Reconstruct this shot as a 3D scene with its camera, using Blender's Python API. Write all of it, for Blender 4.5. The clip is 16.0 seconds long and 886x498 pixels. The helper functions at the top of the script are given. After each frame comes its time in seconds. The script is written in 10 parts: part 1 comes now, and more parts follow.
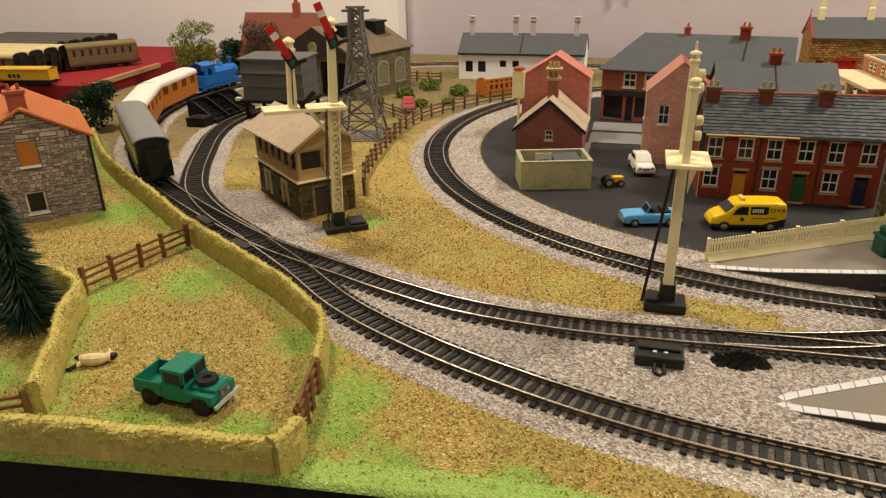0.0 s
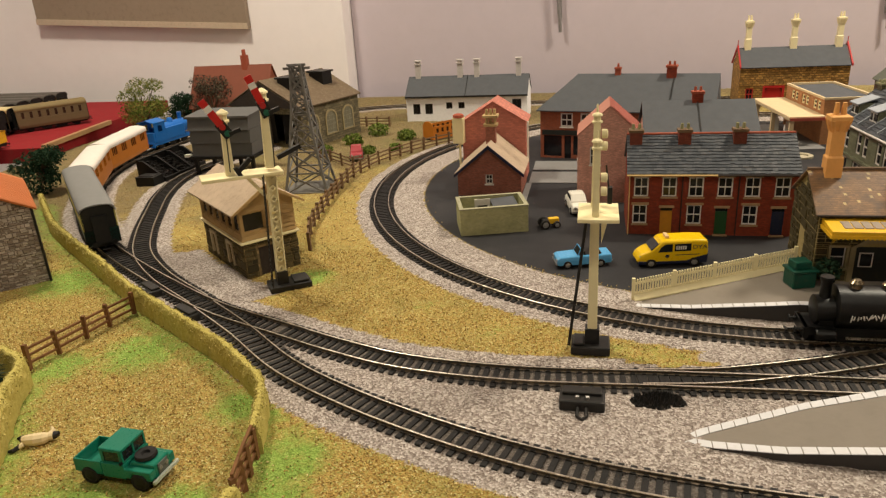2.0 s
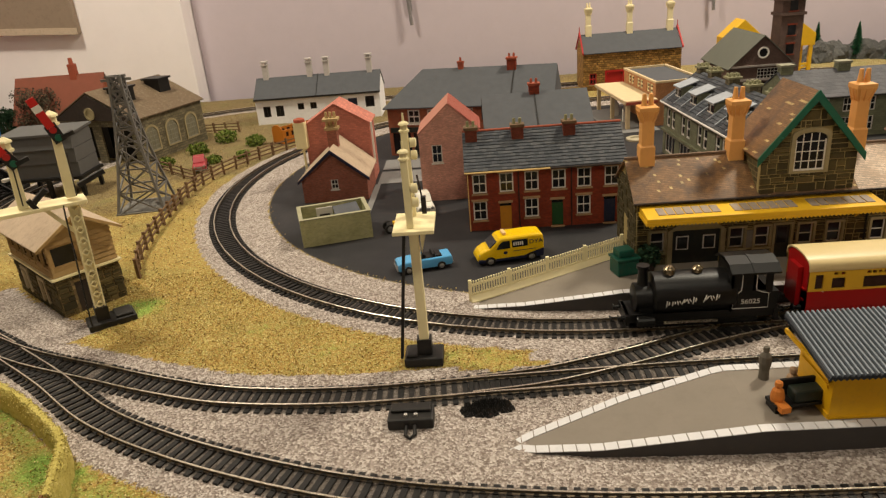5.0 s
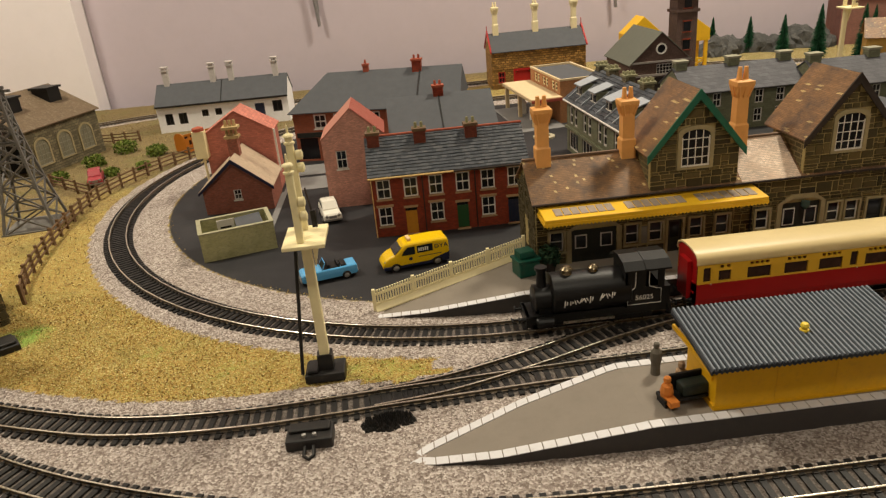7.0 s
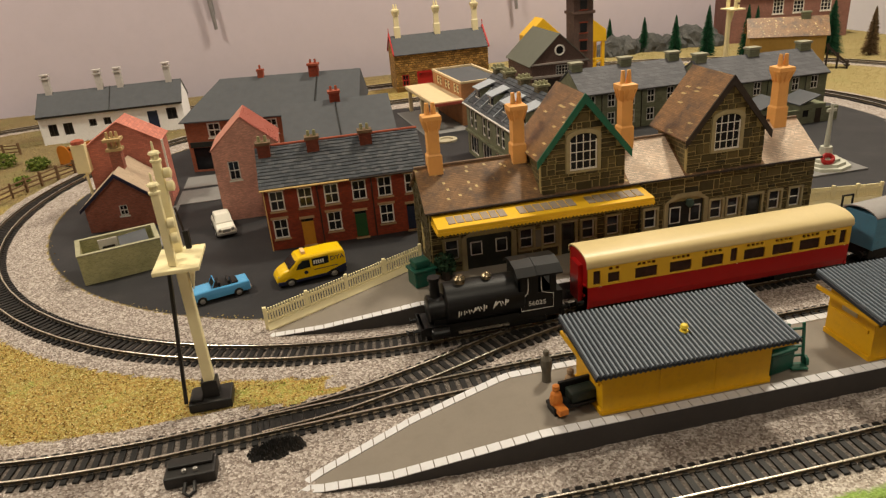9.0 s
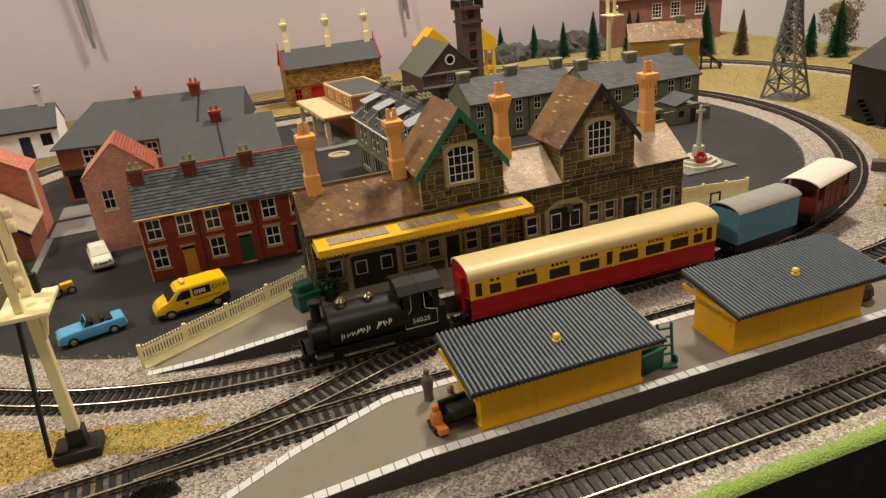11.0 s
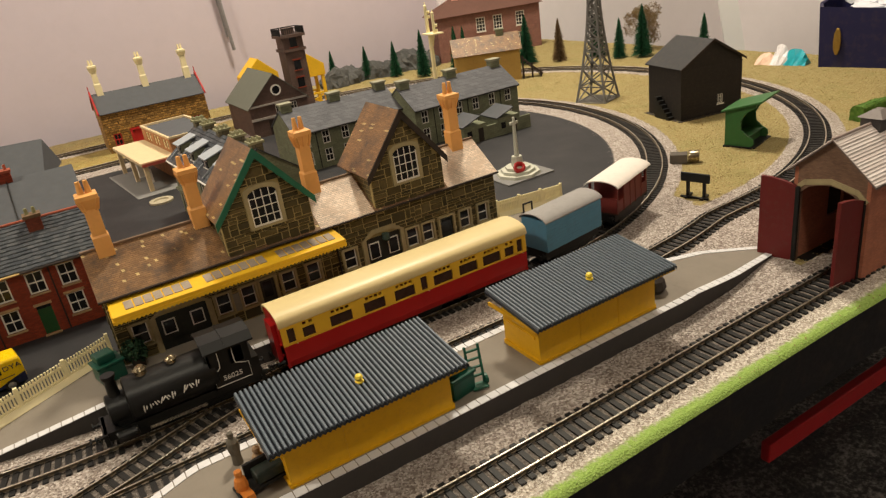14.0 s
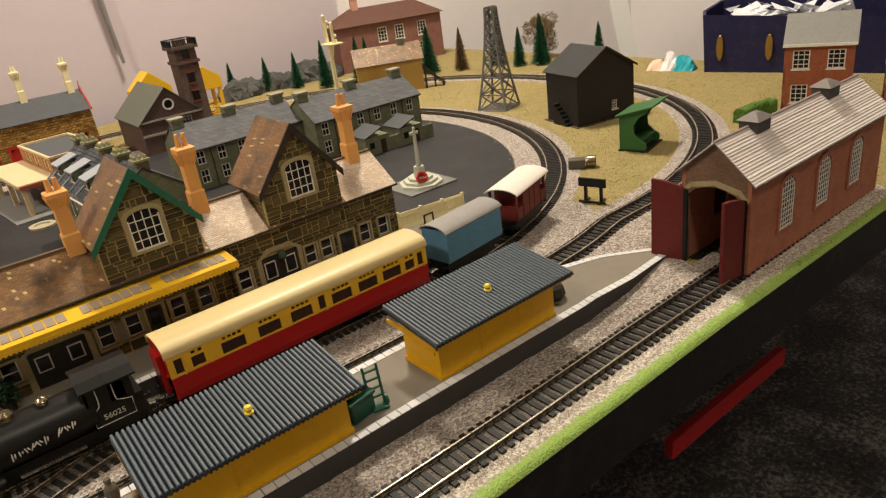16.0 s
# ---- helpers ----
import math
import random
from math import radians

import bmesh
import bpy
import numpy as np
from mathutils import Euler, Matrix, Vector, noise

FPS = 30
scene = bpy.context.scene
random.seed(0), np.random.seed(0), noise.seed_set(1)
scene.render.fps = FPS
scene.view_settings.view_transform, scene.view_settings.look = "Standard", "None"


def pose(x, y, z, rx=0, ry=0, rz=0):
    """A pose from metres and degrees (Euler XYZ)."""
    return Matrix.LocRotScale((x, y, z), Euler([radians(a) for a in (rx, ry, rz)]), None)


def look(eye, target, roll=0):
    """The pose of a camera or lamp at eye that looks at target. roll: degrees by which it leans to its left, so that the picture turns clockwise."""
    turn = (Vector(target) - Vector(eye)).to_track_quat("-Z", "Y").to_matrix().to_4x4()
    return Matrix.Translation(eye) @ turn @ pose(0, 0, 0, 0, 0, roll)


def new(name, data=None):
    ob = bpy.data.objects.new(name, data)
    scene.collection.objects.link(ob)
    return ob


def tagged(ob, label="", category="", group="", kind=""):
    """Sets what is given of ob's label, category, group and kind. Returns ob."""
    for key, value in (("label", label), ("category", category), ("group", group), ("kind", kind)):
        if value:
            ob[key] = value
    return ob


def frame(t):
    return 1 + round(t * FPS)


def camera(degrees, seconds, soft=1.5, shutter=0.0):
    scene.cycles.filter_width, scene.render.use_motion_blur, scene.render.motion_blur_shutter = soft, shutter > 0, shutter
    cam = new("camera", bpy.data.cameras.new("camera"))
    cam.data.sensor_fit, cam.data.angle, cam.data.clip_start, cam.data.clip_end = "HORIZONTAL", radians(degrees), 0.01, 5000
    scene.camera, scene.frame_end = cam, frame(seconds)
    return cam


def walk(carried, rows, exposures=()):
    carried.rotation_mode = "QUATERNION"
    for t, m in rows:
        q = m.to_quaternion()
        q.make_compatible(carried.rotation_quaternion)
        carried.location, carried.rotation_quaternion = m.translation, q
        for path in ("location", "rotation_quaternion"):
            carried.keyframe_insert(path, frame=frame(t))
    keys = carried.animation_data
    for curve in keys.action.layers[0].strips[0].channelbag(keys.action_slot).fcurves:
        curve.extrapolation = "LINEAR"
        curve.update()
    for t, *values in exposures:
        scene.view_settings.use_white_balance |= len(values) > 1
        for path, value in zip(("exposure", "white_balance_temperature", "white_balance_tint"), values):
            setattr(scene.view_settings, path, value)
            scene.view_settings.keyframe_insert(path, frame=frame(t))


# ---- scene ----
cam = camera(65.3, 16.0, soft=1.3)
PATH = [
    (0, (0.085, 0.077, 0.226), (-0.408, 1.847, -0.565), -1.1),
    (0.5, (0.092, 0.074, 0.232), (-0.391, 1.854, -0.541), -1.6),
    (1, (0.099, 0.071, 0.242), (-0.371, 1.864, -0.508), -2.2),
    (1.5, (0.105, 0.07, 0.247), (-0.345, 1.877, -0.484), -2.9),
    (2, (0.116, 0.071, 0.252), (-0.301, 1.891, -0.466), -3.4),
    (2.5, (0.121, 0.073, 0.253), (-0.256, 1.903, -0.461), -3.9),
    (3, (0.126, 0.077, 0.252), (-0.204, 1.914, -0.466), -4.4),
    (3.5, (0.142, 0.084, 0.257), (-0.131, 1.927, -0.471), -4.6),
    (4, (0.151, 0.091, 0.258), (-0.061, 1.936, -0.485), -4.8),
    (6.5, (0.176, 0.102, 0.261), (0.214, 1.942, -0.521), -5.0),
    (7, (0.184, 0.106, 0.262), (0.279, 1.942, -0.526), -5.2),
    (7.5, (0.194, 0.113, 0.263), (0.351, 1.942, -0.532), -5.2),
    (8, (0.195, 0.116, 0.263), (0.407, 1.936, -0.539), -5.1),
    (10.5, (0.233, 0.116, 0.266), (0.715, 1.882, -0.539), -5.1),
    (11, (0.237, 0.116, 0.267), (0.782, 1.863, -0.54), -5.5),
    (11.5, (0.25, 0.114, 0.268), (0.865, 1.839, -0.536), -5.8),
    (12, (0.259, 0.117, 0.267), (0.934, 1.819, -0.54), -6.2),
    (12.5, (0.265, 0.115, 0.267), (0.991, 1.794, -0.541), -6.7),
    (13, (0.273, 0.111, 0.268), (1.049, 1.768, -0.54), -7.1),
    (13.5, (0.284, 0.108, 0.269), (1.109, 1.744, -0.534), -7.7),
    (14, (0.289, 0.107, 0.27), (1.16, 1.718, -0.533), -8.3),
    (14.5, (0.294, 0.106, 0.269), (1.218, 1.688, -0.533), -8.6),
    (15, (0.306, 0.102, 0.27), (1.291, 1.644, -0.537), -8.5),
    (15.5, (0.307, 0.11, 0.268), (1.342, 1.619, -0.541), -8.2),
    (16, (0.308, 0.109, 0.267), (1.379, 1.591, -0.544), -7.9),
]
walk(cam, [(t, look(eye, target, roll)) for t, eye, target, roll in PATH], [(0, -0.05), (2, -0.08), (4, -0.1), (7, -0.16), (10.5, -0.12), (12.5, -0.06), (14.5, -0.02), (16, 0.0)])

# ---------------------------------------------------------------- light
world = bpy.data.worlds.new("room_air")
scene.world = world
world.use_nodes = True
world.node_tree.nodes["Background"].inputs[0].default_value = (1.0, 0.93, 0.80, 1)
world.node_tree.nodes["Background"].inputs[1].default_value = 0.01
CM = 0.01


def area_lamp(name, eye, target, power, size, colour):
    data = bpy.data.lights.new(name, "AREA")
    data.shape, data.size, data.energy, data.color = "DISK", size, power, colour
    ob = new(name, data)
    ob.matrix_world = look([c * CM for c in eye], [c * CM for c in target])
    return ob


WARM = (1.0, 0.895, 0.705)
area_lamp("unseen_ceiling_light", (100, 118, 142), (100, 116, 0), 27.0, 0.22, WARM)
area_lamp("unseen_ceiling_light", (-66, 92, 142), (-66, 92, 0), 19.5, 0.22, WARM)
# Unseen fill, added on the near side to brighten faces towards the camera.
area_lamp("unseen_ceiling_light", (35, -30, 142), (35, -30, 0), 7.0, 0.22, WARM)


# ---------------------------------------------------------------- mesh helpers (centimetres)
class Geo:
    def __init__(self):
        self.v, self.f = [], []

    def add(self, verts, faces):
        n = len(self.v)
        self.v += [tuple(p) for p in verts]
        self.f += [tuple(i + n for i in f) for f in faces]
        return self

    def box(self, x0, y0, z0, x1, y1, z1, T=None):
        c = [(x, y, z) for z in (z0, z1) for y in (y0, y1) for x in (x0, x1)]
        if T:
            c = [T(*p) for p in c]
        return self.add(c, [(0, 2, 3, 1), (4, 5, 7, 6), (0, 1, 5, 4), (1, 3, 7, 5), (3, 2, 6, 7), (2, 0, 4, 6)])

    def prism(self, pts, a, b, T):
        """Extrudes a polygon of (p, q) from a to b; T(p, q, s) gives the place."""
        n = len(pts)
        v = [T(p, q, a) for p, q in pts] + [T(p, q, b) for p, q in pts]
        f = [tuple(range(n))[::-1], tuple(range(n, 2 * n))]
        f += [(i, (i + 1) % n, (i + 1) % n + n, i + n) for i in range(n)]
        return self.add(v, f)

    def cyl(self, x, y, z0, z1, r0, r1=None, n=12, T=None):
        r1 = r0 if r1 is None else r1
        v = []
        for z, r in ((z0, r0), (z1, r1)):
            v += [(x + r * math.cos(2 * math.pi * i / n), y + r * math.sin(2 * math.pi * i / n), z) for i in range(n)]
        if T:
            v = [T(*p) for p in v]
        f = [(i, (i + 1) % n, (i + 1) % n + n, i + n) for i in range(n)]
        return self.add(v, f + [tuple(range(n))[::-1], tuple(range(n, 2 * n))])

    def tube(self, path, r, n=8, closed=False):
        """A round bar along a list of points."""
        P = [Vector(p) for p in path]
        rings, m = [], len(P)
        for i, p in enumerate(P):
            d = (P[(i + 1) % m] - P[i - 1]) if closed else (P[min(i + 1, m - 1)] - P[max(i - 1, 0)])
            d.normalize()
            side = d.cross(Vector((0, 0, 1)))
            if side.length < 0.01:
                side = d.cross(Vector((0, 1, 0)))
            side.normalize()
            up = side.cross(d)
            rr = r[i] if isinstance(r, (list, tuple)) else r
            rings.append([p + rr * (math.cos(2 * math.pi * k / n) * side + math.sin(2 * math.pi * k / n) * up) for k in range(n)])
        v = [q for ring in rings for q in ring]
        f = []
        for i in range(m if closed else m - 1):
            j = (i + 1) % m
            f += [(i * n + k, i * n + (k + 1) % n, j * n + (k + 1) % n, j * n + k) for k in range(n)]
        if not closed:
            f += [tuple(range(n)), tuple(range((m - 1) * n, m * n))[::-1]]
        return self.add(v, f)

    def sweep(self, path, section, closed=False):
        """Sweeps a closed section of (side, up) along a level path of (x, y, z)."""
        P, m, n = [Vector(p) for p in path], len(path), len(section)
        v = []
        for i, p in enumerate(P):
            d = (P[(i + 1) % m] - P[i - 1]) if closed else (P[min(i + 1, m - 1)] - P[max(i - 1, 0)])
            side = Vector((d.y, -d.x, 0)).normalized()
            v += [p + side * s + Vector((0, 0, u)) for s, u in section]
        f = []
        for i in range(m if closed else m - 1):
            j = (i + 1) % m
            f += [(i * n + k, i * n + (k + 1) % n, j * n + (k + 1) % n, j * n + k) for k in range(n)]
        if not closed:
            f += [tuple(range(n)), tuple(range((m - 1) * n, m * n))[::-1]]
        return self.add(v, f)

    def lathe(self, x, y, profile, n=16, T=None):
        """Turns a profile of (r, z) round the upright through (x, y)."""
        v = [(x + r * math.cos(2 * math.pi * i / n), y + r * math.sin(2 * math.pi * i / n), z) for r, z in profile for i in range(n)]
        if T:
            v = [T(*p) for p in v]
        m, f = len(profile), []
        for j in range(m - 1):
            f += [(j * n + i, j * n + (i + 1) % n, (j + 1) * n + (i + 1) % n, (j + 1) * n + i) for i in range(n)]
        return self.add(v, f + [tuple(range(n))[::-1], tuple(range((m - 1) * n, m * n))])

    def beam(self, a, b, w):
        """A square bar from a to b."""
        a, b = Vector(a), Vector(b)
        d = (b - a).normalized()
        s = d.cross(Vector((0, 0, 1)))
        s = s.normalized() if s.length > 0.01 else Vector((1, 0, 0))
        u = s.cross(d)
        c = [p + s * i * w / 2 + u * j * w / 2 for p in (a, b) for i, j in ((-1, -1), (1, -1), (1, 1), (-1, 1))]
        return self.add(c, [(0, 1, 2, 3), (7, 6, 5, 4), (0, 4, 5, 1), (1, 5, 6, 2), (2, 6, 7, 3), (3, 7, 4, 0)])


def mesh_of(name, g, smooth=False):
    me = bpy.data.meshes.new(name)
    me.from_pydata([(x * CM, y * CM, z * CM) for x, y, z in g.v], [], g.f)
    bm = bmesh.new()
    bm.from_mesh(me)
    bmesh.ops.recalc_face_normals(bm, faces=bm.faces)
    bm.to_mesh(me)
    bm.free()
    if smooth:
        me.polygons.foreach_set("use_smooth", [True] * len(me.polygons))
    return me


def part(name, g, material, parent=None, label="", bevel=0.0, smooth=False, kind="", at=None):
    ob = new(name, g if isinstance(g, bpy.types.Mesh) else mesh_of(name, g, smooth))
    if material and not ob.data.materials:
        ob.data.materials.append(material)
    if parent:
        ob.parent = parent
    if at:
        ob.matrix_basis = at
    if bevel:
        mod = ob.modifiers.new("worn_edges", "BEVEL")
        mod.width, mod.segments, mod.limit_method, mod.angle_limit = bevel * CM, 2, "ANGLE", 0.6
    if smooth and not bevel:
        mod = ob.modifiers.new("crease", "EDGE_SPLIT")
        mod.split_angle = 0.7
    return tagged(ob, label=label, kind=kind)


def place(x, y, z=0.0, turn=0.0):
    return pose(x * CM, y * CM, z * CM, 0, 0, turn)


def thing(name, label, category, x=0.0, y=0.0, z=0.0, turn=0.0, group="", kind=""):
    ob = new(name)
    ob.empty_display_size = 0.01
    ob.matrix_basis = place(x, y, z, turn)
    return tagged(ob, label, category, group, kind)


class Face:
    """A wall's plane: u along it, d out of it, z up. It runs from (ax, ay) to (bx, by), outside on the right."""

    def __init__(self, ax, ay, bx, by, base=0.0):
        self.n = math.hypot(bx - ax, by - ay)
        self.a, self.base = (ax, ay), base
        self.e = ((bx - ax) / self.n, (by - ay) / self.n)

    def __call__(self, u, d, z):
        return (self.a[0] + self.e[0] * u + self.e[1] * d, self.a[1] + self.e[1] * u - self.e[0] * d, self.base + z)


def wall(g, F, z0, z1, openings=(), thick=0.3, u0=0.0, u1=None):
    """A wall with openings (u0, z0, u1, z1) cut through it."""
    u1 = F.n if u1 is None else u1
    us = sorted({u0, u1, *[o[0] for o in openings], *[o[2] for o in openings]})
    zs = sorted({z0, z1, *[o[1] for o in openings], *[o[3] for o in openings]})
    nu, nz = len(us), len(zs)
    solid = {(i, j): not any(o[0] < (us[i] + us[i + 1]) / 2 < o[2] and o[1] < (zs[j] + zs[j + 1]) / 2 < o[3] for o in openings)
             for i in range(nu - 1) for j in range(nz - 1)}
    at, v, f = {}, [], []

    def corner(i, j, k):
        if (i, j, k) not in at:
            at[(i, j, k)] = len(v)
            v.append(F(us[i], -thick * k, zs[j]))
        return at[(i, j, k)]
    for (i, j), full in solid.items():
        if not full:
            continue
        ring = ((i, j), (i + 1, j), (i + 1, j + 1), (i, j + 1))
        f.append(tuple(corner(*q, 0) for q in ring))
        f.append(tuple(corner(*q, 1) for q in ring[::-1]))
        for n, (p, q) in zip(((i, j - 1), (i + 1, j), (i, j + 1), (i - 1, j)), zip(ring, ring[1:] + ring[:1])):
            if not solid.get(n):
                f.append((corner(*p, 0), corner(*p, 1), corner(*q, 1), corner(*q, 0)))
    return g.add(v, f)


def gable(g, F, z0, z1, thick=0.3, peak=0.5, u0=0.0, u1=None):
    u1 = F.n if u1 is None else u1
    return g.prism([(u0, z0), (u1, z0), (u0 + (u1 - u0) * peak, z1)], -thick, 0, lambda p, q, s: F(p, s, q))


def window(parent, F, u0, z0, u1, z1, frame_mat, glass, cols=2, rows=2, w=0.12, sill=None, deep=0.12, name="window"):
    """A sash window set back into its opening, with its pane and its sill."""
    b, k = w * 0.55, 1.6 if rows == 2 else 1.0
    us = [u0 + w] + [q for i in range(1, cols) for q in (u0 + (u1 - u0) * i / cols - b / 2, u0 + (u1 - u0) * i / cols + b / 2)] + [u1 - w]
    zs = [z0 + w] + [q for i in range(1, rows) for q in (z0 + (z1 - z0) * i / rows - b * k / 2, z0 + (z1 - z0) * i / rows + b * k / 2)] + [z1 - w]
    lights = [(p, r, q, t) for p, q in zip(us[::2], us[1::2]) for r, t in zip(zs[::2], zs[1::2])]
    g = wall(Geo(), lambda u, d, z: F(u, d - deep, z), z0, z1, lights, 0.1, u0, u1)
    ob = part(name, g, frame_mat, parent)
    part("pane", Geo().box(u0 + w * 0.5, -deep - 0.075, z0 + w * 0.5, u1 - w * 0.5, -deep - 0.06, z1 - w * 0.5, F), glass, ob)
    if sill:
        part("sill", Geo().box(u0 - 0.12, -0.25, z0 - 0.16, u1 + 0.12, 0.12, z0, F), sill, ob)
    return ob


def smooth_path(pts, step=0.5):
    """An even polyline through the points (Catmull-Rom)."""
    P = [Vector((p[0], p[1], p[2] if len(p) > 2 else 0)) for p in pts]
    P = [2 * P[0] - P[1]] + P + [2 * P[-1] - P[-2]]
    dense = []
    for a, b, c, d in zip(P, P[1:], P[2:], P[3:]):
        n = max(4, int((c - b).length / 0.3))
        for i in range(n):
            t = i / n
            dense.append(0.5 * (2 * b + (c - a) * t + (2 * a - 5 * b + 4 * c - d) * t * t + (3 * b - a - 3 * c + d) * t ** 3))
    dense.append(P[-2])
    return even(dense, step)


def even(dense, step):
    out, left = [dense[0].copy()], step
    for a, b in zip(dense, dense[1:]):
        n, s = (b - a).length, 0.0
        while n - s >= left:
            s += left
            out.append(a.lerp(b, s / n))
            left = step
        left -= n - s
    return out


def arc(cx, cy, r, a0, a1, n=40):
    return [Vector((cx + r * math.cos(radians(a0 + (a1 - a0) * i / n)), cy + r * math.sin(radians(a0 + (a1 - a0) * i / n)), 0)) for i in range(n + 1)]


# ---------------------------------------------------------------- materials
def nodes_of(name, rough=0.6, metal=0.0):
    m = bpy.data.materials.new(name)
    m.use_nodes = True
    nt = m.node_tree
    bsdf = nt.nodes["Principled BSDF"]
    bsdf.inputs["Roughness"].default_value, bsdf.inputs["Metallic"].default_value = rough, metal
    bsdf.inputs["Specular IOR Level"].default_value = 0.3
    return m, nt, bsdf


def link(nt, a, b):
    nt.links.new(a, b)


def node(nt, kind, **values):
    n = nt.nodes.new(kind)
    for k, v in values.items():
        n.inputs[k].default_value = v
    return n


def coords(nt, world_space=False):
    return nt.nodes.new("ShaderNodeNewGeometry").outputs["Position"] if world_space else nt.nodes.new("ShaderNodeTexCoord").outputs["Object"]


def noise_of(nt, vec, scale, detail=3.0, rough=0.6):
    n = node(nt, "ShaderNodeTexNoise", Scale=scale, Detail=detail, Roughness=rough)
    link(nt, vec, n.inputs["Vector"])
    return n.outputs["Fac"]


def ramp_of(nt, fac, stops):
    r = nt.nodes.new("ShaderNodeValToRGB")
    link(nt, fac, r.inputs["Fac"])
    e = r.color_ramp.elements
    e[0].position, e[0].color = stops[0][0], (*stops[0][1], 1)
    e[1].position, e[1].color = stops[-1][0], (*stops[-1][1], 1)
    for p, c in stops[1:-1]:
        e.new(p).color = (*c, 1)
    return r.outputs["Color"]


def mix_of(nt, fac, a, b, mode="MIX"):
    m = nt.nodes.new("ShaderNodeMix")
    m.data_type, m.blend_type = "RGBA", mode
    for sock, val in ((m.inputs[0], fac), (m.inputs[6], a), (m.inputs[7], b)):
        if isinstance(val, bpy.types.NodeSocket):
            link(nt, val, sock)
        else:
            sock.default_value = val if sock is m.inputs[0] else (*val[:3], 1)
    return m.outputs[2]


def maths(nt, op, a, b=0.0, clamp=False):
    m = nt.nodes.new("ShaderNodeMath")
    m.operation, m.use_clamp = op, clamp
    for s, v in zip(m.inputs, (a, b)):
        if isinstance(v, bpy.types.NodeSocket):
            link(nt, v, s)
        else:
            s.default_value = v
    return m.outputs[0]


def bump_of(nt, bsdf, height, distance, strength=0.6):
    b = node(nt, "ShaderNodeBump", Strength=strength, Distance=distance)
    link(nt, height, b.inputs["Height"])
    link(nt, b.outputs[0], bsdf.inputs["Normal"])


def shade(c, k):
    return tuple(min(1.0, v * k) for v in c)


def paint(name, col, rough=0.5, vary=0.25, dirt=(0.10, 0.07, 0.045), dirt_amount=0.3, metal=0.0, bump=0.4, scale=1.0):
    """Paint or moulded plastic: two scales of tone, a little grime, a fine relief."""
    m, nt, bsdf = nodes_of(name, rough, metal)
    v = coords(nt)
    a, b = noise_of(nt, v, 90 * scale, 4), noise_of(nt, v, 900 * scale, 2)
    base = mix_of(nt, a, shade(col, 1 - vary), shade(col, 1 + vary * 0.6))
    grime = maths(nt, "MULTIPLY", maths(nt, "SUBTRACT", noise_of(nt, v, 240 * scale, 5, 0.7), 0.5, True), dirt_amount * 4, True)
    link(nt, mix_of(nt, grime, base, dirt), bsdf.inputs["Base Color"])
    link(nt, maths(nt, "ADD", maths(nt, "MULTIPLY", b, 0.18), rough - 0.09), bsdf.inputs["Roughness"])
    bump_of(nt, bsdf, b, 0.0001, bump)
    if max(col) < 0.03:
        bsdf.inputs["Specular IOR Level"].default_value = 0.3
    return m


def wall_vec(nt):
    """Runs along a wall, whichever way it faces, and up it."""
    s = nt.nodes.new("ShaderNodeSeparateXYZ")
    link(nt, coords(nt), s.inputs[0])
    c = nt.nodes.new("ShaderNodeCombineXYZ")
    link(nt, maths(nt, "ADD", s.outputs[0], s.outputs[1]), c.inputs[0])
    link(nt, s.outputs[2], c.inputs[1])
    return c.outputs[0]


def bricks(name, col, mortar, w=0.30, h=0.10, gap=0.012, vary=0.35, rough=0.75, bump=0.0002, flat=False):
    """Courses of bricks, stones or slates, w by h centimetres."""
    m, nt, bsdf = nodes_of(name, rough)
    v = coords(nt) if flat else wall_vec(nt)
    t = nt.nodes.new("ShaderNodeTexBrick")
    link(nt, v, t.inputs["Vector"])
    for k, val in (("Scale", 1.0), ("Mortar Size", gap * CM), ("Mortar Smooth", 0.2), ("Brick Width", w * CM), ("Row Height", h * CM), ("Bias", 0.0)):
        t.inputs[k].default_value = val
    t.inputs["Color1"].default_value, t.inputs["Color2"].default_value = (*shade(col, 1 - vary), 1), (*shade(col, 1 + vary), 1)
    t.inputs["Mortar"].default_value = (*mortar, 1)
    big = noise_of(nt, coords(nt), 60, 4)
    stained = mix_of(nt, maths(nt, "MULTIPLY", maths(nt, "SUBTRACT", big, 0.45, True), 1.6, True), t.outputs["Color"], shade(col, 0.5))
    link(nt, stained, bsdf.inputs["Base Color"])
    grain = noise_of(nt, coords(nt), 1500, 2)
    h_ = maths(nt, "ADD", maths(nt, "SUBTRACT", 1.0, t.outputs["Fac"]), maths(nt, "MULTIPLY", grain, 0.35))
    bump_of(nt, bsdf, h_, bump, 0.8)
    return m


def glassy(name, col=(0.012, 0.012, 0.014), rough=0.12):
    m, nt, bsdf = nodes_of(name, rough)
    link(nt, mix_of(nt, noise_of(nt, coords(nt), 200, 3), shade(col, 0.5), shade(col, 1.8)), bsdf.inputs["Base Color"])
    return m


def flock(name, stops, scale=400, relief=0.0006, rough=0.95):
    """Scatter, foam and flock: many small grains of several colours."""
    m, nt, bsdf = nodes_of(name, rough)
    v = coords(nt)
    n = maths(nt, "ADD", maths(nt, "MULTIPLY", noise_of(nt, v, scale, 3, 0.7), 0.6), maths(nt, "MULTIPLY", noise_of(nt, v, scale / 9, 3), 0.4))
    link(nt, ramp_of(nt, n, stops), bsdf.inputs["Base Color"])
    bump_of(nt, bsdf, noise_of(nt, v, scale * 1.6, 3, 0.7), relief, 1.0)
    return m


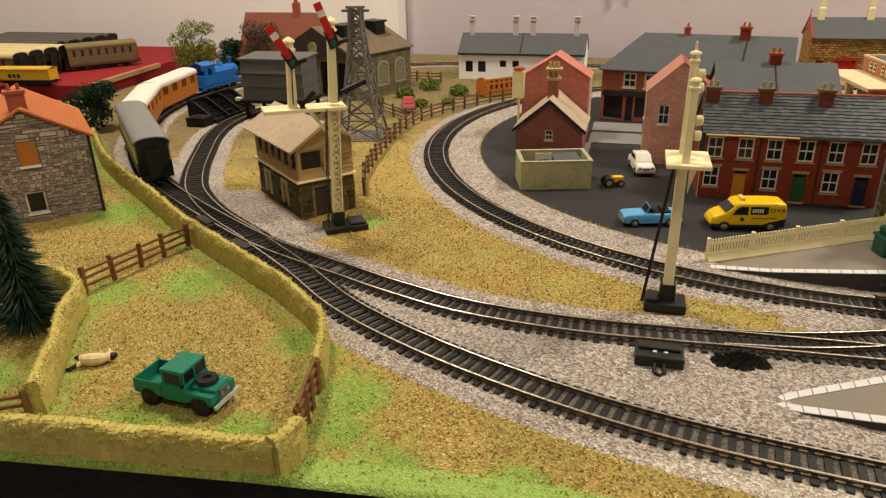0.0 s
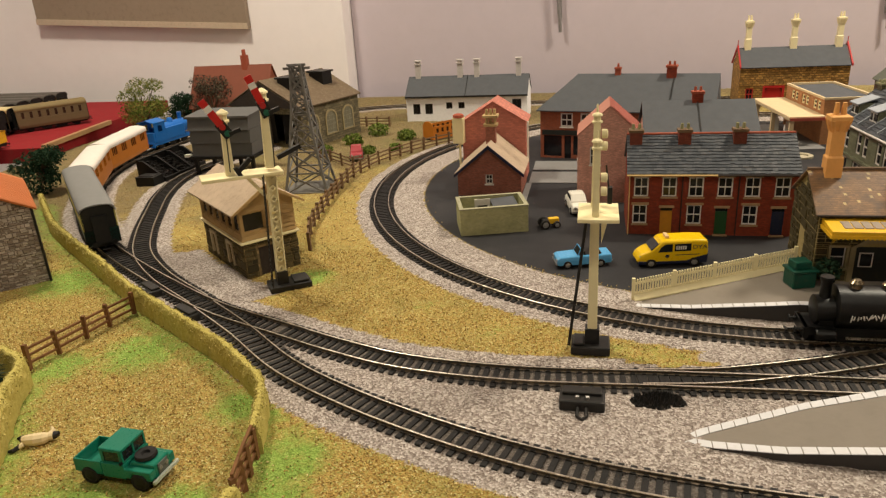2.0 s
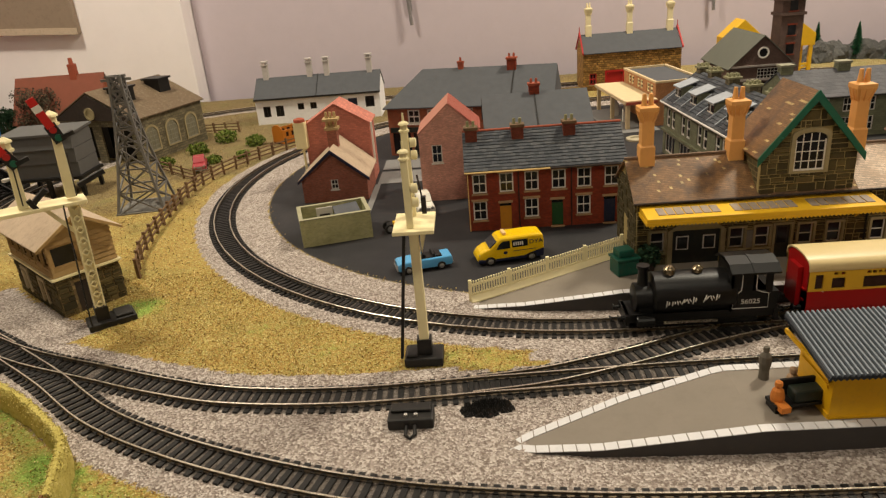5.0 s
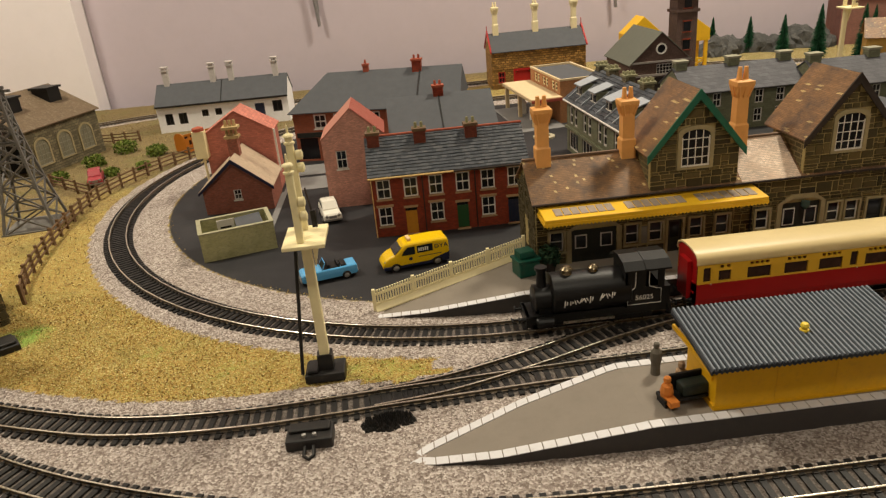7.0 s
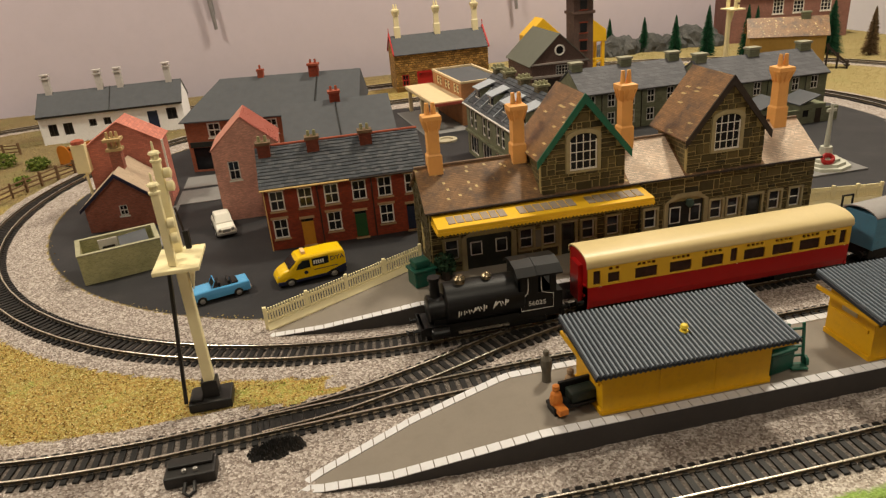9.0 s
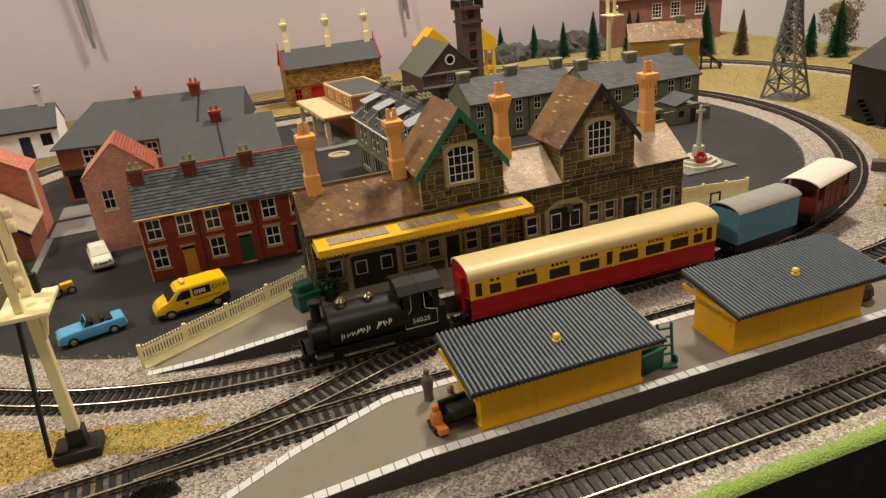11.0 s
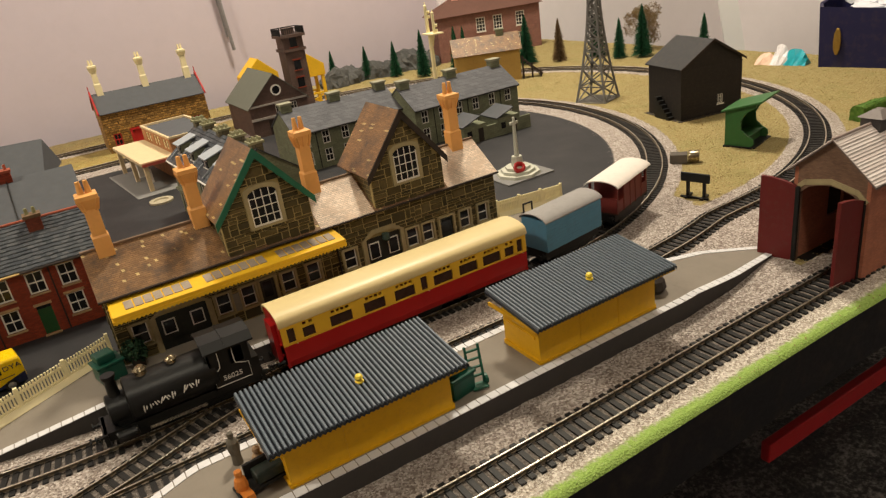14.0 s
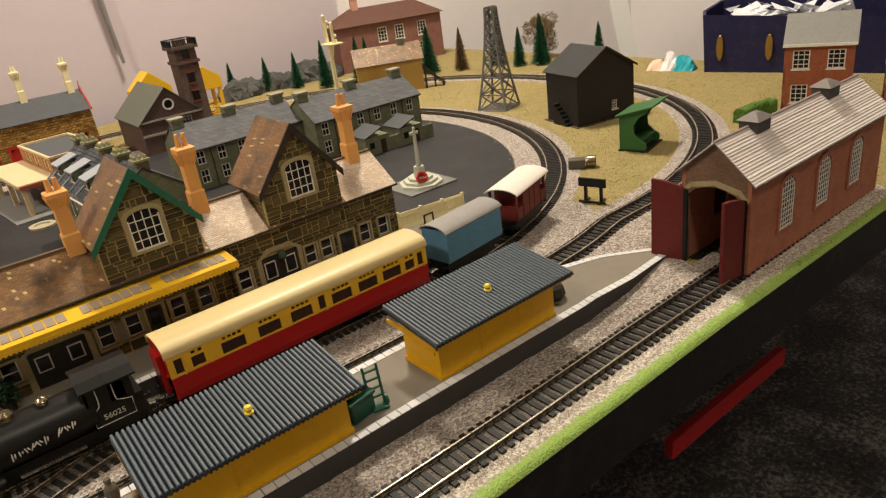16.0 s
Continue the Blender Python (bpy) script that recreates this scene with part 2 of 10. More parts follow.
def grains(name, stops, rough=0.9):
    """Loose grains, each of its own colour."""
    m, nt, bsdf = nodes_of(name, rough)
    bsdf.inputs["Specular IOR Level"].default_value = 0.1
    link(nt, ramp_of(nt, nt.nodes.new("ShaderNodeNewGeometry").outputs["Random Per Island"], stops), bsdf.inputs["Base Color"])
    return m


def varied(name, cols, rough=0.8, bump=0.0002):
    """Pieces, each toned by its own random number."""
    m, nt, bsdf = nodes_of(name, rough)
    r = nt.nodes.new("ShaderNodeObjectInfo").outputs["Random"]
    v = coords(nt, True)
    base = ramp_of(nt, r, [(i / max(1, len(cols) - 1), c) for i, c in enumerate(cols)])
    link(nt, mix_of(nt, maths(nt, "MULTIPLY", noise_of(nt, v, 500, 4, 0.7), 0.55), base, shade(cols[0], 0.4)), bsdf.inputs["Base Color"])
    bump_of(nt, bsdf, noise_of(nt, v, 1200, 3), bump, 0.8)
    return m


CREAM = paint("cream_plastic", (0.88, 0.78, 0.46), 0.45, 0.1, dirt_amount=0.06)
BLACK = paint("black_plastic", (0.018, 0.017, 0.016), 0.45, 0.3, dirt_amount=0.15)
SOOT = paint("matt_black_metal", (0.008, 0.008, 0.008), 0.5, 0.4, dirt_amount=0.1)
IVORY = paint("ivory_paint", (0.85, 0.74, 0.45), 0.4, 0.08, dirt_amount=0.08)
WHITE = paint("white_paint", (0.80, 0.76, 0.68), 0.5, 0.1, dirt_amount=0.12)
YELLOW = paint("yellow_paint", (0.80, 0.47, 0.02), 0.45, 0.12, dirt_amount=0.1)
GREEN = paint("green_paint", (0.018, 0.13, 0.075), 0.4, 0.2, dirt_amount=0.1)
RED = paint("red_paint", (0.42, 0.02, 0.018), 0.4, 0.15, dirt_amount=0.08)
ORANGE = paint("orange_plastic", (0.80, 0.40, 0.12), 0.5, 0.1, dirt_amount=0.08)
GLASS = glassy("dark_window")
STEEL = paint("worn_steel", (0.74, 0.68, 0.57), 0.28, 0.15, dirt_amount=0.06, metal=1.0)
SLEEPER = varied("sleeper_plastic", [(0.010, 0.0095, 0.009), (0.018, 0.016, 0.015), (0.013, 0.012, 0.011)], 0.5)
RUSTY = paint("browned_rail", (0.16, 0.125, 0.085), 0.42, 0.3, dirt_amount=0.3, metal=0.6)
TIMBER = paint("brown_fence", (0.19, 0.085, 0.03), 0.8, 0.3, dirt_amount=0.3)
GREY_ROOF = paint("grey_roof_card", (0.085, 0.09, 0.10), 0.75, 0.22, dirt_amount=0.2)
DARKWOOD = paint("dark_brown", (0.035, 0.025, 0.02), 0.7, 0.3)

# ---------------------------------------------------------------- room
def room_wall(name, col, x0, y0, z0, x1, y1, z1, label):
    return tagged(part(name, Geo().box(x0, y0, z0, x1, y1, z1), col), label, "wall", kind="structure")


PLASTER = paint("lilac_grey_plaster", (0.59, 0.515, 0.565), 0.85, 0.05, dirt_amount=0.03, bump=0.5, scale=0.25)
PLASTER_WARM = paint("warm_white_plaster", (0.93, 0.875, 0.88), 0.85, 0.04, dirt_amount=0.02, bump=0.5, scale=0.25)
WALL_Y = 178
room_wall("wall_north", PLASTER, -47, WALL_Y, -75, 128, WALL_Y + 10, 145, "plain pinkish grey painted wall behind the layout")
# Same back wall; the lamp's brightening here is put into a paler plaster.
room_wall("wall_north_lit", PLASTER_WARM, 128.2, WALL_Y - 1, -75, 250, WALL_Y + 10, 145, "far stretch of the back wall, lamplight put into its colour")
room_wall("wall_chimney", PLASTER_WARM, -220, WALL_Y - 6, -75, -47.2, WALL_Y + 10, 145, "warm white painted wall beside the grey one")
room_wall("wall_south", PLASTER_WARM, -220, -170, -75, 250, -160, 145, "plain warm white painted wall")
room_wall("wall_west", PLASTER_WARM, -230, -170, -75, -220, WALL_Y, 145, "plain warm white painted wall")
room_wall("wall_east", PLASTER_WARM, 250, -170, -75, 260, WALL_Y + 10, 145, "plain warm white painted wall")
tagged(part("ceiling", Geo().box(-230, -170, 145, 260, WALL_Y + 10, 153), paint("ceiling_white", (0.88, 0.86, 0.83), 0.9, 0.03, scale=0.2)), "plain white ceiling over the room", "ceiling", kind="structure")
CARPET = flock("charcoal_carpet", [(0.36, (0.004, 0.004, 0.005)), (0.5, (0.03, 0.027, 0.025)), (0.64, (0.19, 0.17, 0.155))], 150, 0.006)
tagged(part("floor", Geo().box(-230, -170, -45, 260, WALL_Y + 10, -38), CARPET), "dark charcoal looped carpet floor", "floor", kind="structure")
# Housings out of view; the third belongs to the added fill light.
for lx, ly in ((100, 118), (-66, 92), (35, -30)):
    lamp = thing("unseen_ceiling_lamp", "round white ceiling lamp out of view, added over the layout", "lamp", lx, ly, 145)
    part("lamp_housing", Geo().lathe(0, 0, [(13, 0), (13, -1.2), (12.6, -1.4), (12.2, -1.2), (12.2, -0.2)], 32), WHITE, lamp)

# ---------------------------------------------------------------- lines of the railway
INNER = even(arc(26.8, 96.9, 42.2, 270, 90) + arc(59.7, 96.9, 42.2, 90, -90) + [Vector((26.8, 54.7, 0))], 0.5)
OUTER = even(smooth_path([(-12, 51.9), (-7, 49.9), (-1, 48.1), (7.2, 47.4), (18, 47.9), (33, 48.4), (60, 48.4), (72, 49.1), (80, 50.6)], 0.3)
             + arc(82.4, 97.0, 46.3, 270, 358)
             + smooth_path([(128.7, 97), (128.2, 106), (126.6, 115), (123.2, 124), (117.6, 132.4), (110, 139.8), (100, 146.3), (88, 151.4), (70, 155.5), (50, 157), (20, 157), (-20.5, 157)], 0.3)
             + arc(-20.5, 113.2, 43.8, 91, 208)
             + smooth_path([(-59.3, 92.2), (-53.7, 83.4), (-48.3, 76.6), (-42.4, 70.5), (-35.4, 65.0), (-26.7, 59.2), (-19.5, 55.0), (-12, 51.9)], 0.3), 0.5)
FRONT = smooth_path([(-21, 55.6), (-15.5, 51.5), (-9.5, 46.6), (-3, 43), (3.9, 40.2), (10, 38.4), (16, 37.3), (24, 36.5), (34, 36.2), (50, 36.2), (66, 36.5), (75, 36.6), (98, 36.8)], 0.5)
BRANCH = smooth_path([(-22, 56.5), (-28.8, 61.3), (-34.5, 66.8), (-38.5, 73), (-42.3, 80.5), (-45.9, 88.5), (-48, 97), (-47, 107), (-44, 116)], 0.5)
CROSS = smooth_path([(15, 47.9), (20, 48.6), (26, 50.4), (32, 52.6), (38, 54.2), (44, 54.7)], 0.5)
LINES = (INNER, OUTER, FRONT, BRANCH, CROSS)


# ---------------------------------------------------------------- baseboard and ground
def front_edge(x):
    return float(np.interp(x, [-90, -25, -7.3, 8, 43, 70, 95, 150], [21.9, 27.7, 29.9, 31.4, 32.8, 33.1, 32.9, 31.5]))


X0, X1, BACK = -84.0, 150.0, 171.0
edge = [(x, front_edge(x)) for x in np.arange(X0, X1 + 0.1, 6.0)]
board = Geo()
for (xa, ya), (xb, yb) in zip(edge, edge[1:]):
    board.add([(xa, ya, -4.6), (xb, yb, -4.6), (xb, yb, -0.25), (xa, ya, -0.25), (xa, BACK, -4.6), (xb, BACK, -4.6), (xb, BACK, -0.25), (xa, BACK, -0.25)],
              [(0, 1, 2, 3), (3, 2, 6, 7), (0, 4, 5, 1), (4, 7, 6, 5)])
board.add([(X0, edge[0][1], -4.6), (X0, BACK, -4.6), (X0, BACK, -0.25), (X0, edge[0][1], -0.25)], [(0, 1, 2, 3)])
board.add([(X1, edge[-1][1], -4.6), (X1, BACK, -4.6), (X1, BACK, -0.25), (X1, edge[-1][1], -0.25)], [(3, 2, 1, 0)])
table = thing("baseboard", "wide baseboard table with a black painted front edge", "table", kind="structure")
part("board", board, paint("black_fascia", (0.010, 0.010, 0.012), 0.5, 0.3, scale=0.3), table)
for lx, ly in ((-78, 30), (-78, 165), (30, 40), (30, 165), (145, 40), (145, 165)):
    part("table_leg", Geo().box(lx - 2, ly - 2, -38, lx + 2, ly + 2, -4.6), DARKWOOD, table)
tagged(part("red_beam", Geo().box(69.5, 36.8, -14.2, 87.6, 37.6, -12.4), paint("red_beam_paint", (0.35, 0.012, 0.015), 0.5, 0.2), None, bevel=0.1),
       "red painted wooden beam under the table edge", "beam")


def inside(poly, X, Y):
    hit = np.zeros(X.shape, bool)
    for (ax, ay), (bx, by) in zip(poly, poly[1:] + poly[:1]):
        cross = (ay > Y) != (by > Y)
        hit ^= cross & (X < (bx - ax) * (Y - ay) / ((by - ay) if by != ay else 1e-9) + ax)
    return hit


def to_lines(X, Y, lines, step=2):
    best = np.full(X.shape, 1e9)
    for path in lines:
        P = np.array([(p.x, p.y) for p in path[::step]])
        for k in range(0, len(P), 40):
            Q = P[k:k + 40]
            d = (X[..., None] - Q[:, 0]) ** 2 + (Y[..., None] - Q[:, 1]) ** 2
            best = np.minimum(best, d.min(-1))
    return np.sqrt(best)


YARD = [(-9, 47), (0, 47), (8, 49.4), (14, 50), (19, 51.5), (24, 55), (66, 57), (76, 60), (82, 57.5), (81, 51), (82, 45), (76, 40), (76, 34.6), (44, 34.5), (20, 35.2), (8, 37.2), (0, 40.7)]


HEDGES = ([(-48, 25.9), (-36, 27.5), (-20, 29.2), (-13, 30.0), (-6.0, 30.85)], [(-6.3, 30.5), (-5.9, 31.6), (-6.0, 32.8)],
          [(-7.2, 37.4), (-8.1, 40.0), (-9.6, 42.8), (-14.6, 47.0), (-20.7, 51.0), (-26.3, 54.6), (-36, 61.8), (-47.7, 70.6), (-53, 75.4), (-60, 82.5)],
          [(-20.7, 31.4), (-23.2, 35.4), (-26.0, 39.6), (-28.0, 42.9), (-33, 44.4)])


def zones(X, Y):
    """How much ballast, tarmac and fresh green there is at a place."""
    d = to_lines(X, Y, LINES)
    bal = np.clip((3.3 - d) / 0.5, 0, 1)
    bal = np.maximum(bal, inside(YARD, X, Y) * 1.0)
    bal = np.maximum(bal, inside([(-33, 67), (-22, 58), (-17, 57.4), (-14.5, 60), (-19.5, 61.5), (-29, 69)], X, Y) * 1.0)
    moss = inside([(12.4, 53.0), (16.6, 52.8), (20.6, 50.4), (16.6, 49.8), (12.4, 50.8)], X, Y) * 1.0
    bal = bal * (1 - moss)
    r = np.hypot(X - np.clip(X, 26.8, 59.7), Y - 96.9)
    bal = np.maximum(bal, np.clip((42.2 - r) / 0.6, 0, 1) * np.clip((r - 36.6) / 0.5, 0, 1))
    tar = np.clip((37.5 + 0.7 * np.clip((X - 62) / 20, 0, 1) - r) / 1.4, 0, 1)
    green = np.zeros(X.shape)
    for gx, gy, gr in ((-5.2, 37, 3.2), (-1.5, 31.8, 3.0), (5, 32.2, 2.4), (-22, 48, 4.0), (-10.5, 42.0, 2.6), (-27, 45, 3), (-4.4, 34, 2.0), (-14.0, 62.8, 2.6), (-27, 33, 4),
                       (-38, 60, 5), (-15, 30.5, 5), (-24, 29, 4), (-9.5, 33, 2.2), (-58, 70, 4), (-20, 29.5, 4), (-6, 43, 2)):
        green = np.maximum(green, np.clip(1.4 - np.hypot(X - gx, Y - gy) / gr, 0, 1))
    for gx, gy, gr in ((13.9, 51.4, 1.6), (4.5, 54.2, 2.2), (-1.5, 57.5, 1.8), (-15.5, 58.5, 1.9), (17, 51.5, 2.0)):
        green = np.maximum(green, 0.5 * np.clip(1.4 - np.hypot(X - gx, Y - gy) / gr, 0, 1))
    hd = to_lines(X, Y, [smooth_path(h, 1.0) for h in HEDGES], 1)
    green = np.maximum(green, np.clip(1.15 - hd / 3.2, 0, 1) * 0.85)
    green = np.maximum(green, np.clip(1.2 - np.hypot((X + 5.2) / 1.0, (Y - 36) / 2.2) / 3.0, 0, 1))
    green = np.maximum(green, moss * 0.5)
    fe = np.interp(X, [p[0] for p in edge], [p[1] for p in edge])
    green = np.maximum(green, np.clip((1.7 - 0.5 * np.clip((X - 15) / 15, 0, 1) - (Y - fe)) / 0.8, 0, 1) * (X > -8))
    return bal, tar, green * (1 - bal) * (1 - tar)


nx, ny = 336, 210
gx = np.linspace(X0, X1, nx)
fe = np.array([front_edge(x) for x in gx])
GX = np.repeat(gx[None, :], ny, 0)
GY = fe[None, :] + (BACK - fe[None, :]) * (np.linspace(0, 1, ny) ** 1.25)[:, None]
bal, tar, green = zones(GX, GY)
rough_z = np.random.RandomState(3).rand(ny, nx)
GZ = 0.05 + (1 - tar) * (rough_z - 0.5) * 0.10 + bal * 0.08
GZ[0, :] = -0.24
me = bpy.data.meshes.new("ground")
idx = np.arange(nx * ny).reshape(ny, nx)
quads = np.stack([idx[:-1, :-1], idx[:-1, 1:], idx[1:, 1:], idx[1:, :-1]], -1).reshape(-1, 4)
me.from_pydata((np.stack([GX, GY, GZ], -1).reshape(-1, 3) * CM).tolist(), [], quads.tolist())
strip = np.clip((1.25 + 1.0 * np.clip((14 - GX) / 10, 0, 1) - (GY - fe[None, :])) / 0.7, 0, 1) * (GX > -5.5)
# Shade in the gaps between sleepers, painted as a dark band along the lines.
shade_band = np.clip((1.75 - to_lines(GX, GY, LINES)) / 0.5, 0, 1)
for nm, val in (("gap_shade", shade_band), ("ballast", bal), ("tarmac", tar), ("green", green), ("edge_paint", strip)):
    me.attributes.new(nm, "FLOAT", "POINT").data.foreach_set("value", val.reshape(-1).astype(np.float32))
me.polygons.foreach_set("use_smooth", [True] * len(me.polygons))

STONE_STOPS = [(0.1, (0.19, 0.15, 0.128)), (0.4, (0.325, 0.275, 0.24)), (0.65, (0.41, 0.355, 0.315)), (0.92, (0.58, 0.52, 0.475))]
PALE_STONES = [(0.1, (0.30, 0.25, 0.20)), (0.4, (0.46, 0.40, 0.335)), (0.65, (0.56, 0.50, 0.43)), (0.92, (0.74, 0.68, 0.60))]
TURF_PALE = [(0.12, (0.20, 0.14, 0.055)), (0.36, (0.30, 0.22, 0.088)), (0.55, (0.37, 0.285, 0.125)), (0.7, (0.31, 0.27, 0.105)), (0.92, (0.52, 0.44, 0.235))]
TURF_STOPS = [(0.12, (0.17, 0.095, 0.028)), (0.34, (0.35, 0.22, 0.058)), (0.55, (0.47, 0.325, 0.095)), (0.7, (0.33, 0.29, 0.075)), (0.92, (0.78, 0.64, 0.30))]
LAWN_STOPS = [(0.15, (0.12, 0.18, 0.03)), (0.45, (0.21, 0.32, 0.055)), (0.7, (0.28, 0.41, 0.08)), (0.92, (0.42, 0.48, 0.15))]


def ground_material():
    m, nt, bsdf = nodes_of("scenic_ground", 0.95)
    v = coords(nt)
    fine, mid, big = noise_of(nt, v, 800, 3, 0.7), noise_of(nt, v, 260, 3, 0.7), noise_of(nt, v, 22, 4)
    cell = node(nt, "ShaderNodeTexVoronoi", Scale=900.0)
    link(nt, v, cell.inputs["Vector"])
    flake = nt.nodes.new("ShaderNodeSeparateColor")
    link(nt, cell.outputs["Color"], flake.inputs[0])
    mottle = maths(nt, "ADD", maths(nt, "MULTIPLY", flake.outputs[0], 0.62), maths(nt, "ADD", maths(nt, "MULTIPLY", mid, 0.2), maths(nt, "MULTIPLY", big, 0.2)))
    turf = ramp_of(nt, mottle, TURF_STOPS)
    pale = ramp_of(nt, mottle, TURF_PALE)
    where = nt.nodes.new("ShaderNodeSeparateXYZ")
    link(nt, v, where.inputs[0])
    turf = mix_of(nt, maths(nt, "MULTIPLY", maths(nt, "SUBTRACT", where.outputs[0], 0.3), 2.5, True), turf, pale)
    lawn = ramp_of(nt, maths(nt, "ADD", maths(nt, "MULTIPLY", flake.outputs[1], 0.5), maths(nt, "MULTIPLY", big, 0.5)), LAWN_STOPS)
    vor = node(nt, "ShaderNodeTexVoronoi", Scale=760.0)
    link(nt, v, vor.inputs["Vector"])
    sep = nt.nodes.new("ShaderNodeSeparateColor")
    link(nt, vor.outputs["Color"], sep.inputs[0])
    stone = mix_of(nt, maths(nt, "MULTIPLY", maths(nt, "SUBTRACT", big, 0.5, True), 1.2, True), ramp_of(nt, sep.outputs[0], STONE_STOPS), (0.22, 0.18, 0.155))
    stone = mix_of(nt, maths(nt, "MULTIPLY", maths(nt, "SUBTRACT", maths(nt, "SUBTRACT", 0.372, maths(nt, "MULTIPLY", big, 0.016)), where.outputs[1]), 90.0, True), stone, ramp_of(nt, sep.outputs[0], PALE_STONES))
    tarm = ramp_of(nt, maths(nt, "ADD", maths(nt, "MULTIPLY", fine, 0.35), maths(nt, "MULTIPLY", big, 0.65)), [(0.3, (0.014, 0.014, 0.016)), (0.55, (0.025, 0.024, 0.026)), (0.8, (0.045, 0.042, 0.042))])
    dull = mix_of(nt, mottle, (0.10, 0.068, 0.03), (0.33, 0.25, 0.115))
    turf = mix_of(nt, maths(nt, "MULTIPLY", maths(nt, "SUBTRACT", maths(nt, "SUBTRACT", where.outputs[1], where.outputs[0]), maths(nt, "ADD", maths(nt, "MULTIPLY", big, 0.5), 0.82)), 4.0, True), turf, dull)
    col = turf

    def mask(nm, edge_noise, wide, sharp=6.0):
        a = nt.nodes.new("ShaderNodeAttribute")
        a.attribute_name = nm
        f = maths(nt, "ADD", a.outputs["Fac"], maths(nt, "MULTIPLY", maths(nt, "SUBTRACT", edge_noise, 0.5), wide))
        return maths(nt, "MULTIPLY", maths(nt, "SUBTRACT", f, 0.42), sharp, True)

    patchy = maths(nt, "MULTIPLY", maths(nt, "SUBTRACT", noise_of(nt, v, 16, 5, 0.65), 0.5, True), 3.0, True)
    col = mix_of(nt, maths(nt, "MULTIPLY", patchy, 0.6), col, mix_of(nt, fine, (0.10, 0.13, 0.03), (0.26, 0.27, 0.09)))
    col = mix_of(nt, mask("green", noise_of(nt, v, 90, 5, 0.75), 1.5, 1.7), col, lawn)
    mb = mask("ballast", fine, 0.8)
    col = mix_of(nt, mb, col, stone)
    col = mix_of(nt, mask("edge_paint", noise_of(nt, v, 150, 5, 0.8), 1.6, 2.2), col, mix_of(nt, mottle, (0.23, 0.36, 0.065), (0.37, 0.52, 0.14)))
    # Sleeper gap shade, mixed into the ground colour.
    col = mix_of(nt, maths(nt, "MULTIPLY", mask("gap_shade", mid, 0.9, 3.0), 0.8), col, mix_of(nt, mid, (0.03, 0.026, 0.022), (0.12, 0.10, 0.085)))
    mt = mask("tarmac", fine, 0.3)
    col = mix_of(nt, mt, col, tarm)
    link(nt, col, bsdf.inputs["Base Color"])
    h_ = maths(nt, "MULTIPLY", maths(nt, "ADD", maths(nt, "MULTIPLY", mid, 0.7), vor.outputs["Distance"]), maths(nt, "SUBTRACT", 1.0, maths(nt, "MULTIPLY", mt, 0.93)))
    bump_of(nt, bsdf, h_, 0.0009, 0.9)
    link(nt, maths(nt, "SUBTRACT", 0.95, maths(nt, "MULTIPLY", mt, 0.3)), bsdf.inputs["Roughness"])
    return m


ground = new("ground", me)
me.materials.append(ground_material())
tagged(ground, "scenic ground of ochre turf, grey ballast and black tarmac", "ground", kind="structure")


def scatter(name, n, box, want, material, label, category, sizes, seed, sink=0.3, clear=0.0, rim=0.1):
    """Loose grains as one mesh: small uneven octahedra where want(bal, tar, green) is high."""
    R = np.random.RandomState(seed)
    X, Y = R.uniform(box[0], box[2], n), R.uniform(box[1], box[3], n)
    keep = R.rand(n) < want(*zones(X, Y))
    keep &= Y > np.interp(X, [p[0] for p in edge], [p[1] for p in edge]) + rim
    X, Y = X[keep], Y[keep]
    if clear:
        far = (to_lines(X, Y, LINES) > clear) | (R.rand(len(X)) < 0.25)
        X, Y = X[far], Y[far]
    k = len(X)
    s = R.uniform(sizes[0], sizes[1], k)
    unit = np.array([(1, 0, 0), (-1, 0, 0), (0, 1, 0), (0, -1, 0), (0, 0, 1), (0, 0, -1)], float)
    a, b = R.uniform(0, 6.28, k), R.uniform(-0.8, 0.8, k)
    P = unit[None] * R.uniform(0.45, 1.0, (k, 6, 1)) * s[:, None, None]
    P[..., 2] *= 0.7
    x, z = P[..., 0] * np.cos(b)[:, None] - P[..., 2] * np.sin(b)[:, None], P[..., 0] * np.sin(b)[:, None] + P[..., 2] * np.cos(b)[:, None]
    xr, yr = x * np.cos(a)[:, None] - P[..., 1] * np.sin(a)[:, None], x * np.sin(a)[:, None] + P[..., 1] * np.cos(a)[:, None]
    V = np.stack([xr + X[:, None], yr + Y[:, None], z + 0.1 + (s * (0.7 - sink))[:, None] * 0.6], -1).reshape(-1, 3) * CM
    F = np.array([(0, 2, 4), (2, 1, 4), (1, 3, 4), (3, 0, 4), (2, 0, 5), (1, 2, 5), (3, 1, 5), (0, 3, 5)])
    F = (F[None] + 6 * np.arange(k)[:, None, None]).reshape(-1, 3)
    mesh = bpy.data.meshes.new(name)
    mesh.from_pydata(V.tolist(), [], F.tolist())
    mesh.materials.append(material)
    return tagged(new(name, mesh), label, category, kind="stuff")


scatter("ballast_stones", 190000, (-32, 31, 92, 66), lambda b, t, g: b * 0.95, grains("ballast_grains", STONE_STOPS), "loose grey and pinkish ballast chippings between the rails", "ballast", (0.035, 0.075), 1, clear=1.55, rim=1.15)
scatter("ballast_stones", 30000, (12, 31.5, 80, 35.6), lambda b, t, g: b * 0.9, grains("pale_ballast_grains", PALE_STONES), "pale limestone ballast chippings along the front edge", "ballast", (0.045, 0.085), 12, clear=1.55, rim=1.15)
